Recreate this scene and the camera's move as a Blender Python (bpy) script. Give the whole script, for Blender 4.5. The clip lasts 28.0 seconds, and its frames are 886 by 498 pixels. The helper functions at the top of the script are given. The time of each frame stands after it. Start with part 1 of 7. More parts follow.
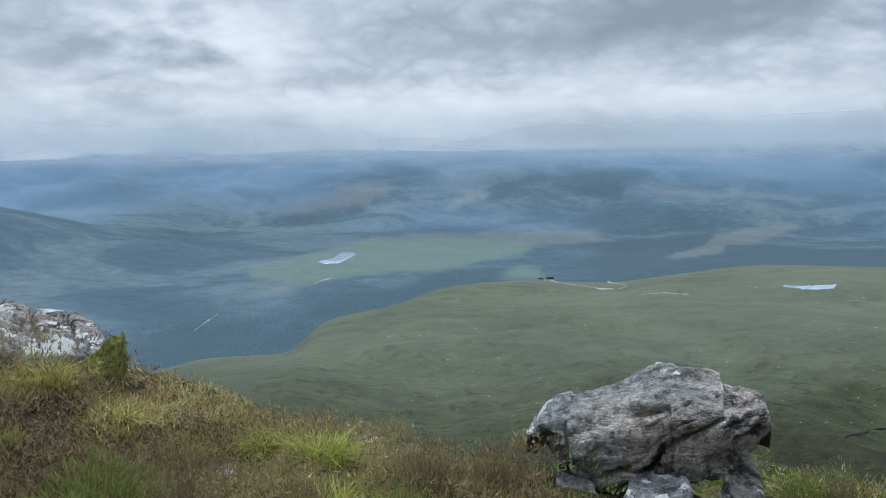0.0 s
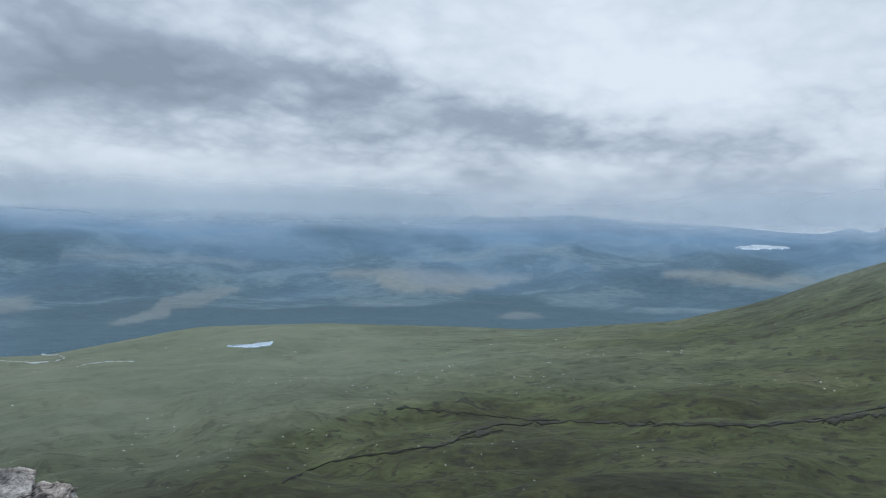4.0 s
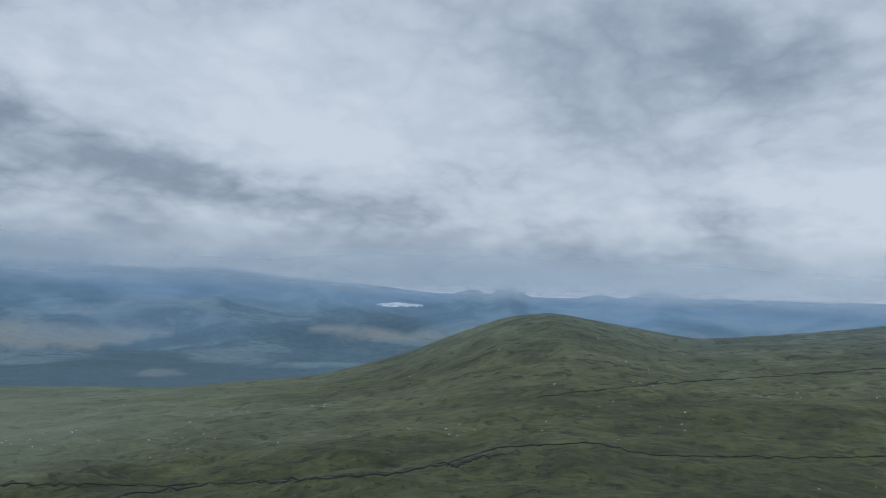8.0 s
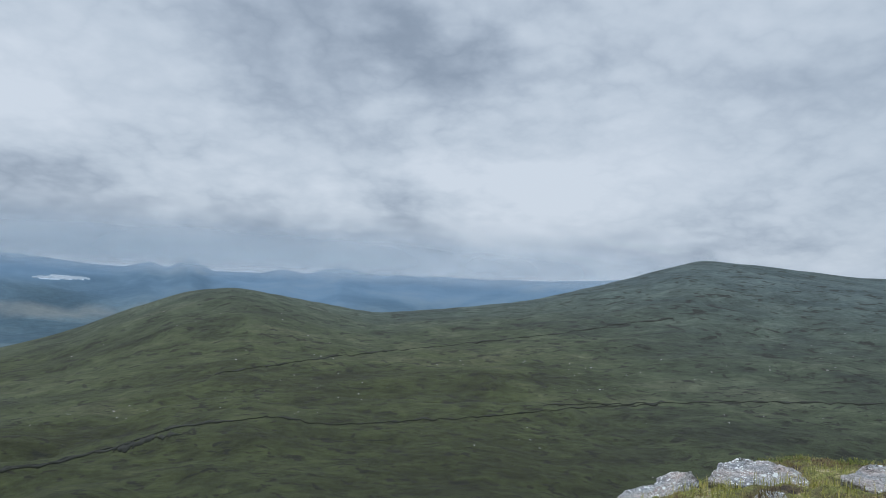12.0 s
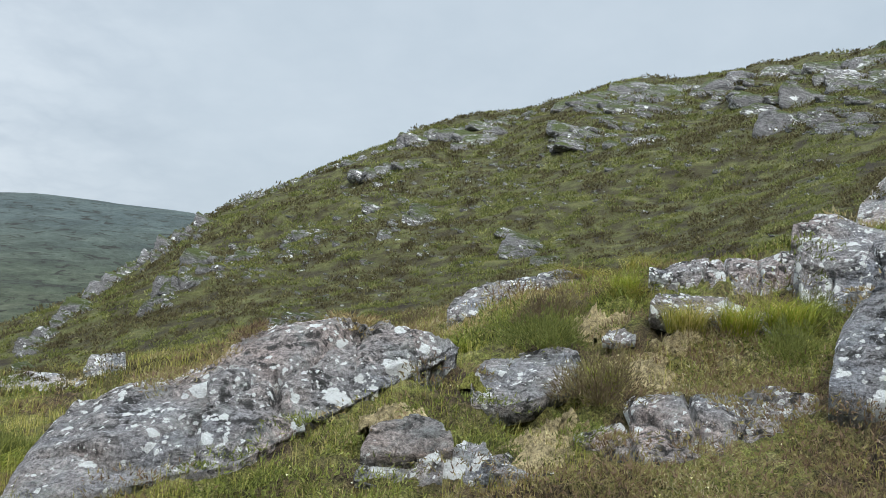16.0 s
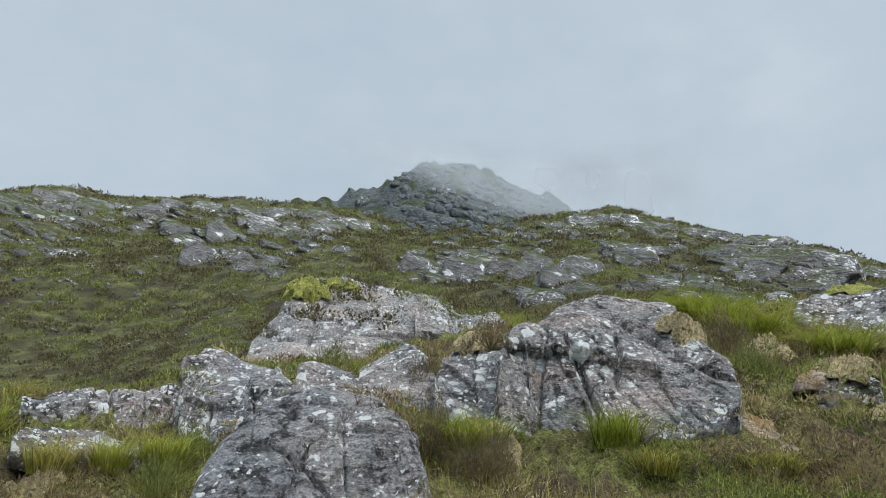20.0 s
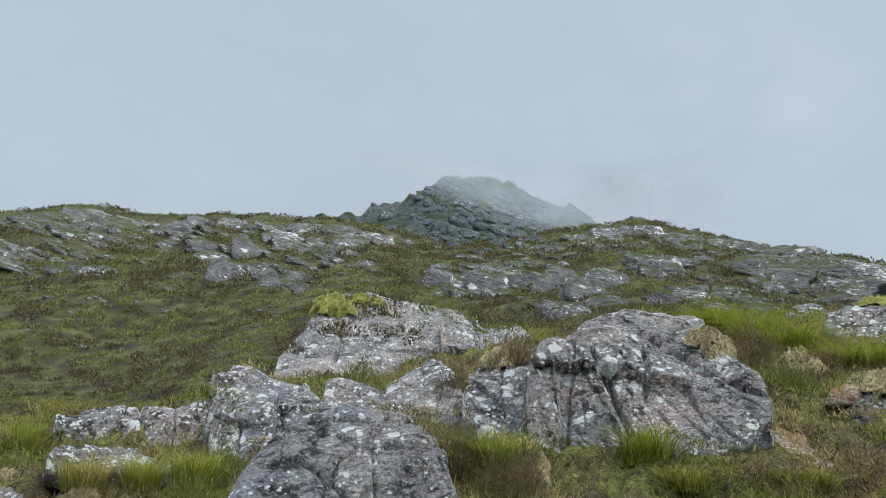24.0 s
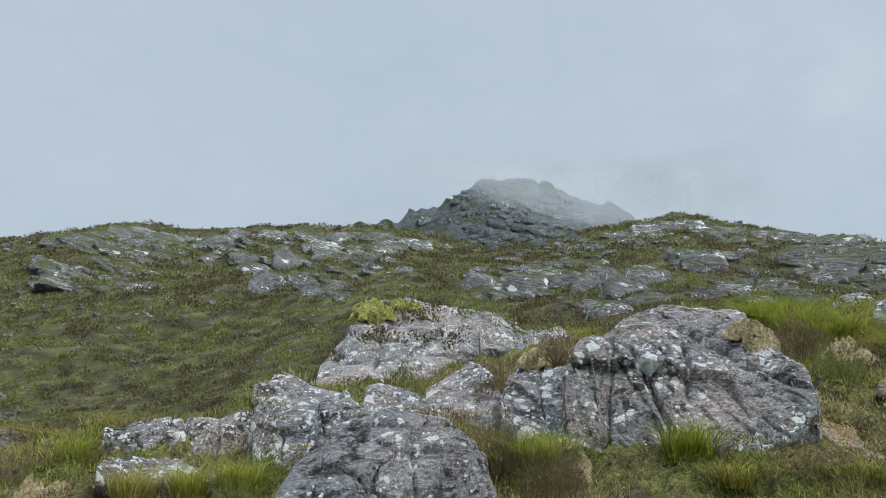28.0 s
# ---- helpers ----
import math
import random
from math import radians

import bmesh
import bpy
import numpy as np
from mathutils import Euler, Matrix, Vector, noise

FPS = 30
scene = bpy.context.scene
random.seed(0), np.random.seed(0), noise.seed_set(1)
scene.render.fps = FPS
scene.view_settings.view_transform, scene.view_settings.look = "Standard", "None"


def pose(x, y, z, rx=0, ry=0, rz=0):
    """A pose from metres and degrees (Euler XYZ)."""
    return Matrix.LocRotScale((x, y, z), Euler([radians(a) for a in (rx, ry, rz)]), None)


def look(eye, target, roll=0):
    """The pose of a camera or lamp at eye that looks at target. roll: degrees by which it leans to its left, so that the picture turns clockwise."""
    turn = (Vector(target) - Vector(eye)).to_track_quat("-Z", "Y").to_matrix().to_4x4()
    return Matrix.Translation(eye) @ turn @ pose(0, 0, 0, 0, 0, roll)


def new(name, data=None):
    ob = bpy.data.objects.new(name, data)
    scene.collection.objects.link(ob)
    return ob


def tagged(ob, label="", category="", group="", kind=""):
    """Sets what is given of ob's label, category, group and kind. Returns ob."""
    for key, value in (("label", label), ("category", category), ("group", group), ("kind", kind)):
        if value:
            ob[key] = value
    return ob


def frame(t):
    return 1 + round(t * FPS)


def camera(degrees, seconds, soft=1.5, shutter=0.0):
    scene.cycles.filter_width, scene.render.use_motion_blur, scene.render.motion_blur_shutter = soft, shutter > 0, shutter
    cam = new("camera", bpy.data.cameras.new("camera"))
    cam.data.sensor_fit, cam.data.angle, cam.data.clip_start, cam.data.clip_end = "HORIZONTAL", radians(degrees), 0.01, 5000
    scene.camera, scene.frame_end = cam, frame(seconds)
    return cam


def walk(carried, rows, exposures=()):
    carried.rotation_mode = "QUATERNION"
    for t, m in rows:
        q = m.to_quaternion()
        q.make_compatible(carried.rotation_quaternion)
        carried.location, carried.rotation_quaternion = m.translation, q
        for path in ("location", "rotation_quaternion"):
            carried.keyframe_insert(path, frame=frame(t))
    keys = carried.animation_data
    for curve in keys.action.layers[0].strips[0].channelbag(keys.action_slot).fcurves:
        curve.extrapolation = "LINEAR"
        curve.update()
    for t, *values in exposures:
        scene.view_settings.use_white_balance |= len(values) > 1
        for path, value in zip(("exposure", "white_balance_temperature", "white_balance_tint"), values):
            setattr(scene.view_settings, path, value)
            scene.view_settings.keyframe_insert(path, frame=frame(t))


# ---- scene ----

# the camera, turned on the spot by a walker, and its way: seconds, bearing, tilt, lean, place
cam = camera(60.36, 28.0, 0.8)


def held(bearing, tilt, lean, x, y, z):
    a, b = radians(bearing), radians(tilt)
    way = Vector((math.sin(a) * math.cos(b), math.cos(a) * math.cos(b), math.sin(b)))
    return look((x, y, z), Vector((x, y, z)) + way * 10, lean)


walk(cam, [
    (0.0, held(0.15, -5.73, -0.56, 0.065, 0.506, -0.005)),
    (0.5, held(5.56, -5.41, -0.25, 0.084, 0.505, -0.010)),
    (1.0, held(12.37, -4.91, 0.02, 0.107, 0.503, 0.003)),
    (1.5, held(19.29, -4.33, 0.46, 0.152, 0.519, 0.008)),
    (2.0, held(25.02, -3.52, 0.90, 0.181, 0.510, 0.021)),
    (2.5, held(29.39, -2.67, 1.16, 0.219, 0.498, 0.033)),
    (3.0, held(32.82, -1.89, 1.25, 0.286, 0.479, 0.039)),
    (3.5, held(36.34, -1.24, 1.16, 0.342, 0.468, 0.043)),
    (4.0, held(40.14, -0.75, 1.07, 0.368, 0.441, 0.039)),
    (4.5, held(44.02, -0.22, 0.79, 0.394, 0.413, 0.037)),
    (5.0, held(47.54, 0.40, 0.68, 0.416, 0.385, 0.032)),
    (5.5, held(50.55, 1.15, 0.84, 0.430, 0.357, 0.024)),
    (6.0, held(53.32, 1.94, 1.18, 0.440, 0.330, 0.017)),
    (6.5, held(56.13, 2.68, 1.60, 0.452, 0.304, 0.012)),
    (7.0, held(59.05, 3.37, 2.01, 0.466, 0.279, 0.009)),
    (7.5, held(62.30, 3.79, 2.45, 0.479, 0.250, 0.006)),
    (8.0, held(65.89, 4.15, 2.47, 0.492, 0.217, 0.001)),
    (8.5, held(69.45, 4.31, 2.51, 0.503, 0.183, -0.005)),
    (9.0, held(72.95, 4.32, 2.32, 0.510, 0.148, -0.012)),
    (9.5, held(76.26, 4.23, 2.36, 0.513, 0.113, -0.022)),
    (10.0, held(79.28, 4.07, 2.59, 0.513, 0.079, -0.035)),
    (10.5, held(82.04, 3.74, 2.70, 0.509, 0.045, -0.052)),
    (11.0, held(84.31, 3.52, 2.82, 0.510, 0.029, -0.059)),
    (11.5, held(86.61, 3.33, 2.80, 0.503, -0.006, -0.058)),
    (12.0, held(89.28, 3.34, 2.78, 0.500, -0.028, -0.052)),
    (12.5, held(93.45, 3.44, 2.80, 0.494, -0.041, -0.044)),
    (13.0, held(100.20, 3.12, 2.88, 0.474, -0.071, -0.045)),
    (13.5, held(110.61, 1.90, 3.05, 0.425, -0.147, -0.067)),
    (14.0, held(123.21, 0.06, 3.27, 0.358, -0.254, -0.104)),
    (14.5, held(135.42, -1.10, 3.93, 0.330, -0.338, -0.102)),
    (15.0, held(145.84, -0.80, 4.47, 0.244, -0.391, -0.090)),
    (15.5, held(154.91, 0.67, 4.82, 0.156, -0.436, -0.071)),
    (16.0, held(163.64, 2.63, 4.80, 0.040, -0.529, -0.060)),
    (16.5, held(172.54, 4.47, 4.80, 0.026, -0.547, -0.045)),
    (17.0, held(181.38, 6.10, 4.96, 0.012, -0.507, -0.016)),
    (17.5, held(189.40, 7.91, 5.20, -0.056, -0.498, 0.021)),
    (18.0, held(195.67, 10.11, 5.48, -0.117, -0.483, 0.035)),
    (18.5, held(200.07, 12.28, 5.23, -0.168, -0.503, 0.029)),
    (19.0, held(202.82, 13.80, 4.92, -0.194, -0.515, 0.025)),
    (19.5, held(204.12, 14.81, 4.52, -0.201, -0.525, 0.018)),
    (20.0, held(204.54, 15.29, 4.26, -0.199, -0.536, 0.015)),
    (20.5, held(204.50, 15.57, 4.07, -0.190, -0.539, 0.016)),
    (21.0, held(204.21, 15.66, 3.92, -0.188, -0.529, 0.018)),
    (21.5, held(203.75, 15.60, 3.77, -0.182, -0.525, 0.016)),
    (22.0, held(203.25, 15.52, 3.69, -0.165, -0.525, 0.017)),
    (22.5, held(202.87, 15.53, 3.77, -0.170, -0.534, 0.020)),
    (23.0, held(202.64, 15.66, 3.87, -0.173, -0.537, 0.023)),
    (23.5, held(202.61, 15.92, 4.01, -0.172, -0.530, 0.024)),
    (24.0, held(202.66, 16.19, 4.15, -0.167, -0.521, 0.026)),
    (24.5, held(202.66, 16.34, 4.26, -0.155, -0.515, 0.028)),
    (25.0, held(202.58, 16.39, 4.36, -0.140, -0.512, 0.032)),
    (25.5, held(202.40, 16.39, 4.46, -0.135, -0.506, 0.027)),
    (26.0, held(202.21, 16.42, 4.52, -0.143, -0.504, 0.036)),
    (26.5, held(202.01, 16.39, 4.44, -0.144, -0.520, 0.030)),
    (27.0, held(201.58, 16.28, 4.24, -0.139, -0.528, 0.029)),
    (27.5, held(200.78, 16.14, 3.62, -0.145, -0.515, 0.018)),
    (28.0, held(199.59, 16.31, 2.74, -0.213, -0.502, 0.020)),
], exposures=[(0.0, 0.38, 6150, 10), (4.0, 0.28, 6150, 10), (6.0, 0.1, 6150, 10), (8.0, -0.06, 6020, 10), (11.0, 0.02, 6050, 10), (14.0, 0.12, 6250, 10), (15.0, 0.52, 6450, 10), (16.0, 0.56, 6500, 10), (17.5, 0.6, 6500, 10), (20.0, 0.40, 6450, 10), (28.0, 0.37, 6400, 10)])

# ---------------------------------------------------------------- sky, sun
def link_nodes(tree):
    """A short way to write node trees: n(type, inputs, attributes) returns the node's first output."""
    def n(kind, ins=None, out=0, operation="", use_clamp=False, blend_type="", feature=""):
        node = tree.nodes.new(kind)
        if kind == "ShaderNodeMix":
            node.data_type = "RGBA"
        if operation:
            node.operation = operation
        if use_clamp:
            node.use_clamp = True
        if blend_type:
            node.blend_type = blend_type
        if feature:
            node.feature = feature
        for key, value in (ins or {}).items():
            if isinstance(value, bpy.types.NodeSocket):
                tree.links.new(value, node.inputs[key])
            else:
                node.inputs[key].default_value = value
        return node.outputs[out] if len(node.outputs) else node
    return n


def maths(n, op, a, b=0.0, clamp=False):
    return n("ShaderNodeMath", {0: a, 1: b}, operation=op, use_clamp=clamp)


def ramp(n, value, stops, mode="LINEAR"):
    node_out = n("ShaderNodeValToRGB", {0: value})
    cr = node_out.node.color_ramp
    cr.interpolation = mode
    while len(cr.elements) < len(stops):
        cr.elements.new(0.5)
    for element, (position, colour) in zip(cr.elements, stops):
        element.position = position
        element.color = (*colour, 1.0) if isinstance(colour, tuple) else (colour, colour, colour, 1.0)
    return node_out


def mix(n, fac, a, b, mode="MIX"):
    return n("ShaderNodeMix", {0: fac, 6: a, 7: b}, out=2, blend_type=mode)


SUN_BEARING, SUN_HEIGHT = 330.0, 64.0
world = bpy.data.worlds.new("overcast_sky")
scene.world = world
world.use_nodes = True
wt = world.node_tree
wt.nodes.clear()
n = link_nodes(wt)
sky = n("ShaderNodeTexSky")
dome = sky.node
dome.sky_type, dome.sun_disc = "NISHITA", False
dome.sun_elevation, dome.sun_rotation, dome.air_density, dome.dust_density = radians(SUN_HEIGHT), radians(SUN_BEARING), 1.5, 3.0
way = n("ShaderNodeTexCoord")
sep = n("ShaderNodeSeparateXYZ", {0: way}).node
up = maths(n, "MAXIMUM", sep.outputs[2], 0.0)
inv = maths(n, "DIVIDE", 1.0, maths(n, "ADD", up, 0.34))
flat = n("ShaderNodeVectorMath", {0: n("ShaderNodeCombineXYZ", {0: sep.outputs[0], 1: sep.outputs[1], 2: 0.0}), 3: inv}, operation="SCALE")
big = n("ShaderNodeTexNoise", {"Vector": flat, "Scale": 1.5, "Detail": 5.0, "Roughness": 0.48, "Distortion": 0.2})
fine = n("ShaderNodeTexNoise", {"Vector": flat, "Scale": 4.2, "Detail": 5.0, "Roughness": 0.5, "Distortion": 0.15})
puff = n("ShaderNodeTexNoise", {"Vector": flat, "Scale": 7.5, "Detail": 4.0, "Roughness": 0.5})
billow = maths(n, "ABSOLUTE", maths(n, "SUBTRACT", puff, 0.5))
cloud = maths(n, "ADD", maths(n, "MULTIPLY", big, 0.62), maths(n, "MULTIPLY", fine, 0.38))
cloud = maths(n, "ADD", 0.535, maths(n, "MULTIPLY", maths(n, "SUBTRACT", cloud, 0.5), 0.85))
cloud = maths(n, "ADD", cloud, maths(n, "MULTIPLY", maths(n, "SUBTRACT", billow, 0.07), 0.40))
# the banks of cloud: bearing, height, half breadth, half depth (degrees), thin (+) or thick (-)
BANKS = ((12, 10.5, 18, 2.8, -0.19), (-26, 10.5, 7, 4, -0.16), (-14, 9.5, 5, 2.0, 0.17), (-8, 4.6, 20, 1.5, 0.08), (-13, 15, 4, 1.5, 0.20), (20, 10.2, 12, 1.3, -0.12), (28, 12.5, 10, 2.2, -0.16), (46, 8.5, 8, 1.8, -0.18), (40, 16, 7, 3, 0.12), (33, 6.8, 7, 1.0, -0.10), (-5, 6.0, 9, 1.0, -0.08),
         (56, 15, 9, 5, 0.12), (70, 9, 10, 2.5, 0.06), (84, 19, 13, 6, -0.17), (78, 5, 12, 2.0, -0.10), (95, 9, 8, 3, 0.13), (112, 9, 7, 3, -0.05), (118, 15, 12, 4, -0.10), (140, 7, 14, 2.5, -0.10), (14, 5.0, 24, 1.5, 0.09), (-131, 27, 6, 4, 0.30), (-150, 30, 20, 5, -0.04), (75, 3.2, 25, 1.6, -0.10), (76, 18, 42, 18, 0.075), (115, 10, 26, 22, 0.06))
deg = 57.29578
bearing = maths(n, "MULTIPLY", n("ShaderNodeMath", {0: sep.outputs[0], 1: sep.outputs[1]}, operation="ARCTAN2"), deg)
height = maths(n, "MULTIPLY", n("ShaderNodeMath", {0: sep.outputs[2]}, operation="ARCSINE"), deg)
bearing = maths(n, "ADD", bearing, maths(n, "MULTIPLY", maths(n, "SUBTRACT", fine, 0.5), 26.0))
height = maths(n, "ADD", height, maths(n, "MULTIPLY", maths(n, "SUBTRACT", big, 0.5), 10.0))
for ba, bh, wa, wh, amount in BANKS:
    u = maths(n, "MULTIPLY", maths(n, "SUBTRACT", bearing, float(ba)), 1.0 / wa)
    v = maths(n, "MULTIPLY", maths(n, "SUBTRACT", height, float(bh)), 1.0 / wh)
    d2 = maths(n, "ADD", maths(n, "MULTIPLY", u, u), maths(n, "MULTIPLY", v, v))
    cloud = maths(n, "ADD", cloud, maths(n, "MULTIPLY", maths(n, "POWER", 2.718, maths(n, "MULTIPLY", d2, -1.0)), float(amount)))
broken = ramp(n, cloud, ((0.26, (0.205, 0.25, 0.305)), (0.40, (0.28, 0.33, 0.395)), (0.50, (0.40, 0.455, 0.52)), (0.60, (0.52, 0.575, 0.63)), (0.74, (0.63, 0.675, 0.72))))
veil = ramp(n, maths(n, "ADD", maths(n, "MULTIPLY", maths(n, "SUBTRACT", cloud, 0.5), 0.55), 0.5), ((0.3, (0.325, 0.392, 0.458)), (0.7, (0.437, 0.50, 0.558))))
# the sheet of cloud thickens to an even grey on the hill's side
side = maths(n, "ADD", maths(n, "MULTIPLY", sep.outputs[0], -0.55), maths(n, "MULTIPLY", sep.outputs[1], -0.85))
even = n("ShaderNodeMapRange", {0: side, 1: -0.2, 2: 0.4, 3: 0.0, 4: 1.0})
clouds = mix(n, even, broken, veil)
# dull blue band where far rain hangs under the cloud
low = n("ShaderNodeMapRange", {0: sep.outputs[2], 1: 0.01, 2: 0.06, 3: 0.5, 4: 0.0})
clouds = mix(n, low, clouds, (0.36, 0.44, 0.545, 1))
# an overcast sky is brightest overhead
lift = n("ShaderNodeMapRange", {0: sep.outputs[2], 1: 0.62, 2: 0.97, 3: 1.0, 4: 5.2})
covered = n("ShaderNodeBackground", {0: clouds, 1: lift})
clear = n("ShaderNodeBackground", {0: sky, 1: 0.1})
both = n("ShaderNodeMixShader", {0: 0.96, 1: clear, 2: covered})
n("ShaderNodeOutputWorld", {0: both})

sun = bpy.data.lights.new("sun", "SUN")
sun.energy, sun.angle, sun.color = 1.5, radians(20), (1.0, 0.96, 0.9)
a, b = radians(SUN_BEARING), radians(SUN_HEIGHT)
new("sun", sun).matrix_world = look((math.sin(a) * math.cos(b) * 50, math.cos(a) * math.cos(b) * 50, math.sin(b) * 50), (0, 0, 0))

# ---------------------------------------------------------------- materials
def material(name, rough=0.9):
    m = bpy.data.materials.new(name)
    m.use_nodes = True
    t = m.node_tree
    t.nodes.clear()
    n = link_nodes(t)
    bsdf = n("ShaderNodeBsdfPrincipled", {"Roughness": rough, "Specular IOR Level": 0.25})
    n("ShaderNodeOutputMaterial", {0: bsdf})
    return m, n, bsdf.node, t


def wire(t, node, key, value):
    if isinstance(value, bpy.types.NodeSocket):
        t.links.new(value, node.inputs[key])
    else:
        node.inputs[key].default_value = value


def where_is(n):
    return n("ShaderNodeNewGeometry")


def noise_at(n, p, scale, detail=5.0, rough=0.55, distortion=0.0):
    return n("ShaderNodeTexNoise", {"Vector": p, "Scale": scale, "Detail": detail, "Roughness": rough, "Distortion": distortion})


def stretched(n, p, sx, sy, sz, rz=0.0):
    return n("ShaderNodeMapping", {0: p, 2: (0, 0, rz), 3: (sx, sy, sz)})


def relief(n, t, bsdf, height, strength, distance):
    wire(t, bsdf, "Normal", n("ShaderNodeBump", {"Height": height, "Strength": strength, "Distance": distance}))


def rock_material(name, tint, k, lichen=0.5, moss=0.0, rust=0.0, dip=0.0):
    """Grey gneiss: fine grain, foliation, thin joints, white crusts of lichen and dark ones. k: features to the metre."""
    m, n, bsdf, t = material(name, 0.88)
    p = n("ShaderNodeTexCoord", out=3)
    rnd = n("ShaderNodeObjectInfo", out=5)
    p = n("ShaderNodeVectorMath", {0: p, 1: n("ShaderNodeVectorMath", {0: (31.0, 17.0, 23.0), 3: rnd}, operation="SCALE")}, operation="ADD")
    warp = n("ShaderNodeTexNoise", {"Vector": p, "Scale": k * 1.2, "Detail": 4.0}, out=1)
    q = n("ShaderNodeVectorMath", {0: p, 1: n("ShaderNodeVectorMath", {0: warp, 3: 0.30 / k}, operation="SCALE")}, operation="ADD")
    grain = noise_at(n, p, k * 26, 6, 0.8)
    tone = noise_at(n, p, k * 0.9, 6, 0.6, 0.4)
    beds = noise_at(n, n("ShaderNodeMapping", {0: q, 2: (dip * 0.4, dip, 0.3), 3: (1.0, 1.0, 5.0)}), k * 4.0, 8, 0.72, 0.2)
    base = ramp(n, tone, ((0.3, tuple(c * 0.6 for c in tint)), (0.5, tint), (0.7, (tint[0] * 1.4, tint[1] * 1.32, tint[2] * 1.28))))
    base = mix(n, 0.7, base, ramp(n, beds, ((0.34, tuple(c * 0.3 for c in tint)), (0.48, tint), (0.62, tuple(min(1, c * 1.75) for c in tint)))))
    base = mix(n, 0.85, base, ramp(n, grain, ((0.38, 0.2), (0.62, 0.78))), "OVERLAY")
    dark = ramp(n, noise_at(n, q, k * 1.5, 8, 0.7, 0.6), ((0.55, 0.0), (0.63, 0.7)))
    base = mix(n, dark, base, ramp(n, grain, ((0.4, (0.03, 0.03, 0.03)), (0.65, (0.10, 0.10, 0.095)))))
    if rust:
        stain = ramp(n, noise_at(n, q, k * 0.8, 5, 0.6), ((0.5, 0.0), (0.62, rust)))
        base = mix(n, stain, base, (0.33, 0.22, 0.11, 1))
    # pits and weathered hollows
    pits = ramp(n, noise_at(n, p, k * 7, 6, 0.7), ((0.62, 0.0), (0.66, 0.7)))
    base = mix(n, pits, base, (0.045, 0.043, 0.04, 1))
    # white crusts: ragged patches in zones, and round ones each of its own size
    where = noise_at(n, p, k * 0.5, 3, 0.6)
    lo = 0.57 - 0.2 * lichen
    zone = ramp(n, where, ((lo, 0.0), (lo + 0.07, 1.0)))
    large = ramp(n, noise_at(n, stretched(n, q, 1.0, 1.0, 1.8), k * 2.6, 9, 0.68, 0.3), ((0.565, 0.0), (0.575, 1.0)))
    small = ramp(n, noise_at(n, p, k * 9, 7, 0.68, 0.3), ((0.57, 0.0), (0.585, 1.0)))
    crust = maths(n, "MULTIPLY", maths(n, "MAXIMUM", large, small), zone)
    soft = n("ShaderNodeVectorMath", {0: p, 1: n("ShaderNodeVectorMath", {0: n("ShaderNodeTexNoise", {"Vector": p, "Scale": k * 5, "Detail": 6.0, "Roughness": 0.72}, out=1), 3: 0.28 / k}, operation="SCALE")}, operation="ADD")
    clustered = ramp(n, noise_at(n, p, k * 0.9, 4, 0.65), ((0.46, 0.0), (0.56, 1.0)))
    for size, part_of in ((2.2, 0.5), (5.0, 0.5), (10.0, 0.45)):
        near = n("ShaderNodeTexVoronoi", {"Vector": soft, "Scale": k * size}).node
        own = n("ShaderNodeSeparateColor", {0: near.outputs[1]})
        reach = maths(n, "MULTIPLY", maths(n, "SUBTRACT", own, 1.0 - part_of * (0.45 + lichen)), maths(n, "ADD", maths(n, "MULTIPLY", clustered, 0.75), 0.35))
        crust = maths(n, "MAXIMUM", crust, maths(n, "MULTIPLY", maths(n, "SUBTRACT", reach, near.outputs[0]), 30.0, True))
    crust = maths(n, "MULTIPLY", crust, ramp(n, noise_at(n, p, k * 16, 4, 0.7), ((0.30, 0.3), (0.36, 1.0))))
    base = mix(n, crust, base, ramp(n, grain, ((0.3, (0.74, 0.75, 0.73)), (0.7, (0.88, 0.89, 0.87)))))
    # thin broken joints
    joints = n("ShaderNodeTexVoronoi", {"Vector": stretched(n, q, 1.0, 0.5, 1.5, 0.5), "Scale": k * 0.55}, feature="DISTANCE_TO_EDGE")
    open_part = ramp(n, noise_at(n, p, k * 0.9, 3), ((0.52, 0.0), (0.58, 1.0)))
    line = maths(n, "MULTIPLY", ramp(n, joints, ((0.005, 1.0), (0.015, 0.0))), open_part)
    base = mix(n, maths(n, "MULTIPLY", line, 0.6), base, (0.03, 0.028, 0.026, 1))
    if moss:
        facing = n("ShaderNodeSeparateXYZ", {0: n("ShaderNodeNewGeometry", out=1)}, out=2)
        grown = maths(n, "MULTIPLY", ramp(n, facing, ((0.45, 0.0), (0.8, 1.0))), ramp(n, noise_at(n, p, k * 1.1, 5, 0.7), ((0.58 - 0.2 * moss, 0.0), (0.64 - 0.2 * moss, 1.0))))
        base = mix(n, grown, base, ramp(n, grain, ((0.3, (0.035, 0.045, 0.012)), (0.7, (0.10, 0.125, 0.035)))))
    wire(t, bsdf, "Base Color", base)
    h = maths(n, "ADD", maths(n, "MULTIPLY", beds, 0.9), maths(n, "MULTIPLY", grain, 0.3))
    h = maths(n, "SUBTRACT", h, maths(n, "MULTIPLY", line, 0.5))
    h = maths(n, "ADD", h, maths(n, "MULTIPLY", crust, 0.05))
    relief(n, t, bsdf, h, 1.0, 0.36 / k)
    return m


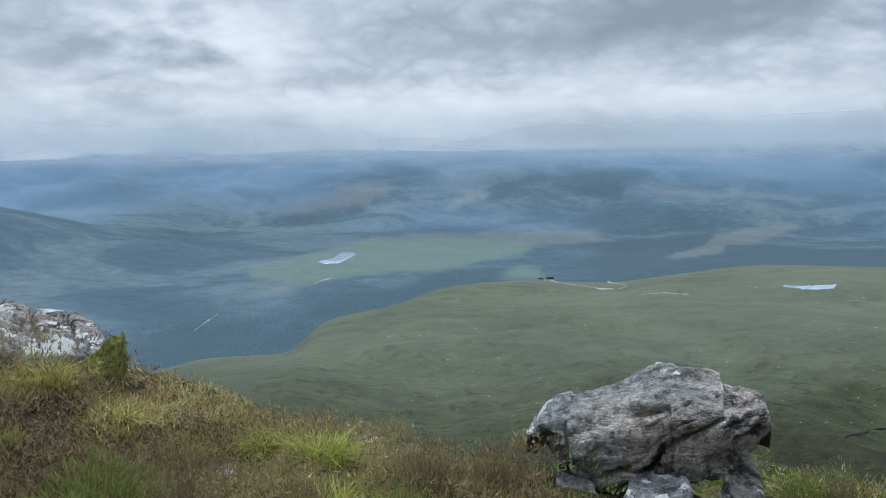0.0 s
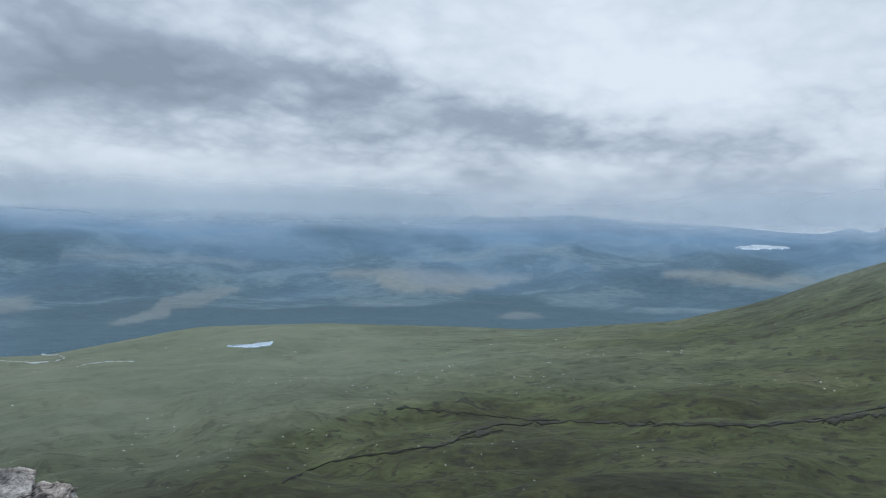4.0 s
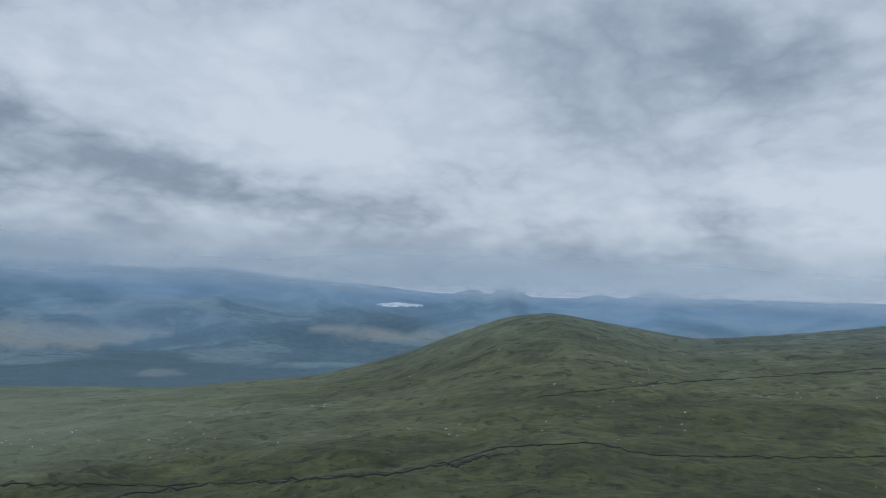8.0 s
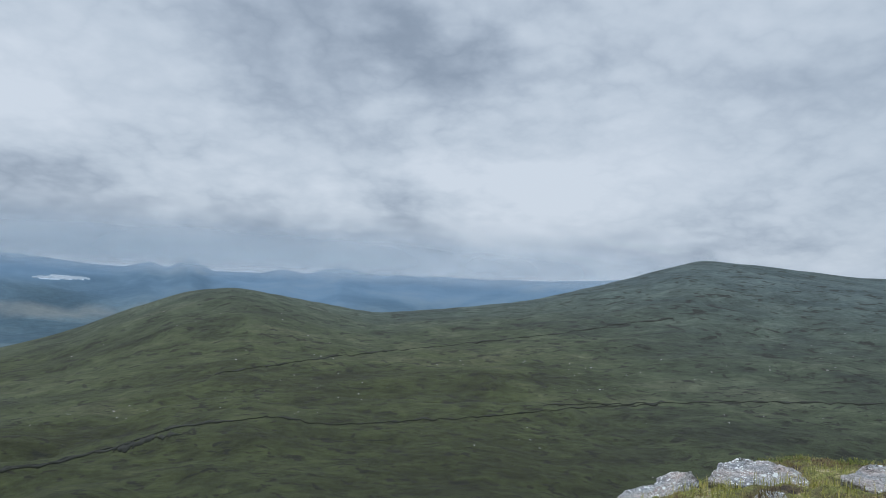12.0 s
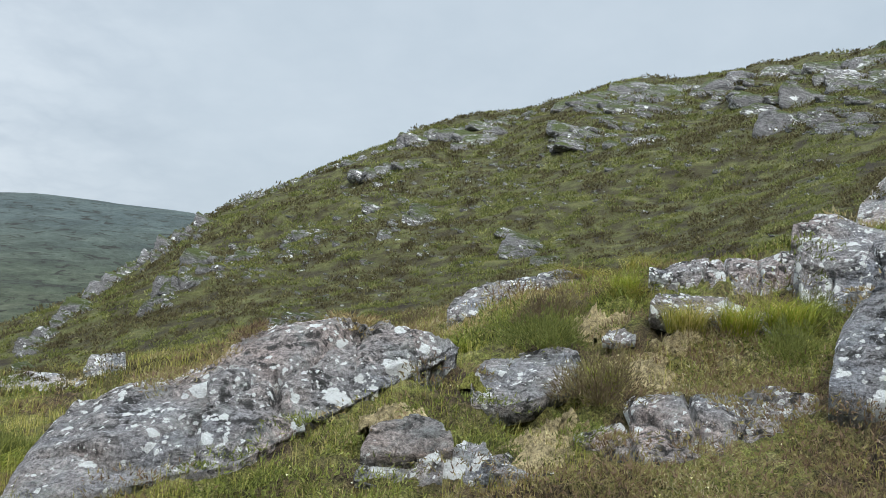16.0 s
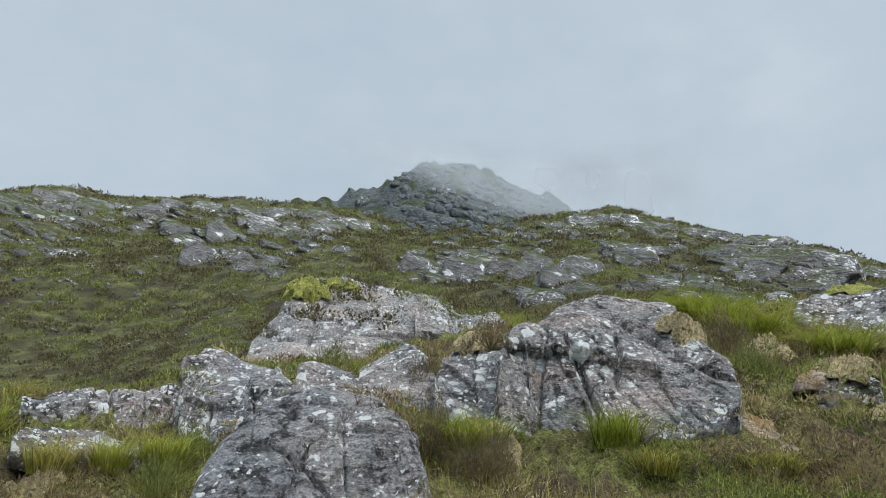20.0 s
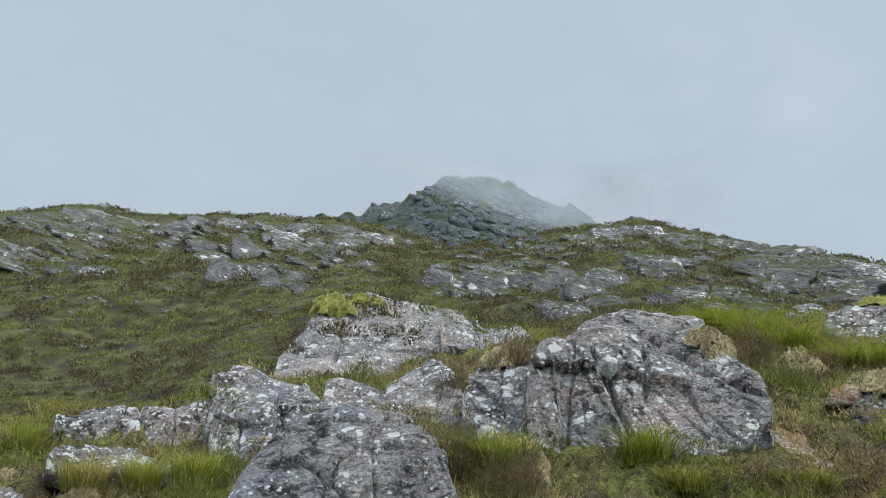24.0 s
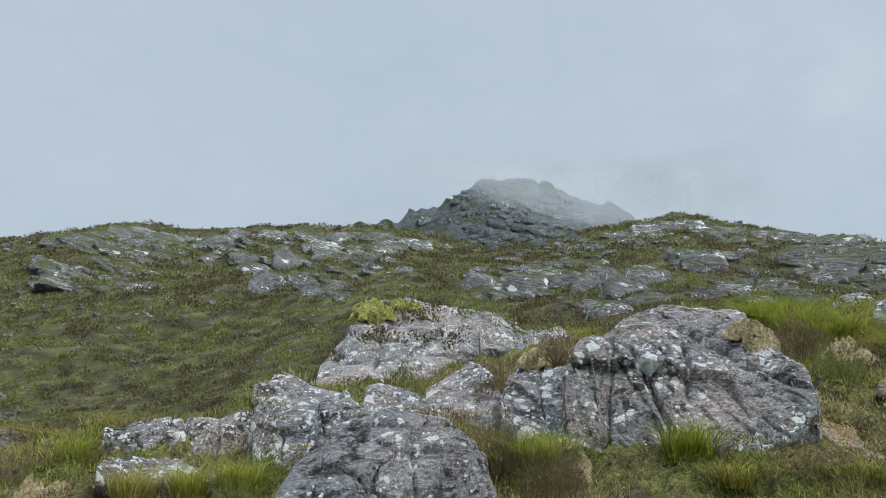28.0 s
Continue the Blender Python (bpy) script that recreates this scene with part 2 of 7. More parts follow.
def bedrock_material(name, tint, lichen, dark=0.25, rust=0.0, dip=20.0):
    """Bare gneiss in metres: streaked along its beds, speckled, with black crusts and sharp white rosettes of lichen."""
    m, n, bsdf, t = material(name, 0.86)
    p = n("ShaderNodeTexCoord", out=3)
    rnd = n("ShaderNodeObjectInfo", out=5)
    p = n("ShaderNodeVectorMath", {0: p, 1: n("ShaderNodeVectorMath", {0: (31.0, 17.0, 23.0), 3: rnd}, operation="SCALE")}, operation="ADD")
    stir = n("ShaderNodeTexNoise", {"Vector": p, "Scale": 4.0, "Detail": 4.0}, out=1)
    q = n("ShaderNodeVectorMath", {0: p, 1: n("ShaderNodeVectorMath", {0: stir, 3: 0.10}, operation="SCALE")}, operation="ADD")
    beds = noise_at(n, n("ShaderNodeMapping", {0: q, 2: (0.3, radians(dip), 0.2), 3: (1.0, 1.0, 4.5)}), 7.0, 9, 0.72, 0.4)
    grain = noise_at(n, p, 120.0, 4, 0.8)
    speck = noise_at(n, p, 38.0, 6, 0.75)
    tone = noise_at(n, p, 1.3, 5, 0.6, 0.4)
    cool = (tint[0] * 0.72, tint[1] * 0.80, tint[2] * 0.88)
    warm = (tint[0] * 1.25, tint[1] * 1.12, tint[2] * 1.06)
    base = ramp(n, tone, ((0.36, cool), (0.52, tint), (0.66, warm)))
    base = mix(n, 0.7, base, ramp(n, beds, ((0.30, 0.14), (0.47, 0.5), (0.64, 0.88))), "OVERLAY")
    base = mix(n, 0.95, base, ramp(n, speck, ((0.33, 0.08), (0.5, 0.5), (0.67, 0.90))), "OVERLAY")
    base = mix(n, 0.6, base, ramp(n, grain, ((0.36, 0.22), (0.64, 0.78))), "OVERLAY")
    # black crusts
    zone_d = ramp(n, noise_at(n, p, 1.7, 4, 0.6), ((0.60 - 0.28 * dark, 0.0), (0.68 - 0.28 * dark, 1.0)))
    black = maths(n, "MULTIPLY", ramp(n, noise_at(n, q, 9.0, 9, 0.72, 0.3), ((0.50, 0.0), (0.56, 0.92))), zone_d)
    base = mix(n, black, base, ramp(n, grain, ((0.4, (0.018, 0.018, 0.017)), (0.65, (0.06, 0.058, 0.052)))))
    if rust:
        stain = ramp(n, noise_at(n, q, 3.5, 5, 0.65), ((0.44, 0.0), (0.60, rust)))
        base = mix(n, stain, base, (0.42, 0.24, 0.09, 1))
    # thin grey film of lichen
    film = ramp(n, noise_at(n, q, 5.0, 8, 0.7, 0.3), ((0.52, 0.0), (0.60, 0.30 + 0.25 * lichen)))
    base = mix(n, film, base, ramp(n, speck, ((0.35, (0.28, 0.29, 0.28)), (0.65, (0.50, 0.52, 0.49)))))
    # white rosettes, each of its own size, thick in places
    soft = n("ShaderNodeVectorMath", {0: p, 1: n("ShaderNodeVectorMath", {0: n("ShaderNodeTexNoise", {"Vector": p, "Scale": 16.0, "Detail": 6.0, "Roughness": 0.75}, out=1), 3: 0.09}, operation="SCALE")}, operation="ADD")
    thick = ramp(n, noise_at(n, p, 1.6, 4, 0.62), ((0.60 - 0.26 * lichen, 0.0), (0.72 - 0.26 * lichen, 1.0)))
    crust = 0.0
    for size, share in ((4.5, 0.40), (10.0, 0.5), (24.0, 0.55)):
        near = n("ShaderNodeTexVoronoi", {"Vector": soft, "Scale": size}).node
        own = n("ShaderNodeSeparateColor", {0: near.outputs[1]})
        reach = maths(n, "MULTIPLY", maths(n, "SUBTRACT", own, 1.0 - share), maths(n, "MULTIPLY", thick, 1.1))
        one = maths(n, "MULTIPLY", maths(n, "SUBTRACT", reach, near.outputs[0]), 26.0, True)
        crust = maths(n, "MAXIMUM", one, crust)
    crust = maths(n, "MULTIPLY", crust, ramp(n, noise_at(n, p, 30.0, 6, 0.75), ((0.32, 0.1), (0.38, 1.0))))
    base = mix(n, crust, base, ramp(n, grain, ((0.3, (0.78, 0.80, 0.77)), (0.7, (0.90, 0.91, 0.89)))))
    wire(t, bsdf, "Base Color", base)
    h = maths(n, "ADD", maths(n, "MULTIPLY", beds, 1.0), maths(n, "MULTIPLY", speck, 0.55))
    h = maths(n, "ADD", h, maths(n, "MULTIPLY", grain, 0.12))
    relief(n, t, bsdf, h, 1.0, 0.09)
    return m


def ground_material(name, stops, scale, streak, bump, dark=0.0, extra=None):
    """Open ground: patches of several plants, finer tufts and streaks."""
    m, n, bsdf, t = material(name, 0.95)
    p = where_is(n)
    patches = noise_at(n, p, scale, 8, 0.62, 0.5)
    base = ramp(n, patches, stops)
    tufts = noise_at(n, p, scale * 14, 6, 0.7)
    base = mix(n, 0.75, base, ramp(n, tufts, ((0.3, 0.22), (0.7, 0.78))), "OVERLAY")
    if streak:
        lines = noise_at(n, stretched(n, p, *streak), scale * 2.5, 7, 0.65, 0.7)
        base = mix(n, 0.8, base, ramp(n, lines, ((0.32, 0.25), (0.5, 0.5), (0.68, 0.72))), "OVERLAY")
        hags = ramp(n, lines, ((0.30, 1.0), (0.37, 0.0)))
        base = mix(n, maths(n, "MULTIPLY", hags, dark), base, (0.028, 0.025, 0.018, 1))
    if extra:
        lo, hi, colour, k = extra
        spots = ramp(n, noise_at(n, p, scale * k, 7, 0.75), ((lo, 0.0), (hi, 1.0)))
        base = mix(n, spots, base, (*colour, 1))
    wire(t, bsdf, "Base Color", base)
    relief(n, t, bsdf, maths(n, "ADD", patches, maths(n, "MULTIPLY", tufts, 0.4)), 0.8, bump)
    return m


def turf_material(name):
    """Close turf: heather, sedge and dry moss in patches, wiry and matted."""
    m, n, bsdf, t = material(name, 0.95)
    p = where_is(n)
    stir = n("ShaderNodeVectorMath", {0: p, 1: n("ShaderNodeVectorMath", {0: n("ShaderNodeTexNoise", {"Vector": p, "Scale": 5.0, "Detail": 5.0}, out=1), 3: 0.25}, operation="SCALE")}, operation="ADD")
    patches = noise_at(n, stir, 1.1, 7, 0.66, 0.3)
    mat_ = noise_at(n, stretched(n, p, 1.0, 1.0, 0.5), 16.0, 8, 0.8, 0.5)
    wiry = noise_at(n, p, 70.0, 5, 0.8)
    base = ramp(n, patches, ((0.34, (0.055, 0.040, 0.028)), (0.42, (0.115, 0.085, 0.048)), (0.49, (0.150, 0.135, 0.048)), (0.56, (0.180, 0.190, 0.048)), (0.62, (0.27, 0.235, 0.105)), (0.70, (0.44, 0.375, 0.22))))
    # shade in the gaps of the mat put into the colour, following the bump
    base = mix(n, 0.9, base, ramp(n, mat_, ((0.36, 0.03), (0.5, 0.5), (0.64, 0.92))), "OVERLAY")
    base = mix(n, 0.8, base, ramp(n, wiry, ((0.38, 0.10), (0.62, 0.90))), "OVERLAY")
    wire(t, bsdf, "Base Color", base)
    h = maths(n, "ADD", maths(n, "MULTIPLY", patches, 0.6), maths(n, "ADD", maths(n, "MULTIPLY", mat_, 0.8), maths(n, "MULTIPLY", wiry, 0.2)))
    relief(n, t, bsdf, h, 1.0, 0.09)
    return m


def mat_material(name, colour):
    """Matted moss: knobbly, with dark pits."""
    m, n, bsdf, t = material(name, 0.95)
    p = where_is(n)
    knob = noise_at(n, p, 38.0, 6, 0.75, 0.5)
    tone = noise_at(n, p, 5.0, 4, 0.6)
    base = ramp(n, tone, ((0.35, tuple(c * 0.65 for c in colour)), (0.5, colour), (0.65, tuple(min(1, c * 1.35) for c in colour))))
    base = mix(n, 0.9, base, ramp(n, knob, ((0.35, 0.1), (0.5, 0.5), (0.65, 0.9))), "OVERLAY")
    wire(t, bsdf, "Base Color", base)
    relief(n, t, bsdf, knob, 1.0, 0.06)
    return m


def plant_material(name, stops, rough=0.75, patch_scale=0.9, through_light=0.35):
    """Leaves, stems and blades: each one takes its own colour, in patches; light comes through them."""
    m, n, bsdf, t = material(name, rough)
    own = n("ShaderNodeNewGeometry", out=8)
    spread = noise_at(n, where_is(n), patch_scale, 4, 0.6)
    colour = ramp(n, maths(n, "ADD", maths(n, "MULTIPLY", own, 0.6), maths(n, "MULTIPLY", maths(n, "SUBTRACT", spread, 0.3), 1.1), True), stops)
    wire(t, bsdf, "Base Color", colour)
    lit = n("ShaderNodeBsdfTranslucent", {0: colour})
    both = n("ShaderNodeMixShader", {0: through_light, 1: bsdf.outputs[0], 2: lit})
    for node in t.nodes:
        if node.bl_idname == "ShaderNodeOutputMaterial":
            t.links.new(both, node.inputs[0])
    return m


def moor_material(name):
    """Rough grass and sedge, in bands and patches, with black peat between; paled with distance by haze put into the
    colour.
    """
    m, n, bsdf, t = material(name, 0.95)
    p = where_is(n)
    # haze put into the grass colour, with lighter grass past the knoll's brow
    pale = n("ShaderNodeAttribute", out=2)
    pale.node.attribute_name = "hazed"
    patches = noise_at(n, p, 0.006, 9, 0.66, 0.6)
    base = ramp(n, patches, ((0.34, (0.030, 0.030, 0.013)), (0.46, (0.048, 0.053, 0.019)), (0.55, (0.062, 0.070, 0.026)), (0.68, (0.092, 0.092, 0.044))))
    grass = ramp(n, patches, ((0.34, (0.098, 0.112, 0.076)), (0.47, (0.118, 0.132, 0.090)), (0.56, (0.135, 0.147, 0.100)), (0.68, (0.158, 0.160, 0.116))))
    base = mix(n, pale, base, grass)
    # distance haze put into the colour: the far moor turns grey-blue
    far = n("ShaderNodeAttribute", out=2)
    far.node.attribute_name = "far_haze"
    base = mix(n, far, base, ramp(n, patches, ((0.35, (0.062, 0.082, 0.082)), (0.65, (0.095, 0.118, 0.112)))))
    contour = n("ShaderNodeAttribute", out=1)
    contour.node.attribute_name = "contour"
    lines = noise_at(n, contour, 1.0, 9, 0.68, 0.7)
    calm = maths(n, "SUBTRACT", 1.0, maths(n, "MULTIPLY", pale, 0.8))
    base = mix(n, maths(n, "MULTIPLY", calm, 0.75), base, ramp(n, lines, ((0.3, 0.2), (0.5, 0.5), (0.7, 0.78))), "OVERLAY")
    tufts = noise_at(n, p, 0.09, 8, 0.75)
    base = mix(n, maths(n, "MULTIPLY", calm, 0.7), base, ramp(n, tufts, ((0.32, 0.22), (0.68, 0.78))), "OVERLAY")
    hag = ramp(n, noise_at(n, n("ShaderNodeVectorMath", {0: contour, 1: (7.0, 3.0, 5.0)}, operation="ADD"), 2.0, 8, 0.64, 0.8), ((0.40, 1.0), (0.44, 0.0)))
    base = mix(n, maths(n, "MULTIPLY", hag, maths(n, "MULTIPLY", calm, 0.85)), base, (0.022, 0.021, 0.015, 1))
    stones = ramp(n, noise_at(n, p, 0.22, 5, 0.8), ((0.715, 0.0), (0.74, 0.8)))
    base = mix(n, stones, base, (0.30, 0.31, 0.29, 1))
    wire(t, bsdf, "Base Color", mix(n, 1.0, base, (0.70, 0.73, 0.72, 1), "MULTIPLY"))
    relief(n, t, bsdf, maths(n, "ADD", maths(n, "MULTIPLY", lines, 0.7), maths(n, "MULTIPLY", tufts, 0.3)), 1.0, 9.0)
    return m


def valley_material(name):
    """Conifer plantations, felled ground and, further out, hills; haze is put into their colours as blue."""
    m, n, bsdf, t = material(name, 1.0)
    p = where_is(n)
    # blue haze put into the colours, strongest on the far hills
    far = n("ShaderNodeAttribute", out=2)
    far.node.attribute_name = "far_haze"
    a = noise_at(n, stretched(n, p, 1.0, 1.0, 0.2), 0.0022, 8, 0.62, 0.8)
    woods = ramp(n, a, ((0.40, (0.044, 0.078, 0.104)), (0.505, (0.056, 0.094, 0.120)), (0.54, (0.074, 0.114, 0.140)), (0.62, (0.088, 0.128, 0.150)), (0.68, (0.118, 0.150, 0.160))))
    rows = noise_at(n, p, 0.03, 7, 0.75)
    woods = mix(n, 0.5, woods, ramp(n, rows, ((0.32, 0.28), (0.68, 0.72))), "OVERLAY")
    belt = n("ShaderNodeAttribute", out=2)
    belt.node.attribute_name = "wooded"
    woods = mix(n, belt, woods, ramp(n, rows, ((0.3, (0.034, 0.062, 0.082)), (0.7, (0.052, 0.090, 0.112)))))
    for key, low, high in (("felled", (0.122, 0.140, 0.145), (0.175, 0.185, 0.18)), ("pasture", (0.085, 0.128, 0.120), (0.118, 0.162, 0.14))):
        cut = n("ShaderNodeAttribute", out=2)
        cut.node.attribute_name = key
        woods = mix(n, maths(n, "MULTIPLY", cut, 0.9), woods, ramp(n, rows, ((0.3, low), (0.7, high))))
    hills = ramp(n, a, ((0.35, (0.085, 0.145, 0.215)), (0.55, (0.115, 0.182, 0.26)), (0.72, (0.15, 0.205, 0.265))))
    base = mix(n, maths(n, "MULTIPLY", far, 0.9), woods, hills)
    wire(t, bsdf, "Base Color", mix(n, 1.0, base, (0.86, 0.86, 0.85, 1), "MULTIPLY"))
    relief(n, t, bsdf, maths(n, "ADD", a, maths(n, "MULTIPLY", rows, 0.3)), 0.6, 12.0)
    return m


def plain_material(name, colour, scale, spread=0.25, rough=0.95):
    m, n, bsdf, t = material(name, rough)
    v = noise_at(n, where_is(n), scale, 7, 0.68, 0.4)
    wire(t, bsdf, "Base Color", ramp(n, v, ((0.3, tuple(c * (1 - spread) for c in colour)), (0.7, tuple(c * (1 + spread) for c in colour)))))
    relief(n, t, bsdf, v, 0.5, 0.4 / scale * 0.2)
    return m


GNEISS = bedrock_material("lichened_gneiss", (0.315, 0.29, 0.278), 0.78, 0.62)
WHITE_GNEISS = bedrock_material("lichen_white_gneiss", (0.31, 0.29, 0.285), 1.35, 0.5, dip=8.0)
BOULDER = bedrock_material("dark_gneiss", (0.46, 0.42, 0.385), 0.6, 0.55, dip=32.0)
PALE_GNEISS = bedrock_material("pale_gneiss", (0.37, 0.345, 0.33), 0.8, 0.2)
DARK_STONE = bedrock_material("dark_stone", (0.25, 0.23, 0.215), 0.6, 0.7)
TAN_ROCK = bedrock_material("tan_rock", (0.50, 0.40, 0.30), 0.1, 0.0, rust=0.8, dip=-28.0)
CRAG = rock_material("crag_rock", (0.19, 0.185, 0.182), 1.3, 0.3, moss=0.75, dip=0.6)
# summit rock tinted grey-blue: mist put into its colour
DARK_CRAG = rock_material("summit_rock", (0.15, 0.172, 0.182), 0.3, -0.2, moss=0.5)
HEATH = turf_material("heath_turf")
HILLSIDE = ground_material("hillside_heath", ((0.34, (0.026, 0.020, 0.012)), (0.46, (0.052, 0.046, 0.018)), (0.56, (0.080, 0.084, 0.026)), (0.68, (0.135, 0.132, 0.050))), 0.8, None, 0.4, extra=(0.67, 0.70, (0.24, 0.24, 0.23), 4))
# the same misty tint put into the summit's ground
SUMMIT_GROUND = rock_material("summit_ground", (0.13, 0.152, 0.152), 0.12, -0.3, moss=0.4)
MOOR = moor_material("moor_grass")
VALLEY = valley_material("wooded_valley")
DRY_MAT = mat_material("dry_moss_mat", (0.44, 0.36, 0.20))
YELLOW_MAT = mat_material("yellow_moss_mat", (0.30, 0.30, 0.075))
HEATHER = plant_material("heather_sprigs", ((0.0, (0.040, 0.028, 0.020)), (0.22, (0.12, 0.080, 0.052)), (0.42, (0.26, 0.175, 0.11)), (0.58, (0.245, 0.205, 0.085)), (0.8, (0.31, 0.28, 0.105)), (1.0, (0.52, 0.46, 0.31))))
DARK_HEATHER = plant_material("dark_heather", ((0.0, (0.075, 0.056, 0.038)), (0.4, (0.155, 0.112, 0.07)), (0.7, (0.19, 0.165, 0.07)), (1.0, (0.34, 0.28, 0.16))), patch_scale=2.5)
FERN = plant_material("green_heather", ((0.0, (0.07, 0.082, 0.025)), (0.5, (0.155, 0.175, 0.045)), (1.0, (0.30, 0.31, 0.10))), patch_scale=2.5)
GREEN_SHRUB = plant_material("bilberry_leaves", ((0.0, (0.030, 0.034, 0.010)), (0.35, (0.105, 0.122, 0.030)), (0.65, (0.234, 0.268, 0.060)), (1.0, (0.385, 0.394, 0.129))))
GRASS = plant_material("sedge_grass", ((0.0, (0.055, 0.052, 0.016)), (0.3, (0.17, 0.168, 0.034)), (0.6, (0.359, 0.342, 0.068)), (0.85, (0.488, 0.407, 0.153)), (1.0, (0.676, 0.503, 0.292))), 0.6)
TUFT = plant_material("fresh_grass", ((0.0, (0.078, 0.106, 0.015)), (0.4, (0.208, 0.248, 0.028)), (0.75, (0.329, 0.355, 0.051)), (1.0, (0.519, 0.412, 0.114))), 0.55)
MOSS = plant_material("dry_moss", ((0.0, (0.159, 0.113, 0.046)), (0.4, (0.330, 0.251, 0.113)), (0.7, (0.476, 0.397, 0.205)), (1.0, (0.608, 0.555, 0.356))), 0.95)
FLOWER = plant_material("flower_heads", ((0.0, (0.6, 0.55, 0.15)), (0.6, (0.7, 0.66, 0.3)), (1.0, (0.8, 0.8, 0.7))))
SLOPE_PLANTS = plant_material("slope_heather", ((0.0, (0.045, 0.034, 0.022)), (0.35, (0.095, 0.076, 0.040)), (0.65, (0.150, 0.138, 0.060)), (1.0, (0.26, 0.23, 0.12))), 0.85, 0.8)
SLOPE_GRASS = plant_material("slope_grass", ((0.0, (0.070, 0.080, 0.026)), (0.35, (0.140, 0.155, 0.046)), (0.7, (0.225, 0.235, 0.075)), (1.0, (0.38, 0.35, 0.16))), 0.85, 0.8)
# conifer greens lightened and blued: haze put into the colour
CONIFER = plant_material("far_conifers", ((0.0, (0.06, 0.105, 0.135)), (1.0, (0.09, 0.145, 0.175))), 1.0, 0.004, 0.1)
TRACK = plain_material("gravel_track", (0.22, 0.24, 0.23), 0.05)
PEAT = plain_material("black_peat", (0.022, 0.023, 0.017), 0.05, 0.4)
SLATE = plain_material("far_house_wall", (0.5, 0.5, 0.48), 0.2)
water_m, water_n, water_b, water_t = material("loch_water", 0.04)
water_b.inputs["Base Color"].default_value = (0.25, 0.31, 0.36, 1)
water_b.inputs["Specular IOR Level"].default_value = 1.0
water_b.inputs["Roughness"].default_value = 0.12


def mist_material(name, height, thick, top):
    """Thin cloud: denser with height up to a crest, then thinning out, in drifting wisps; lit evenly from above."""
    m = bpy.data.materials.new(name)
    m.use_nodes = True
    t = m.node_tree
    t.nodes.clear()
    n = link_nodes(t)
    p = where_is(n)
    z = n("ShaderNodeSeparateXYZ", {0: p}, out=2)
    wisp = noise_at(n, n("ShaderNodeMapping", {0: p, 3: (1.0, 1.0, 2.2)}), 2.2 / (height[2] - height[0]), 5, 0.55, 0.4)
    level = maths(n, "ADD", z, maths(n, "MULTIPLY", maths(n, "SUBTRACT", wisp, 0.5), 0.5 * (height[1] - height[0])))
    up_ = n("ShaderNodeMapRange", {0: level, 1: height[0], 2: height[1], 3: 0.0, 4: 1.0})
    up_.node.interpolation_type = "SMOOTHSTEP"
    down = n("ShaderNodeMapRange", {0: z, 1: height[1], 2: height[2], 3: 1.0, 4: 0.0})
    down.node.interpolation_type = "SMOOTHSTEP"
    side = n("ShaderNodeAttribute", out=2)
    side.node.attribute_name = "thick"
    share = maths(n, "MULTIPLY", maths(n, "MULTIPLY", up_, down), maths(n, "MULTIPLY", side, thick))
    droplets = n("ShaderNodeBsdfDiffuse", {0: (*top, 1.0), 2: (0.0, 0.0, 1.0)})
    both = n("ShaderNodeMixShader", {0: share, 1: n("ShaderNodeBsdfTransparent"), 2: droplets})
    n("ShaderNodeOutputMaterial", {0: both})
    return m


SUMMIT_MIST = mist_material("summit_cloud", (32.0, 44.0, 112.0), 0.30, (0.80, 0.84, 0.88))
FAR_MIST = mist_material("far_cloud", (10.0, 88.0, 250.0), 0.46, (0.78, 0.84, 0.90))

# open ground in the valley: its upper and lower edge as bearing and height over the level; 1 felled and tan, -1 green pasture
OPEN = []


def open_ground(top, low, kind):
    OPEN.append((top, low, kind))


open_ground(((29.73, -2.96), (33.78, -2.40), (40.48, -2.22), (47.28, -2.59)), ((29.74, -3.04), (34.62, -2.94), (35.87, -3.65), (37.97, -3.97), (41.35, -3.94), (44.32, -3.57), (45.37, -2.96), (47.28, -2.72)), 1.0)
open_ground(((55.73, -1.93), (58.44, -1.91), (63.11, -2.20), (66.46, -2.30)), ((55.74, -2.09), (57.64, -2.46), (63.12, -2.80), (65.92, -2.83), (66.46, -2.41)), 1.0)
open_ground(((13.18, -1.52), (16.55, -1.33), (22.07, -1.50), (26.29, -1.92)), ((13.18, -1.61), (15.71, -2.01), (16.98, -2.18), (19.95, -1.90), (26.29, -2.05)), 0.55)
open_ground(((16.57, -6.25), (19.13, -5.35), (19.98, -4.57), (21.68, -4.26), (25.48, -3.58)), ((16.57, -6.38), (18.71, -6.20), (20.50, -5.76), (20.62, -5.33), (22.54, -5.10), (25.48, -3.87)), 0.6)
open_ground(((-14.12, -2.09), (-9.22, -1.55), (-5.87, -0.46), (-3.77, -0.57)), ((-14.14, -2.83), (-9.26, -2.80), (-5.91, -2.56), (-3.79, -1.62)), 0.55)
open_ground(((0.22, -2.64), (1.29, -1.88), (4.04, -1.32)), ((0.22, -2.85), (2.14, -2.31), (4.04, -1.57)), 1.0)
open_ground(((4.58, -7.50), (5.94, -7.07), (7.21, -7.11), (7.88, -7.82)), ((4.58, -8.05), (5.94, -8.26), (7.88, -8.16)), -1.0)
open_ground(((-14.28, -6.82), (-10.59, -6.12), (-5.97, -5.09), (2.97, -4.95), (6.78, -5.51)), ((-14.30, -7.43), (-10.65, -8.20), (-6.02, -7.71), (-0.04, -7.31), (2.96, -6.77), (6.78, -5.93)), -1.0)
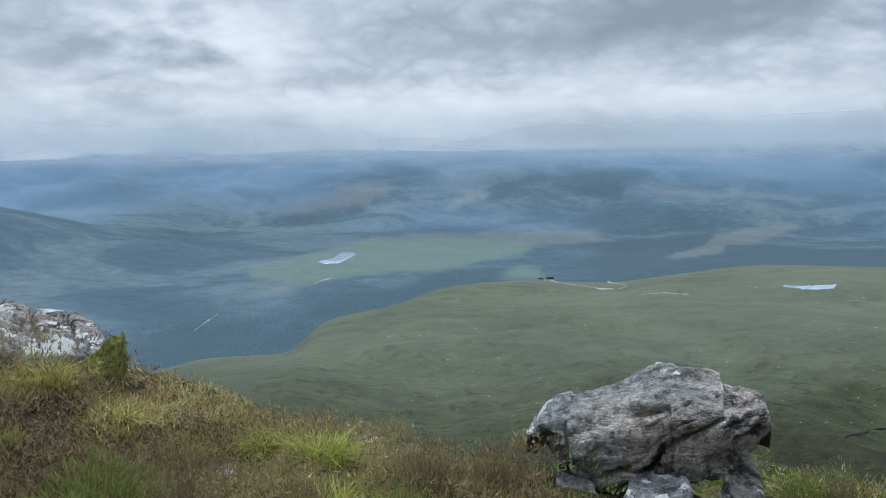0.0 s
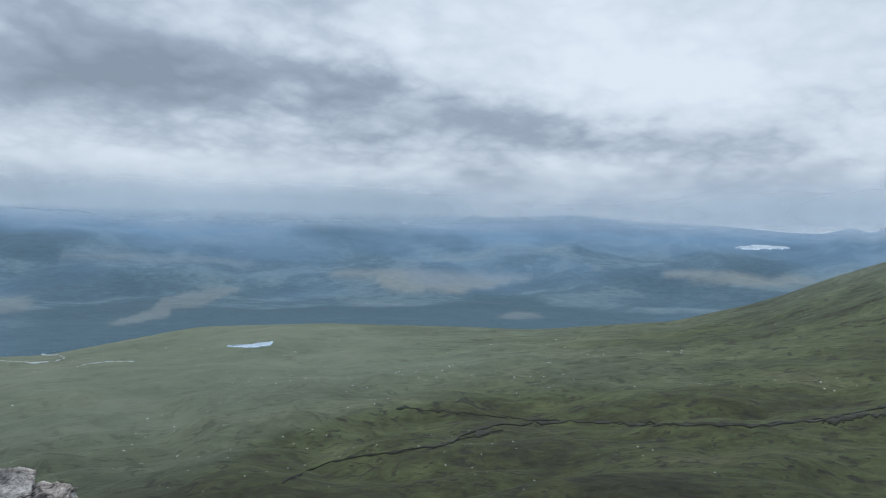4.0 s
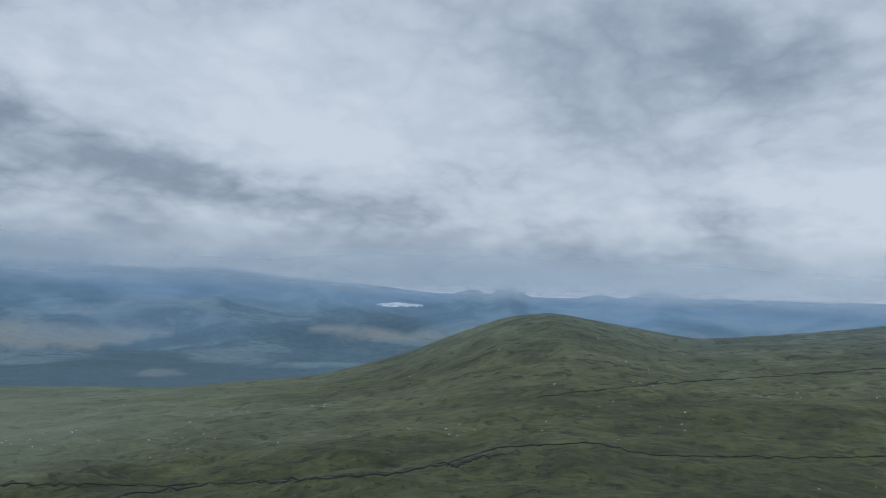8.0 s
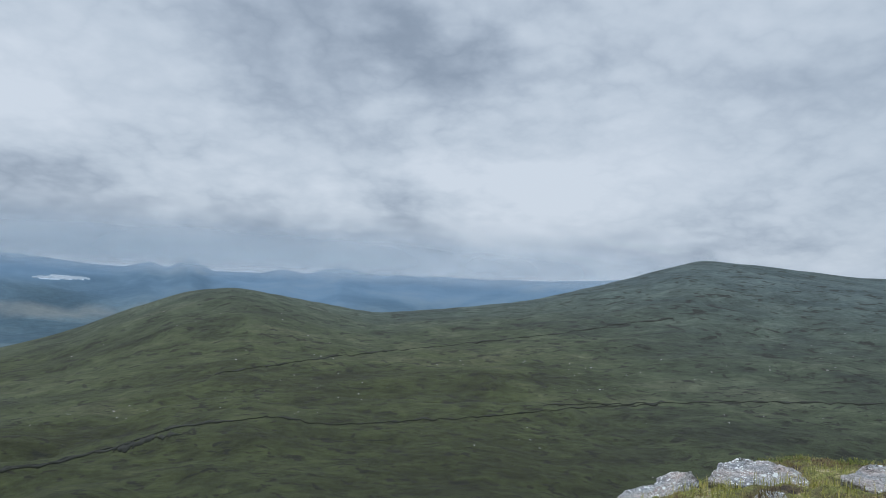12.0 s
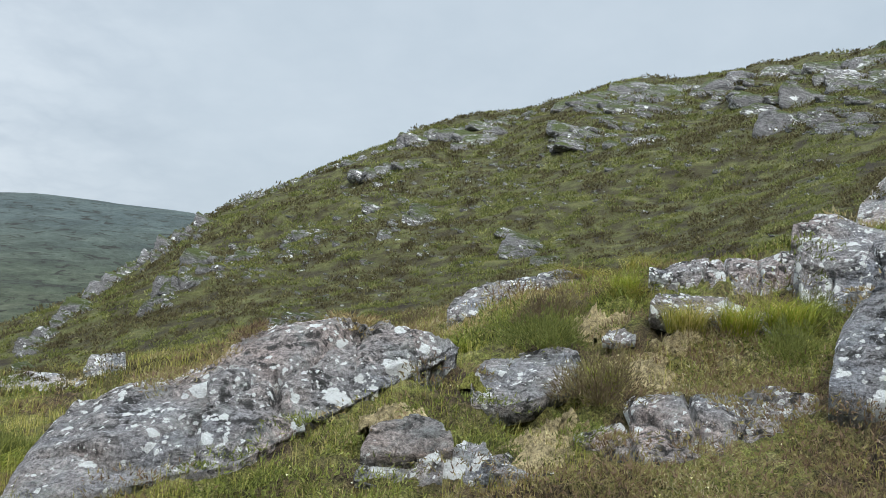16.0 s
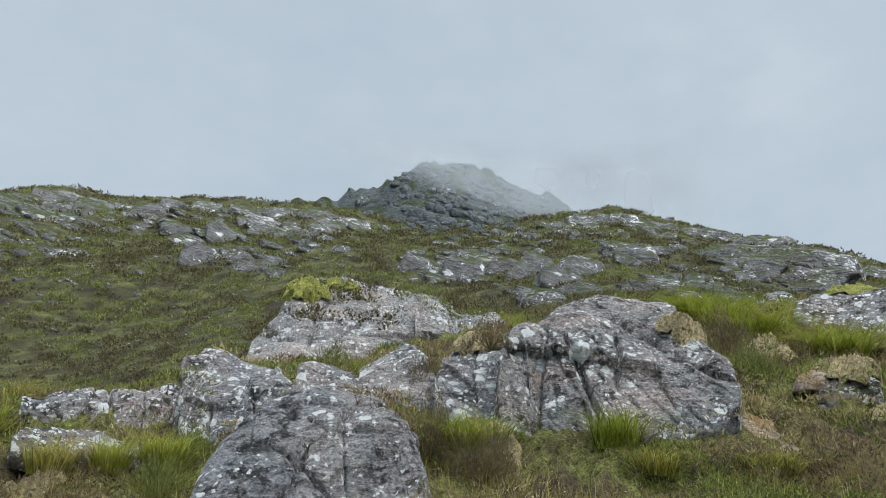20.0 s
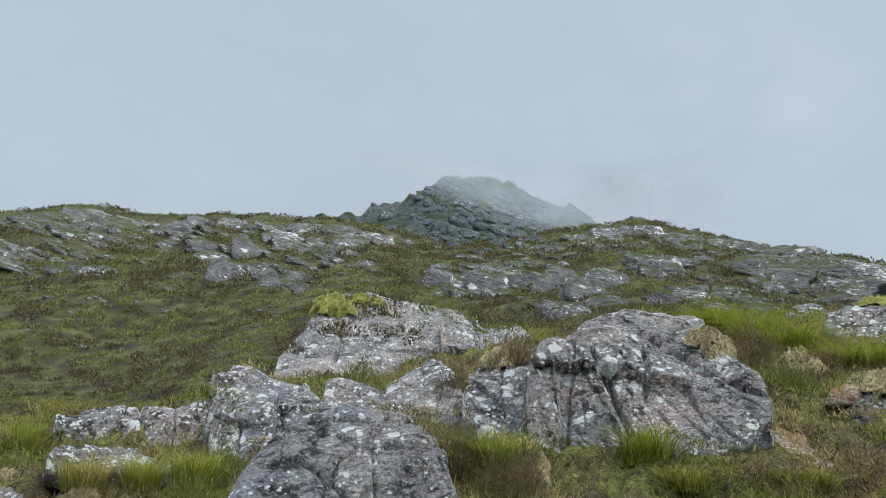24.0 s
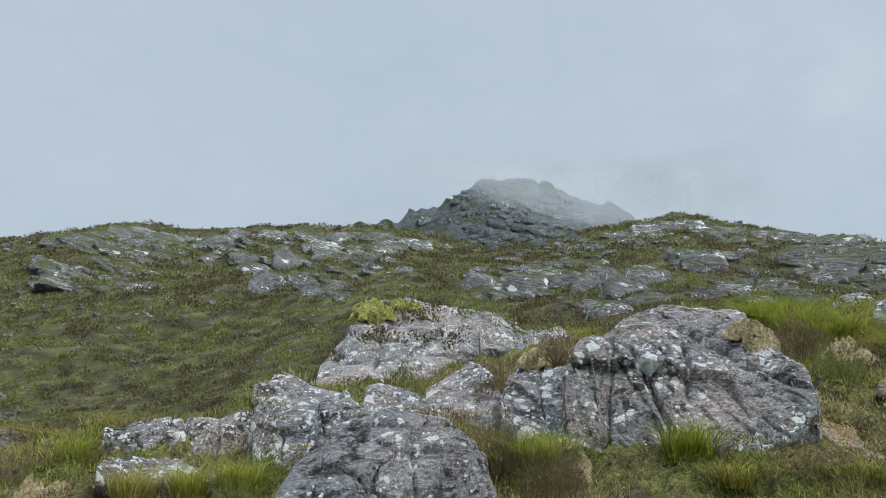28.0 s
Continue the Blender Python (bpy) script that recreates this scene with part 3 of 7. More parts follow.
open_ground(((-5.54, -4.76), (2.97, -4.52), (11.76, -4.44)), ((-5.55, -5.27), (2.97, -5.80), (11.77, -5.27)), 0.55)
open_ground(((51.27, -1.76), (53.97, -1.63)), ((51.27, -1.84), (53.97, -1.84)), 1.0)
open_ground(((44.35, -5.68), (46.04, -5.32), (47.74, -5.54)), ((44.35, -5.85), (46.05, -5.82), (47.74, -5.75)), 0.55)

# ---------------------------------------------------------------- the land
def lattice(ix, iy, iz, seed):
    h = (ix * 374761393 + iy * 668265263 + iz * 1274126177 + seed * 974634777) & 0xFFFFFFFF
    h = ((h ^ (h >> 13)) * 1103515245) & 0xFFFFFFFF
    h = ((h ^ (h >> 16)) * 668265263) & 0xFFFFFFFF
    return ((h ^ (h >> 15)) & 0xFFFF) / 32767.5 - 1.0


def vnoise(x, y, z=0.0, seed=0):
    """Smooth lattice noise between -1 and 1 for arrays of points."""
    x, y, z = np.broadcast_arrays(np.asarray(x, float), np.asarray(y, float), np.asarray(z, float))
    fx, fy, fz = np.floor(x), np.floor(y), np.floor(z)
    ix, iy, iz = fx.astype(np.int64), fy.astype(np.int64), fz.astype(np.int64)
    u, v, w = x - fx, y - fy, z - fz
    u, v, w = [q * q * q * (q * (q * 6 - 15) + 10) for q in (u, v, w)]
    total = 0.0
    for a in (0, 1):
        for b in (0, 1):
            for c in (0, 1):
                total = total + lattice(ix + a, iy + b, iz + c, seed) * (u if a else 1 - u) * (v if b else 1 - v) * (w if c else 1 - w)
    return total


def fbm(x, y, z=0.0, seed=0, octaves=4, gain=0.5):
    total, amp, k = 0.0, 1.0, 1.0
    for i in range(octaves):
        total = total + amp * vnoise(np.asarray(x) * k, np.asarray(y) * k, np.asarray(z) * k, seed + 17 * i)
        amp, k = amp * gain, k * 2.03
    return total


def smooth(a, b, x):
    s = np.clip((x - a) / (b - a), 0, 1)
    return s * s * (3 - 2 * s)


def ring(az, knots, values):
    """A smooth periodic profile round the compass, az in degrees clockwise from +y."""
    az = np.asarray(az, float) % 360
    k, v = np.array(knots, float), np.array(values, float)
    out = 0.0
    for shift, weight in ((-1.2, 0.15), (-0.5, 0.2), (0.0, 0.3), (0.5, 0.2), (1.2, 0.15)):
        out = out + weight * np.interp((az + shift) % 360, k, v, period=360)
    return out


def tand(a):
    return np.tan(np.radians(a))


# hummocks of the near ground: x, y, height, reach
HUMMOCKS = ((0.3, 2.3, 0.65, 1.0), (-1.3, 2.8, 0.54, 1.0), (-2.6, 3.2, 0.38, 1.1), (2.6, -3.8, -0.01, 1.3), (1.2, -4.6, 0.07, 1.2), (-0.3, -4.6, -0.48, 1.2), (-1.5, -6, -0.28, 1.2), (-3.2, -4.6, 0.04, 1.2), (-4.8, -4.8, -0.32, 1.3), (0.6, -7, 0.13, 1.3), (-2.2, -8, 0.26, 1.5), (-8, -8, 0.65, 3), (-5.5, -7.5, -0.09, 1.8), (-3, -13, 0.09, 3), (2, -9.5, 0.04, 2.2), (6, -7, -0.12, 2.5), (10, -11, -0.53, 4), (16, -9, 0.08, 4), (21, -8, 0.85, 4), (8, -3, 0.17, 3.5), (2.4, -5.2, -0.48, 0.9), (-2.6, -5.6, -0.14, 0.9), (1.5, 2.2, 0.25, 0.6), (1.15, 2.75, 0.27, 0.45), (2.0, 2.5, 0.46, 0.5))
RISES = ((0.4, 2.4, 0.01, 0.28), (0.7, 2.4, 0.03, 0.28), (3.1, -3.6, 0.11, 0.62), (2.4, -3.9, 0.11, 0.61), (1.9, -4.7, 0.43, 0.63), (1.6, -5.7, 0.53, 0.68), (3.1, -2.6, 0.27, 0.58), (2.7, -3.0, -0.13, 0.58), (1.3, -4.4, -0.15, 0.61), (12.2, -6.1, 0.32, 1.08), (11.5, -7.4, 0.13, 1.08), (10.4, -7.4, -0.00, 1.03), (9.5, -8.6, 0.15, 1.03), (8.5, -9.3, 0.07, 1.03), (8.7, -10.5, 0.15, 1.08), (13.7, -4.6, 0.30, 1.12), (14.5, -3.1, 0.07, 1.14), (10.4, -2.2, 0.04, 0.92), (13.1, -2.8, -0.14, 1.06), (11.1, -4.3, 0.25, 0.99), (2.2, -8.4, 0.15, 0.82), (1.6, -9.2, 0.04, 0.85), (1.0, -9.8, 0.20, 0.88), (1.0, -5.4, -0.18, 0.66), (0.6, -6.2, -0.20, 0.69), (0.4, -4.5, 0.21, 0.61), (-0.1, -4.8, 0.01, 0.62), (-0.7, -5.0, 0.16, 0.63), (0.2, -7.7, 0.24, 0.77), (-0.6, -7.6, -0.21, 0.77), (-1.4, -7.1, -0.44, 0.75), (-1.4, -7.9, 0.50, 0.79), (-0.2, -6.5, 0.37, 0.71), (-0.9, -6.5, -0.01, 0.71), (-2.2, -7.2, 0.04, 0.76), (-3.1, -7.0, -0.10, 0.77), (-1.9, -6.3, 0.40, 0.71), (-2.6, -6.0, 0.29, 0.71), (-1.6, -4.8, 0.23, 0.63), (-2.9, -5.4, 0.01, 0.69), (-3.6, -4.8, 0.15, 0.68), (-4.2, -4.4, -0.02, 0.69), (-4.6, -6.4, 0.81, 0.78), (-2.2, -11.2, 0.29, 0.96), (-3.1, -10.5, -0.22, 0.94), (-4.4, -11.0, 0.27, 0.99), (-5.4, -11.3, 0.08, 1.02), (-5.7, -10.1, 0.13, 0.97), (-5.2, -4.6, 0.27, 0.73), (-7.4, -6.6, 0.07, 0.88), (-8.2, -5.6, -0.07, 0.88), (-8.3, -7.9, 0.16, 0.97), (-0.5, 2.4, -0.09, 0.28), (-0.2, 2.5, 0.02, 0.28))


def near_ground(x, y):
    z = -1.326 - 0.211 * x - 0.135 * y
    for hx, hy, hh, hs in HUMMOCKS + RISES:
        z = z + hh * np.exp(-((x - hx) ** 2 + (y - hy) ** 2) / (2 * hs * hs))
    return z


def moor_rim(az):
    """Angle, in degrees over the level, at which the moor's far rim stands."""
    return ring(az, (0, 5, 13, 22, 32, 47, 57, 63, 67, 70.5, 74, 79, 84.5, 90.5, 96, 101.5, 108, 113, 117.5, 123, 128, 135, 145, 160, 220, 300, 325, 338, 342, 348.6, 351, 356.5),
                (-8.6, -8.1, -8.2, -6.6, -6.4, -6.6, -5.6, -3.9, -2.2, -0.8, -0.2, -0.9, -1.7, -1.0, -0.2, 1.3, 3.3, 2.9, 2.4, 2.2, 2.7, 3.8, 3.6, 2.5, 0, -6, -13, -13.9, -13.1, -13.2, -10.8, -9.9))


def rim_distance(az):
    r = 200 / tand(np.clip(-moor_rim(az), 4.0, 20))
    r = np.minimum(r, 1650)
    return r + ring(az, (0, 62, 70, 76, 84, 95, 104, 120, 145, 200, 300), (0, 0, -100, -150, 100, 350, 600, 900, 600, 0, 0))


def moor(az, r):
    e, rr = moor_rim(az), rim_distance(az)
    s = np.clip(np.log(np.maximum(r, 1) / 120) / np.log(rr / 120), -3, 1)
    start = -27.0
    broad = sum(moor_rim(az + k) for k in (-24, -16, -8, 0, 8, 16, 24)) / 7
    ang = start + (broad - start) * (1 - (1 - np.maximum(s, 0)) ** 1.35) + (e - broad) * smooth(0.66, 1.0, s)
    ang = np.where(s < 0, start + 0.0 * s, ang)
    z = r * tand(ang)
    over = np.maximum(r - rr, 0)
    return z - 0.55 * over * smooth(0, 60, over) - 0.02 * over


def basin(az, r):
    """The wooded plain and the hills behind it."""
    top = ring(az, (0, 5, 17, 33, 50, 58, 62, 65, 68, 71, 74, 77, 82, 87, 96, 110, 150, 220, 300, 330, 337, 340.6, 344, 352),
               (1.5, 1.6, 1.7, 1.7, 1.7, 1.4, 1.1, 0.8, 0.8, 0.8, 0.8, 0.9, 1.1, 1.2, 1.2, 2, 3, 3, 1, 1.0, 1.3, 1.5, 1.4, 1.8))
    x, y = r * np.sin(np.radians(az)), r * np.cos(np.radians(az))
    s = smooth(2500, 4600, r)
    z = -215 + s * (4600 * tand(top) + 215) - 400 * smooth(4650, 4950, r)
    turn = (az + 180) % 360 - 180
    for pa, ph, pw in ((71.0, 1.0, 1.6), (68.2, 0.5, 1.5), (81.7, 0.8, 2.2), (77.5, 0.4, 1.5), (-19.5, 0.6, 3.0), (-24, 0.4, 2.0), (50, 0.3, 4.0)):
        z = z + s * 4600 * tand(ph) * np.clip(1 - np.abs(turn - pa) / pw, 0, 1) * 0.8
    left = np.exp(-((((az + 180) % 360 - 180) + 36) / 13.0) ** 2) * np.exp(-((r - 2300) / 420) ** 2)
    z = z + 165 * left
    rough = smooth(1500, 3500, r)
    z = z + (fbm(x / 420, y / 420, 0, 5) * 16 + fbm(x / 130, y / 130, 0, 9) * 5) * rough * (1 - 0.8 * smooth(3900, 4300, r))
    return z


def hill_crest(az):
    """Angle over the level at which the turf of the near hill's skyline stands."""
    return ring(az, (100, 125, 131, 134.8, 138.2, 142, 145.1, 147.5, 151, 154.5, 158, 160.5, 164.4, 168, 172, 176, 179, 182, 184.5, 189, 193, 198, 203, 209, 213, 217.5, 219.5, 222.4, 226.3, 230, 232.5, 236, 246, 262, 285, 310, 340, 20),
                (-40, -16, -7.0, -4.8, -3.2, -0.5, 2.6, 4.3, 6.0, 7.8, 9.4, 10.5, 11.7, 12.7, 14.1, 15.1, 15.5, 15.4, 16.1, 16.7, 17.1, 16.8, 16.2, 16.8, 17.7, 18.4, 17.9, 17.3, 16.7, 15.9, 15.0, 13.6, 10.4, 5.4, -2.6, -14, -40, -40))


def spur(az, r):
    """The rocky hillside above the near ground."""
    crest = hill_crest(az)
    rc = ring(az, (120, 131, 145, 160, 180, 200, 215, 236, 280), (55, 60, 85, 105, 125, 120, 95, 90, 80))
    foot = ring(az, (100, 131, 140, 150, 160, 172, 180, 190, 200, 212, 227, 245, 270, 300, 340), (-40, -14, -11, -8.5, -6, -2.5, -0.5, 4, 8, 9.5, 10.5, 9, 2, -12, -40))
    foot = np.minimum(foot, crest - 1.5)
    s = np.log(np.maximum(r, 1) / 22) / np.log(rc / 22)
    sc = np.clip(s, 0, 1)
    ang = foot + (crest - foot) * (1 - (1 - sc) ** 1.25)
    z = r * tand(ang)
    over = np.maximum(r - rc, 0)
    return z - over * 0.62 * smooth(0, 25, over) - over * 0.05


def summit(az, r):
    top = ring(az, (150, 175, 186, 191.8, 194.3, 196, 197.7, 198.8, 199.8, 201.6, 202.9, 204.8, 207.1, 209.4, 211.6, 214, 218, 224, 232, 250, 280),
               (-30, 5, 14, 17.2, 17.8, 18.3, 18.8, 19.2, 20.2, 20.7, 21.3, 21.4, 20.9, 20.3, 19.8, 19.2, 17.5, 15, 12, 0, -30))
    rt = 270.0
    over = np.abs(r - rt)
    x, y = r * np.sin(np.radians(az)), r * np.cos(np.radians(az))
    craggy = 3.0 * (np.abs(fbm(x / 14, y / 14, 0, 23, 4)) - 0.35) + 1.7 * fbm(x / 4.5, y / 4.5, 0, 24, 3)
    return rt * tand(top) + craggy * smooth(100, 180, r) - np.where(r < rt, 0.75, 0.5) * over * smooth(0, 20, over)


def land(x, y):
    """Height of the ground."""
    x, y = np.asarray(x, float), np.asarray(y, float)
    r = np.hypot(x, y)
    az = np.degrees(np.arctan2(x, y)) % 360
    m = moor(az, r)
    b = basin(az, r)
    far = np.maximum(m, b)
    hill = np.maximum(spur(az, r), summit(az, r))
    # roughness of the open ground
    hag = fbm(x / 60, y / 60, 0, 3, 4) * np.clip(r / 400, 0, 1) * 2.6 + fbm(x / 260, y / 260, 0, 4, 3) * smooth(300, 900, r) * 5
    turn = (az + 180) % 360 - 180
    fold = np.abs(fbm(x / 150 + 3, y / 150, 0, 6, 3)) * 14 - 4
    far = far + fold * smooth(130, 260, r) * (1 - smooth(520, 900, r)) * smooth(-14, -4, turn) * (1 - smooth(60, 95, turn))
    far = far + hag * (1 - smooth(1700, 2200, r)) * (1 - 0.9 * smooth(0.86, 1.0, r / rim_distance(az)))
    hill = hill + (fbm(x / 9, y / 9, 0, 21, 4) * 0.7 + fbm(x / 28, y / 28, 0, 22, 3) * 1.1) * smooth(20, 60, r)
    outer = np.maximum(far, hill)
    n = near_ground(x, y) + fbm(x / 1.1, y / 1.1, 0, 31, 3, 0.55) * 0.04
    # cushions of heather and turf
    lump = np.abs(fbm(x / 0.42, y / 0.42, 0, 32, 4, 0.6))
    n = n + (0.045 - 0.12 * lump) * np.clip(r / 4.5, 0.35, 1.3) * (1 - smooth(13, 18, r))
    lip = ring(az, (0, 20, 40, 70, 95, 103, 112, 124, 131, 140, 150, 165, 180, 240, 280, 320, 345), (4.2, 3.9, 3.6, 4, 8, 15, 21, 20, 18, 16, 15, 12, 11, 12, 8, 5.5, 4.8))
    k = smooth(0.9, 1.75, r / lip)
    return n * (1 - k) + np.maximum(outer, -400) * k

def sheet(name, verts, faces, mats, index=None, smooth_faces=True):
    me = bpy.data.meshes.new(name)
    me.from_pydata(verts, [], faces)
    for m in mats:
        me.materials.append(m)
    if index is not None:
        me.polygons.foreach_set("material_index", np.asarray(index, dtype=np.int32))
    me.polygons.foreach_set("use_smooth", np.full(len(me.polygons), smooth_faces))
    me.update()
    return me


def mesh_fast(name, verts, tris, mats, index=None):
    me = bpy.data.meshes.new(name)
    verts, tris = np.asarray(verts, np.float32), np.asarray(tris, np.int32)
    me.vertices.add(len(verts))
    me.vertices.foreach_set("co", verts.ravel())
    me.loops.add(tris.size)
    me.loops.foreach_set("vertex_index", tris.ravel())
    me.polygons.add(len(tris))
    me.polygons.foreach_set("loop_start", np.arange(0, tris.size, 3, dtype=np.int32))
    for m in mats:
        me.materials.append(m)
    if index is not None:
        me.polygons.foreach_set("material_index", np.asarray(index, np.int32))
    me.update(calc_edges=True)
    return me


FIELD = {}


def ground_z(x, y):
    """Height of the ground sheet as it is meshed."""
    x, y = np.asarray(x, float), np.asarray(y, float)
    Z, lr = FIELD["z"], FIELD["logr"]
    na = Z.shape[1]
    q = (np.degrees(np.arctan2(x, y)) % 360) / 360 * na
    j = np.floor(q).astype(int)
    fj = q - j
    j0, j1 = j % na, (j + 1) % na
    l = np.clip(np.log(np.maximum(np.hypot(x, y), 1e-3)), lr[0], lr[-1] - 1e-6)
    i = np.clip(np.searchsorted(lr, l, side="right") - 1, 0, len(lr) - 2)
    fi = (np.exp(l) - np.exp(lr[i])) / (np.exp(lr[i + 1]) - np.exp(lr[i]))
    return (Z[i, j0] * (1 - fj) + Z[i, j1] * fj) * (1 - fi) + (Z[i + 1, j0] * (1 - fj) + Z[i + 1, j1] * fj) * fi


def build_ground():
    na = 1080
    radii = np.exp(np.concatenate([[np.log(0.004), np.log(0.2)], np.linspace(np.log(0.6), np.log(3), 36, endpoint=False), np.linspace(np.log(3), np.log(12), 112, endpoint=False), np.linspace(np.log(12), np.log(30), 34, endpoint=False), np.linspace(np.log(30), np.log(345), 78, endpoint=False), np.linspace(np.log(345), np.log(4980), 92)]))
    az = np.linspace(0, 360, na, endpoint=False)
    A, R = np.meshgrid(np.radians(az), radii)
    X, Y = R * np.sin(A), R * np.cos(A)
    Z = land(X, Y)
    FIELD["z"], FIELD["logr"] = Z, np.log(radii)
    verts = np.stack([X.ravel(), Y.ravel(), Z.ravel()], 1)
    k = len(radii)
    i, j = np.meshgrid(np.arange(k - 1), np.arange(na), indexing="ij")
    j2 = (j + 1) % na
    faces = np.stack([i * na + j, i * na + j2, (i + 1) * na + j2, (i + 1) * na + j], -1).reshape(-1, 4)
    c = verts[faces].mean(1)
    r = np.hypot(c[:, 0], c[:, 1])
    b = np.degrees(np.arctan2(c[:, 0], c[:, 1])) % 360
    jit = fbm(c[:, 0] / 90, c[:, 1] / 90, 0, 41, 3)
    hill = np.maximum(spur(b, r), summit(b, r)) > np.maximum(moor(b, r), basin(b, r)) - 2
    index = np.full(len(c), 2)
    index[hill & (r < 420)] = 1
    index[hill & (r < 420) & (summit(b, r) > spur(b, r)) & (r > 150)] = 4
    index[r < 17 + 3 * jit] = 0
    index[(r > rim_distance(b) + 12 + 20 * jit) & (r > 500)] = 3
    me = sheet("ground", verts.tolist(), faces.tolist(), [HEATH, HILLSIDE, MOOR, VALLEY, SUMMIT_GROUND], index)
    vb, vr = np.degrees(A).ravel(), R.ravel()
    turn = (vb + 180) % 360 - 180
    # moor haze for the colour: rises with distance, less towards the right
    hazed = (1 - 0.8 * smooth(18, 62, turn)) * (1 - smooth(85, 110, turn)) * smooth(-75, -55, turn) * smooth(110 + 310 * smooth(15, 66, turn), 620 + 730 * smooth(15, 66, turn), vr)
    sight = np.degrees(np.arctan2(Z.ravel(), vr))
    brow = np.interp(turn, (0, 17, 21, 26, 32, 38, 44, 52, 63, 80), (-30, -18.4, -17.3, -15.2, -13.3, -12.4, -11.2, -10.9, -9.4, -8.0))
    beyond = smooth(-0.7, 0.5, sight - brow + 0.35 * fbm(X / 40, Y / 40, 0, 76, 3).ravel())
    hazed = hazed * (0.25 + 0.75 * beyond) * (1 - 0.45 * smooth(40, 60, turn)) + 0.20 * beyond * smooth(15, 35, turn) * (1 - smooth(50, 75, turn))
    hazed = np.clip(hazed + 0.2 * fbm(X / 300, Y / 300, 0, 77, 3).ravel() * smooth(0, 0.3, hazed), 0, 1)
    # how much haze goes into the colour of far moor and valley
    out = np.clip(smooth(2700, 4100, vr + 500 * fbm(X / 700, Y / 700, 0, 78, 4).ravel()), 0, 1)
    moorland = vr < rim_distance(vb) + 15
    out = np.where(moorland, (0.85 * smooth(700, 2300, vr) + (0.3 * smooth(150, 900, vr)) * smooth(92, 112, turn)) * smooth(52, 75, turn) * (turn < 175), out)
    contour = np.stack([turn * 0.42, np.log(vr) * 20.0, np.zeros(len(vb))], 1)
    past = vr - rim_distance(vb)
    edge = 40 * fbm(X / 120, Y / 120, 0, 79, 3).ravel()
    belt = (1 - smooth(240, 300, past + edge)) * smooth(-32, -26, turn) * (1 - smooth(3, 6, turn))
    block = (1 - smooth(0, 150, vr - 2350 + 2 * edge - 300 * fbm(turn / 9, 0 * turn, 0, 80, 2))) * smooth(9, 13, turn) * (1 - smooth(62, 72, turn))
    wooded = np.clip(np.maximum(belt, block), 0, 1) * smooth(-5, 10, past)
    el = np.degrees(np.arctan2(Z.ravel(), vr)) + 0.10 * fbm(X / 90, Y / 90, 0, 82, 3).ravel()
    felled, pasture = np.zeros(len(vb)), np.zeros(len(vb))
    for top, low, kind in OPEN:
        (ta, te), (la, le) = zip(*top), zip(*low)
        hi, lw = np.interp(turn, ta, te), np.interp(turn, la, le)
        inside = smooth(-0.10, 0.10, hi - el) * smooth(-0.10, 0.10, el - lw) * smooth(-0.5, 0.5, turn - ta[0]) * smooth(-0.5, 0.5, ta[-1] - turn)
        inside = inside * (past > 0)
        felled = np.maximum(felled, inside * max(kind, 0))
        pasture = np.maximum(pasture, inside * max(-kind, 0))
    me.attributes.new("felled", "FLOAT", "POINT").data.foreach_set("value", felled.astype(np.float32))
    me.attributes.new("pasture", "FLOAT", "POINT").data.foreach_set("value", pasture.astype(np.float32))
    me.attributes.new("wooded", "FLOAT", "POINT").data.foreach_set("value", wooded.astype(np.float32))
    me.attributes.new("contour", "FLOAT_VECTOR", "POINT").data.foreach_set("vector", contour.astype(np.float32).ravel())
    me.attributes.new("hazed", "FLOAT", "POINT").data.foreach_set("value", hazed.astype(np.float32))
    me.attributes.new("far_haze", "FLOAT", "POINT").data.foreach_set("value", out.astype(np.float32))
    ob = new("ground", me)
    tagged(ob, "heather hillside, green moor and wooded valley floor under cloud", "ground", kind="structure")
    return ob


build_ground()

# ---------------------------------------------------------------- rocks
CELL, X0, Y0 = 0.05, -14.0, -22.0
ROCK_TOP = np.full((800, 600), -99.0)


def rock_top(x, y):
    """Height of the rock surface over a place on the near ground (-99: none)."""
    i = np.clip(((np.asarray(x) - X0) / CELL).astype(int), 0, 799)
    j = np.clip(((np.asarray(y) - Y0) / CELL).astype(int), 0, 599)
    return ROCK_TOP[i, j]


BALLS = {}


def ball(level):
    if level not in BALLS:
        bm = bmesh.new()
        bmesh.ops.create_icosphere(bm, subdivisions=level, radius=1.0)
        BALLS[level] = (np.array([v.co for v in bm.verts]), np.array([[v.index for v in f.verts] for f in bm.faces]))
        bm.free()
    return BALLS[level]


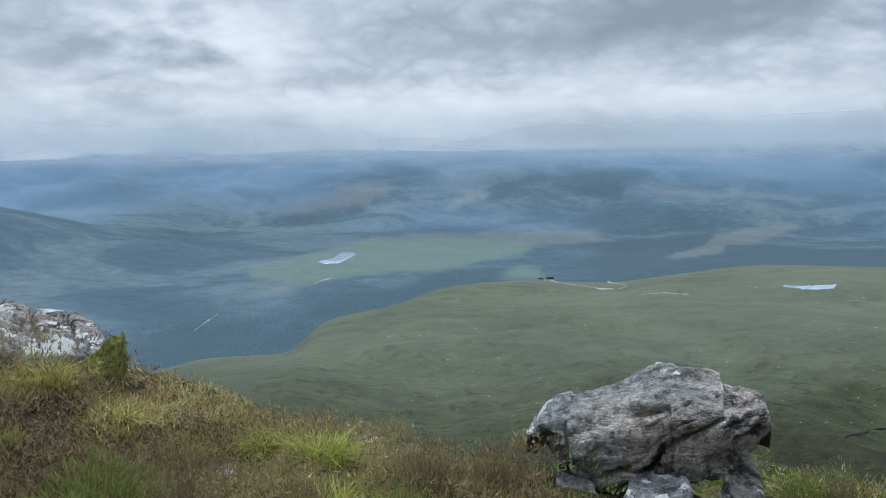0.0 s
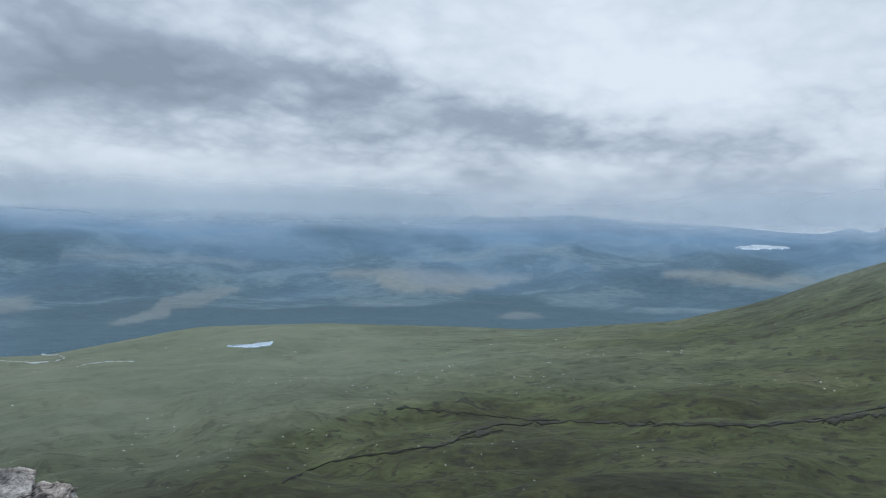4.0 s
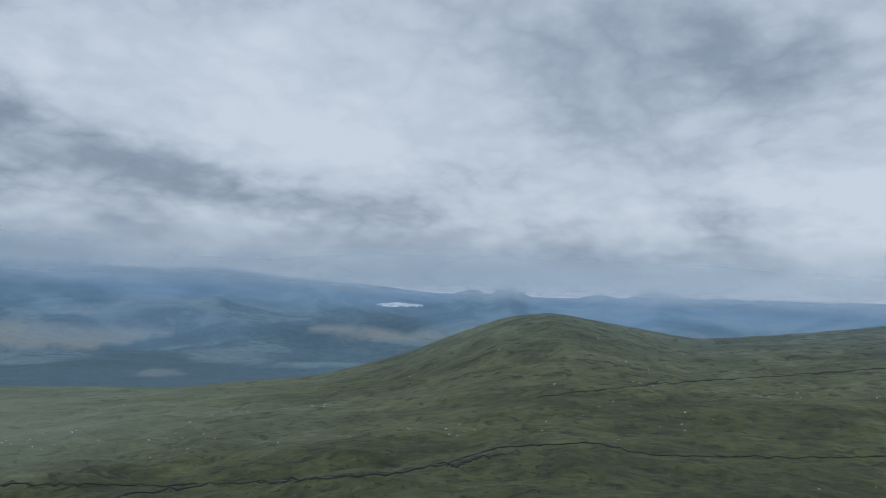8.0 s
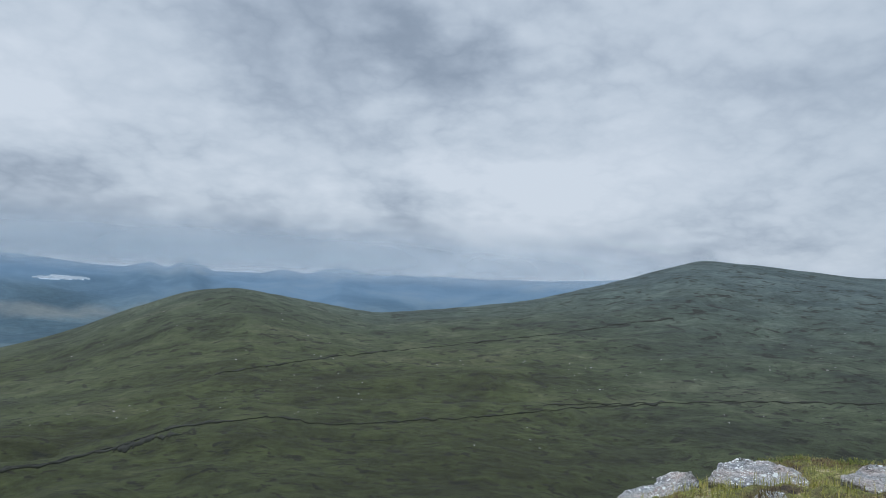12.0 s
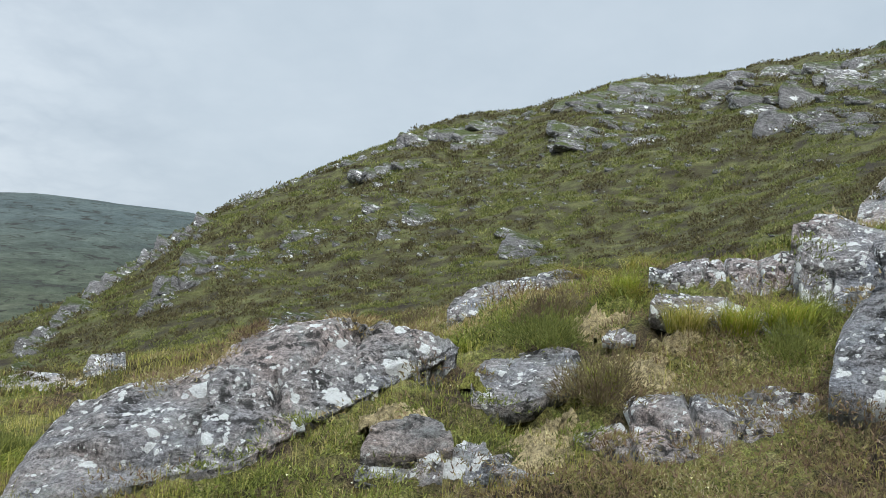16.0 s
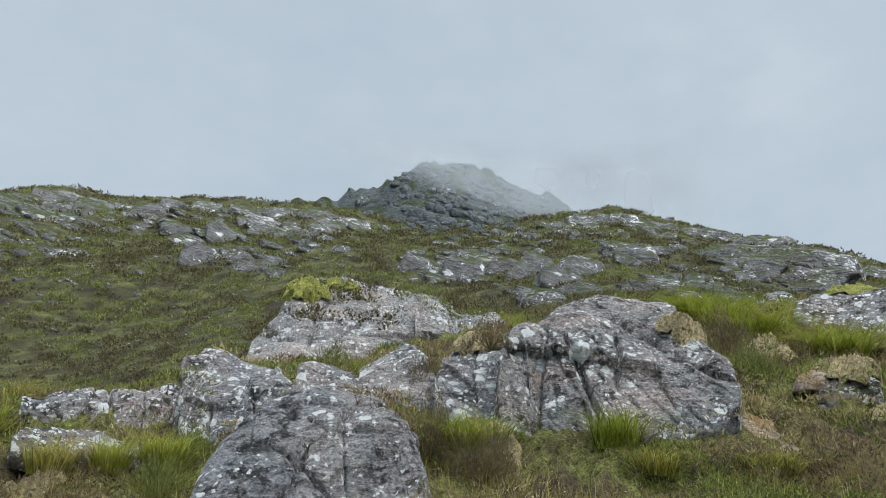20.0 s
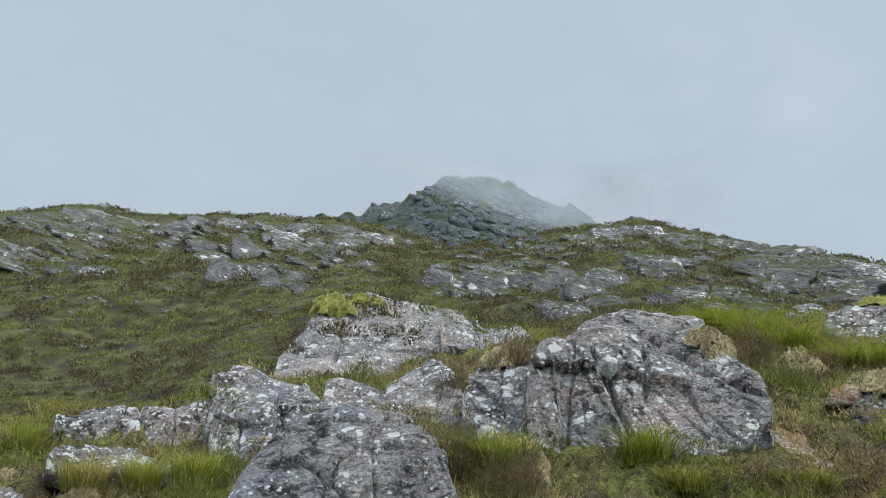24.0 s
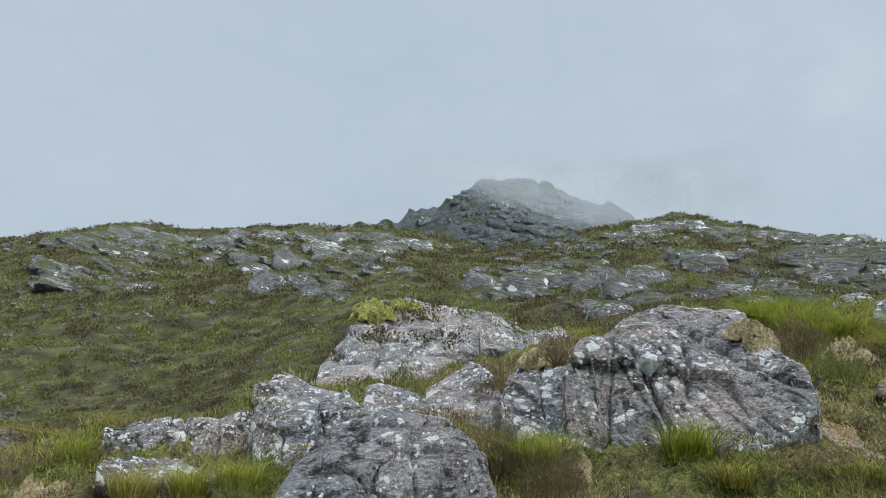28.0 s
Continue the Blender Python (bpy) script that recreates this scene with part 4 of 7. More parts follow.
def unit_rock(seed, level, k=13.0, planes=10, rough=1.0):
    """A block of split gneiss of unit size, z from 0 to 1: flattish faces, worn edges, jointed pieces, bedding steps."""
    rng = np.random.RandomState(seed)
    d, faces = ball(level)
    normals = [np.array(q, float) for q in ((1, 0, 0), (-1, 0, 0), (0, 1, 0), (0, -1, 0), (0, 0, 1), (0, 0, -1))]
    hs = [0.74 + 0.10 * rng.rand() for _ in normals]
    for _ in range(planes):
        q = rng.normal(size=3)
        normals.append(q / np.linalg.norm(q))
        hs.append(0.90 + 0.30 * rng.rand())
    total = 0
    for q, h in zip(normals, hs):
        q = q + rng.normal(size=3) * 0.13
        q = q / np.linalg.norm(q)
        total = total + np.exp(k * np.minimum((d @ q) / h - 1, 1.2))
    r = 1 / (1 + np.log(total) / k)
    p = d * r[:, None]
    s = seed * 3.7
    tilt = rng.normal(size=3) * 0.3 + np.array([0, 0, 1.0])
    tilt /= np.linalg.norm(tilt)
    w = fbm(p[:, 0] * 1.3 + s, p[:, 1] * 1.3, p[:, 2] * 1.3, 51, 3)
    warp = np.stack([fbm(p[:, 0] * 2.2 + s, p[:, 1] * 2.2, p[:, 2] * 2.2, q, 3) for q in (56, 57, 58)], 1) * 0.13
    # jointed pieces, each a little proud or sunk, longer along the bedding
    seeds = rng.uniform(-1, 1, (34, 3))
    stretch = np.eye(3) + 1.2 * np.outer(tilt, tilt)
    gap = np.linalg.norm(((p + warp)[:, None, :] - seeds[None]) @ stretch, axis=2)
    order = np.argpartition(gap, 1, axis=1)[:, :2]
    two = np.sort(np.take_along_axis(gap, order, 1), 1)
    first = np.argmin(gap, 1)
    lift = rng.uniform(-0.06, 0.05, 34)[first]
    open_joint = (rng.rand(34) < 0.6)[first]
    off = 0.10 * w + lift - 0.07 * open_joint * np.exp(-((two[:, 1] - two[:, 0]) / 0.035) ** 2)
    beds = (p @ tilt) * 5 + 0.9 * w
    step = np.abs((beds % 1.0) - 0.5) * 2
    off = off + 0.05 * fbm(p[:, 0] * 4 + s, p[:, 1] * 4, p[:, 2] * 4, 52, 5, 0.6) + 0.02 * np.abs(fbm(p[:, 0] * 11 + s, p[:, 1] * 11, p[:, 2] * 11, 53, 3)) - 0.022 * np.exp(-(step / 0.16) ** 2)
    p = p * (1 + rough * off)[:, None]
    lo, hi = p.min(0), p.max(0)
    p = (p - (lo + hi) / 2) / (hi - lo)
    p[:, 2] += 0.5
    return p, faces


def near_line(px, pz, line):
    """Distance of each point to a broken line."""
    best = np.full(len(px), 9.0)
    for (ax, az), (bx, bz) in zip(line, line[1:]):
        dx, dz = bx - ax, bz - az
        k = np.clip(((px - ax) * dx + (pz - az) * dz) / (dx * dx + dz * dz + 1e-9), 0, 1)
        best = np.minimum(best, np.hypot(px - ax - k * dx, pz - az - k * dz))
    return best


def cell(a, b, seed):
    """A random number for each cell of two counting numbers, -1 to 1."""
    return lattice(np.floor(a).astype(np.int64), np.floor(b).astype(np.int64), np.zeros(len(a), np.int64), seed)


def slab(label, x, y, z, turn, seed, mat, crest, foot, back, dip=20.0, round_=1.6, res=1.0, cracks=(), under=0.0):
    """Bedrock rising from a foot line to a crest line (along, away, up) and falling behind it. It is split along its beds,
    which rise by dip degrees, and across them, into pieces each a little proud or sunk; cracks are open joints (along, up)."""
    wide = crest[-1][0] - crest[0][0]
    tall = max(c[2] for c in crest) - min(f[2] for f in foot)
    size = max(wide, tall)
    nu, nf, nb = int(np.clip(170 * res * wide / size, 30, 300)), int(np.clip(95 * res * max(tall, 0.5 * wide) / size, 20, 150)), 14
    u = np.linspace(0, 1, nu)
    cx, cy, cz = [np.array(q) for q in zip(*crest)]
    fx, fy, fz = [np.array(q) for q in zip(*foot)]
    cu, fu = (cx - cx[0]) / (cx[-1] - cx[0]), (fx - fx[0]) / (fx[-1] - fx[0])
    C = np.stack([np.interp(u, cu, q) for q in (cx, cy, cz)], 1)
    F = np.stack([np.interp(u, fu, q) for q in (fx, fy, fz)], 1)
    C[:, 2] = np.maximum(C[:, 2], F[:, 2] + 0.01 * size)
    ends = (1 - np.abs(2 * u - 1) ** 8)[:, None]
    v = np.concatenate([[-0.35, -0.15], np.linspace(0, 1, nf), 1 + np.linspace(0.08, 1, nb)])
    rowsv = []
    for k in v:
        if k < 0:
            p = F + np.array([0, -0.35, 1.0]) * (k * (0.0 if under else 1.0) * min(max(1.2 * tall, 0.05), 0.8)) + np.array([0, 1.0, 0]) * (under * -k * 3.0)
        elif k <= 1:
            rise = (1 - (1 - k) ** round_) ** (1.0 if not under else 0.9)
            p = F + (C - F) * np.array([k, k, rise])
            p[:, 1] -= under * math.sin(math.pi * min(1.0, k * 1.15)) * 0.7 * ends[:, 0]
        else:
            m = k - 1
            p = C + np.array([0, back, 0]) * m * ends + np.array([0, 0, -1.0]) * (m ** 1.8) * (C[:, 2:3] - F[:, 2:3] + 0.2 * tall)
        rowsv.append(p)
    P = np.stack(rowsv)
    nv = len(v)
    du, dv = np.gradient(P, axis=1), np.gradient(P, axis=0)
    N = np.cross(du, dv)
    N /= np.linalg.norm(N, axis=2)[..., None] + 1e-9
    N = N.reshape(-1, 3)
    q = P.reshape(-1, 3)
    X, Y, Z = q.T
    s = seed * 5.3
    g = 1.0 / max(0.035, min(1.0, wide / 2.0, 1.4 * tall))      # smaller stones are split more finely
    a = radians(dip)
    wob = fbm(X * 1.1 * g + s, Y * 1.1 * g, Z * 1.1 * g, 151, 4)
    along = X * math.cos(a) + Z * math.sin(a) + 0.25 * Y
    beds = -X * math.sin(a) + Z * math.cos(a) + 0.45 * Y + 0.10 * wob / g
    # beds, each worn back by its own amount
    thick = 0.17 / g
    b1 = beds / thick + s
    f1 = b1 % 1.0
    lift = cell(b1, 0 * b1, 152 + seed) * (1 - smooth(0.86, 1.0, f1)) + cell(b1 + 1, 0 * b1, 152 + seed) * smooth(0.86, 1.0, f1)
    off = 0.023 / g * lift
    edge = np.minimum(f1, 1 - f1)
    opened = smooth(-0.1, 0.25, vnoise(along * 2.2 * g, np.floor(b1 + 0.5) * 3.1, 0.0, 153 + seed))
    off = off - 0.028 / g * opened * np.exp(-(edge / 0.06) ** 2)
    # cross joints
    c1 = (along * math.cos(1.2) + beds * math.sin(1.2) + 0.06 * wob / g) / (0.62 / g) + s * 0.7
    c2 = (along * math.cos(-0.5) + beds * math.sin(-0.5) + 0.07 * wob / g) / (0.85 / g) + s * 0.3
    off = off + 0.030 / g * cell(c1, c2, 154 + seed)
    off = off + 0.085 / g * ((c1 % 1.0 - 0.5) * cell(c1, c2, 162 + seed) + (c2 % 1.0 - 0.5) * cell(c1, c2, 163 + seed))
    for cc, sd, wd in ((c1, 155, 0.62), (c2, 156, 0.85)):
        f = cc % 1.0
        d = np.minimum(f, 1 - f) * wd / g
        opened = smooth(0.0, 0.35, vnoise(np.floor(cc + 0.5) * 5.7, along * 1.4 * g, beds * 1.4 * g, sd + seed))
        off = off - 0.045 / g * opened * np.exp(-(d / (0.016 / g)) ** 2)
    for i, line in enumerate(cracks):
        jx, jz = X + 0.03 / g * fbm(X * 4 * g, Z * 4 * g, i, 157, 3), Z + 0.03 / g * fbm(X * 4 * g + 9, Z * 4 * g, i, 158, 3)
        d = near_line(jx, jz, line)
        off = off - 0.10 / g * np.exp(-(d / (0.022 / g)) ** 2) - 0.02 / g * np.exp(-(d / (0.09 / g)) ** 2)
    # worn hollows, foliation ribs and grain
    off = off + 0.055 / g * wob + 0.018 / g * fbm(X * 5 * g + s, Y * 5 * g, Z * 5 * g, 159, 4, 0.55)
    ribs = fbm(beds * 34 * g, along * 5 * g, Y * 5 * g + s, 160, 3, 0.6)
    off = off - 0.012 / g * np.abs(ribs) + 0.005 / g * fbm(X * 26 * g, Y * 26 * g, Z * 26 * g + s, 161, 2)
    U, V = np.tile(u, nv), np.repeat(v, nu)
    off = off * (0.2 + 0.8 * smooth(0, 0.06, U) * smooth(0, 0.06, 1 - U)) * (0.4 + 0.6 * smooth(-0.05, 0.1, V))
    q = q + N * off[:, None]
    i, j = np.meshgrid(np.arange(nv - 1), np.arange(nu - 1), indexing="ij")
    o = (i * nu + j).ravel()
    tris = np.concatenate([np.stack([o, o + 1, o + nu + 1], 1), np.stack([o, o + nu + 1, o + nu], 1)])
    # the two ends and the underside are closed
    caps = []
    for e in (0, nu - 1):
        hub = len(q)
        q = np.concatenate([q, [q[np.arange(nv) * nu + e].mean(0)]])
        k = np.arange(nv)
        pair = np.stack([k * nu + e, np.roll(k, -1) * nu + e], 1)
        caps.append(np.stack([pair[:, 0], pair[:, 1], np.full(nv, hub)], 1) if e == 0 else np.stack([pair[:, 1], pair[:, 0], np.full(nv, hub)], 1))
    k = np.arange(nu - 1)
    top_row = (nv - 1) * nu
    caps += [np.stack([k + 1, k, top_row + k], 1), np.stack([k + 1, top_row + k, top_row + k + 1], 1)]
    me = mesh_fast("rock", q, np.concatenate([tris] + caps), [mat])
    me.polygons.foreach_set("use_smooth", np.ones(len(me.polygons), bool))
    ob = new("rock", me)
    ob.matrix_world = pose(x, y, z, 0, 0, turn)
    c_, s_ = math.cos(radians(turn)), math.sin(radians(turn))
    wx, wy = x + q[:, 0] * c_ - q[:, 1] * s_, y + q[:, 0] * s_ + q[:, 1] * c_
    gi = np.clip(((wx - X0) / CELL).astype(int), 0, 798)
    gj = np.clip(((wy - Y0) / CELL).astype(int), 0, 598)
    for di in (0, 1):
        for dj in (0, 1):
            np.maximum.at(ROCK_TOP, (gi + di, gj + dj), z + q[:, 2])
    return tagged(ob, label, "rock")


# bedrock and stones: label, place of the base, turn, seed, material, crest line, foot line
slab("weathered grey boulder split by a slanting crack, on heather", 0.62, 2.48, -0.83, -15.8, 3, BOULDER, ((-0.32, -0.08, 0.13), (-0.30, -0.03, 0.15), (-0.27, 0.02, 0.20), (-0.18, 0.08, 0.21), (-0.09, 0.10, 0.24), (-0.04, 0.10, 0.27), (0.01, 0.10, 0.30), (0.18, 0.07, 0.29), (0.21, 0.06, 0.26), (0.26, -0.01, 0.27), (0.28, -0.05, 0.25), (0.29, -0.08, 0.20)), ((-0.32, -0.10, 0.13), (-0.27, -0.10, 0.10), (-0.22, -0.10, 0.05), (-0.13, -0.10, 0.00), (0.09, -0.10, 0.03), (0.21, -0.10, 0.06), (0.26, -0.10, 0.14), (0.29, -0.10, 0.20)), 0.20, dip=32, round_=2.2, res=1.5, cracks=(((-0.06, 0.00), (0.01, 0.08), (0.07, 0.14), (0.15, 0.22), (0.21, 0.28)), ((-0.11, 0.05), (-0.01, 0.07), (0.04, 0.13)), ((-0.31, 0.10), (-0.14, 0.18), (0.03, 0.24)),), under=0.16)
slab("large rounded gneiss slab with white lichen", 2.52, -4.84, -1.34, -152.0, 14, GNEISS, ((-1.18, -0.60, -0.03), (-1.19, -0.47, 0.07), (-1.18, -0.14, 0.12), (-1.14, 0.22, 0.23), (-0.99, 0.59, 0.36), (-0.78, 0.79, 0.47), (-0.53, 0.88, 0.50), (-0.24, 0.90, 0.66), (-0.12, 0.90, 0.77), (0.22, 0.90, 0.88), (0.65, 0.84, 0.95), (0.98, 0.71, 0.97), (1.13, 0.63, 0.95), (1.43, 0.63, 0.91), (1.51, 0.66, 0.82)), ((-1.12, -0.80, 0.00), (-0.74, -0.90, 0.09), (-0.38, -0.90, 0.16), (0.03, -0.85, 0.26), (0.46, -0.40, 0.42), (0.80, -0.10, 0.55), (1.25, 0.30, 0.69), (1.50, 0.60, 0.78)), 0.63, dip=24, round_=1.5, res=1.6, cracks=(((-0.63, 0.22), (-0.14, 0.46), (0.21, 0.63), (0.49, 0.80), (0.92, 0.98)), ((0.17, 0.65), (0.22, 0.54), (0.45, 0.41)), ((-0.46, -0.02), (-0.38, 0.06), (-0.33, 0.17)),))
slab("lichen-spotted stone beside the slab in grass", 3.12, -2.98, -1.36, -131.0, 15, GNEISS, ((-0.29, -0.23, 0.09), (-0.25, 0.11, 0.07), (-0.16, 0.27, 0.06), (-0.03, 0.30, 0.06), (0.11, 0.28, 0.02), (0.30, -0.23, 0.07)), ((-0.28, -0.30, 0.08), (0.02, -0.30, 0.00), (0.30, -0.30, 0.04)), 0.25, dip=20, round_=1.6)
slab("dark grey stone between grass tufts", 1.33, -4.59, -1.01, -164.4, 26, DARK_STONE, ((-0.25, -0.13, 0.04), (-0.23, 0.02, 0.11), (-0.15, 0.14, 0.15), (0.02, 0.17, 0.18), (0.22, -0.05, 0.16), (0.24, -0.13, 0.11)), ((-0.25, -0.17, 0.00), (-0.02, -0.17, 0.03), (0.24, -0.17, 0.08)), 0.25, dip=12, round_=1.6, res=0.7)
slab("lichened stone wedged by the slab", 1.31, -4.42, -1.13, -164.1, 27, GNEISS, ((-0.24, -0.11, 0.06), (-0.18, 0.08, 0.08), (0.03, 0.15, 0.13), (0.19, -0.02, 0.20), (0.22, -0.11, 0.15)), ((-0.23, -0.15, 0.03), (0.02, -0.15, 0.00), (0.22, -0.15, 0.09)), 0.25, dip=8, round_=1.6, res=0.7)
slab("white-crusted stone in the grass", 0.98, -4.55, -1.09, -169.0, 30, WHITE_GNEISS, ((-0.15, -0.11, 0.02), (-0.13, 0.02, 0.11), (-0.04, 0.15, 0.17), (0.07, 0.12, 0.17), (0.14, -0.11, 0.12)), ((-0.15, -0.15, 0.00), (0.01, -0.15, 0.00), (0.14, -0.15, 0.09)), 0.25, dip=25, round_=1.6, res=0.6)
slab("pale jointed slab of the ledge", 12.41, -6.99, -2.74, -119.1, 84, PALE_GNEISS, ((-0.75, -0.46, 0.22), (-0.38, 0.53, 0.23), (0.03, 0.60, 0.31), (0.44, 0.44, 0.28), (0.73, -0.46, 0.34)), ((-0.74, -0.60, 0.19), (0.05, -0.60, 0.00), (0.74, -0.60, 0.10)), 0.42, dip=18, round_=1.3, res=0.8)
slab("pale crest of the jointed ledge", 10.66, -8.60, -2.64, -128.9, 21, PALE_GNEISS, ((-1.54, -0.72, 0.20), (-1.03, 0.69, 0.32), (-0.58, 0.92, 0.42), (-0.33, 0.95, 0.62), (0.29, 0.94, 0.82), (0.81, 0.80, 0.81), (1.15, 0.43, 0.68), (1.40, -0.19, 0.59), (1.51, -0.72, 0.51)), ((-1.51, -0.95, 0.08), (-0.78, -0.95, 0.00), (0.12, -0.95, 0.19), (0.75, -0.95, 0.30), (1.49, -0.95, 0.48)), 0.66, dip=22, round_=1.2, res=1.1, cracks=(((-0.94, -0.05), (-0.29, 0.39), (0.57, 0.84)), ((0.13, 0.02), (0.40, 0.43), (0.57, 0.82)), ((-0.48, 0.38), (0.11, 0.32), (1.09, 0.33)),))
slab("low pale rib of the ledge", 8.82, -9.75, -2.10, -138.2, 22, PALE_GNEISS, ((-0.72, -0.38, 0.04), (-0.48, 0.33, 0.10), (-0.11, 0.50, 0.19), (0.45, 0.33, 0.14), (0.69, -0.38, 0.20)), ((-0.71, -0.50, 0.00), (-0.09, -0.50, 0.00), (0.69, -0.50, 0.15)), 0.35, dip=12, round_=1.3, res=0.7)
slab("small pale block at the hill's foot", 8.57, -10.93, -1.94, -142.3, 23, PALE_GNEISS, ((-0.32, -0.19, 0.09), (-0.24, 0.12, 0.26), (0.04, 0.25, 0.31), (0.27, -0.10, 0.35), (0.30, -0.19, 0.17)), ((-0.31, -0.25, 0.01), (0.02, -0.25, 0.00), (0.30, -0.25, 0.09)), 0.25, dip=8, round_=2.5, res=0.6)
slab("pale rounded slab over the moor", 13.90, -5.45, -3.03, -110.9, 19, PALE_GNEISS, ((-0.77, -0.38, 0.05), (-0.61, 0.21, 0.18), (-0.28, 0.49, 0.26), (0.18, 0.49, 0.31), (0.63, 0.11, 0.25), (0.79, -0.38, 0.20)), ((-0.76, -0.50, 0.02), (0.00, -0.50, 0.00), (0.79, -0.50, 0.08)), 0.35, dip=15, round_=1.3, res=0.7)
slab("pale slab at the edge of the drop", 14.75, -3.92, -3.67, -104.2, 17, PALE_GNEISS, ((-0.74, -0.34, 0.03), (-0.44, 0.35, 0.09), (0.01, 0.45, 0.26), (0.43, 0.34, 0.53), (0.65, -0.01, 0.64), (0.76, -0.34, 0.54)), ((-0.73, -0.45, 0.00), (-0.06, -0.45, 0.14), (0.76, -0.45, 0.44)), 0.32, dip=28, round_=1.3, res=0.7)
slab("low pale slab at the grass edge", 10.71, -1.96, -3.17, -99.1, 20, PALE_GNEISS, ((-0.26, -0.23, 0.18), (-0.10, 0.29, 0.19), (0.08, 0.28, 0.20), (0.23, -0.11, 0.24), (0.25, -0.23, 0.17)), ((-0.25, -0.30, 0.00), (-0.08, -0.30, 0.02), (0.25, -0.30, 0.12)), 0.25, dip=20, round_=1.3, res=0.6)
slab("pale broken block in dry grass", 13.26, -3.04, -3.58, -102.0, 81, PALE_GNEISS, ((-0.22, -0.15, 0.05), (-0.08, 0.19, 0.13), (0.20, -0.07, 0.24), (0.22, -0.15, 0.11)), ((-0.22, -0.20, 0.00), (-0.03, -0.20, 0.01), (0.22, -0.20, 0.03)), 0.25, dip=28, round_=1.5, res=0.5)
slab("pale stone in dry grass", 11.27, -4.61, -2.71, -111.6, 83, PALE_GNEISS, ((-0.23, -0.19, 0.07), (-0.14, 0.19, 0.10), (0.14, 0.15, 0.12), (0.22, -0.19, 0.09)), ((-0.22, -0.25, 0.03), (-0.01, -0.25, 0.00), (0.22, -0.25, 0.04)), 0.25, dip=10, round_=1.5, res=0.5)
slab("low pale rock rising from grass", 1.70, -9.25, -0.39, -169.1, 25, GNEISS, ((-0.71, -0.53, 0.07), (-0.67, -0.04, 0.19), (-0.50, 0.51, 0.31), (-0.19, 0.70, 0.46), (0.21, 0.69, 0.56), (0.54, 0.59, 0.61), (0.81, 0.45, 0.58)), ((-0.69, -0.70, 0.00), (-0.29, -0.70, 0.04), (0.03, -0.10, 0.25), (0.47, 0.20, 0.41), (0.81, 0.40, 0.50)), 0.49, dip=18, round_=1.2)
slab("flat dark slab with white lichen", 0.96, -6.13, -0.82, -170.4, 28, GNEISS, ((-0.37, -0.57, 0.11), (-0.36, -0.16, 0.17), (-0.28, 0.27, 0.24), (-0.12, 0.40, 0.27), (0.09, 0.39, 0.30), (0.26, 0.24, 0.35), (0.37, 0.08, 0.33), (0.40, 0.05, 0.26)), ((-0.35, -0.70, 0.01), (-0.16, -0.70, 0.00), (0.04, -0.60, 0.05), (0.26, -0.30, 0.13), (0.40, 0.00, 0.22)), 0.28, dip=15, round_=1.2)
slab("small lichened stone in yellow moss", 0.34, -6.50, -0.39, -176.9, 32, WHITE_GNEISS, ((-0.13, -0.08, 0.03), (-0.08, 0.07, 0.08), (0.03, 0.10, 0.11), (0.12, -0.08, 0.07)), ((-0.12, -0.10, 0.00), (-0.01, -0.10, 0.00), (0.12, -0.10, 0.03)), 0.25, dip=10, round_=1.6, res=0.5)
slab("long grey slab sloping out of the turf", 0.07, -5.21, -1.02, -179.3, 29, GNEISS, ((-0.81, -0.56, 0.05), (-0.69, 0.18, 0.01), (-0.44, 0.45, 0.07), (-0.25, 0.49, 0.17), (-0.10, 0.50, 0.29), (0.12, 0.50, 0.39), (0.34, 0.48, 0.45), (0.60, 0.37, 0.50), (0.79, 0.16, 0.52), (0.90, 0.07, 0.50), (0.93, 0.06, 0.41)), ((-0.77, -0.70, 0.00), (-0.38, -0.70, 0.04), (-0.05, -0.55, 0.11), (0.19, -0.45, 0.16), (0.51, -0.30, 0.21), (0.75, -0.20, 0.27), (0.93, 0.00, 0.33)), 0.35, dip=-25, round_=1.4, res=1.2, cracks=(((-0.21, 0.25), (-0.06, 0.13), (0.01, 0.04)), ((0.21, 0.48), (0.24, 0.32), (0.34, 0.13)), ((0.58, 0.53), (0.49, 0.37), (0.46, 0.17)),))
slab("white-lichened wall of broken rock", -0.49, -7.88, 0.03, 177.7, 33, WHITE_GNEISS, ((-0.67, -0.19, 0.18), (-0.67, -0.13, 0.23), (-0.49, 0.15, 0.30), (-0.23, 0.25, 0.34), (-0.00, 0.25, 0.38), (0.29, 0.22, 0.39), (0.51, 0.06, 0.45), (0.63, -0.19, 0.54)), ((-0.66, -0.25, 0.10), (-0.30, -0.25, 0.06), (0.14, -0.25, 0.03), (0.70, -0.25, 0.00)), 0.25, dip=8, round_=2.6, cracks=(((-0.02, 0.35), (0.06, 0.02)), ((0.28, 0.38), (0.26, 0.01)),))
slab("white-lichened block of the broken wall", -1.54, -7.46, 0.03, 169.0, 53, WHITE_GNEISS, ((-0.53, -0.27, 0.37), (-0.49, 0.02, 0.53), (-0.31, 0.31, 0.57), (0.02, 0.35, 0.58), (0.31, 0.16, 0.61), (0.45, -0.23, 0.46), (0.47, -0.27, 0.29)), ((-0.46, -0.35, 0.00), (-0.10, -0.35, 0.01), (0.21, -0.35, 0.13), (0.47, -0.35, 0.24)), 0.25, dip=14, round_=2.2, cracks=(((-0.36, 0.52), (-0.26, 0.27), (-0.24, 0.03)), ((0.02, 0.54), (0.10, 0.25)),))
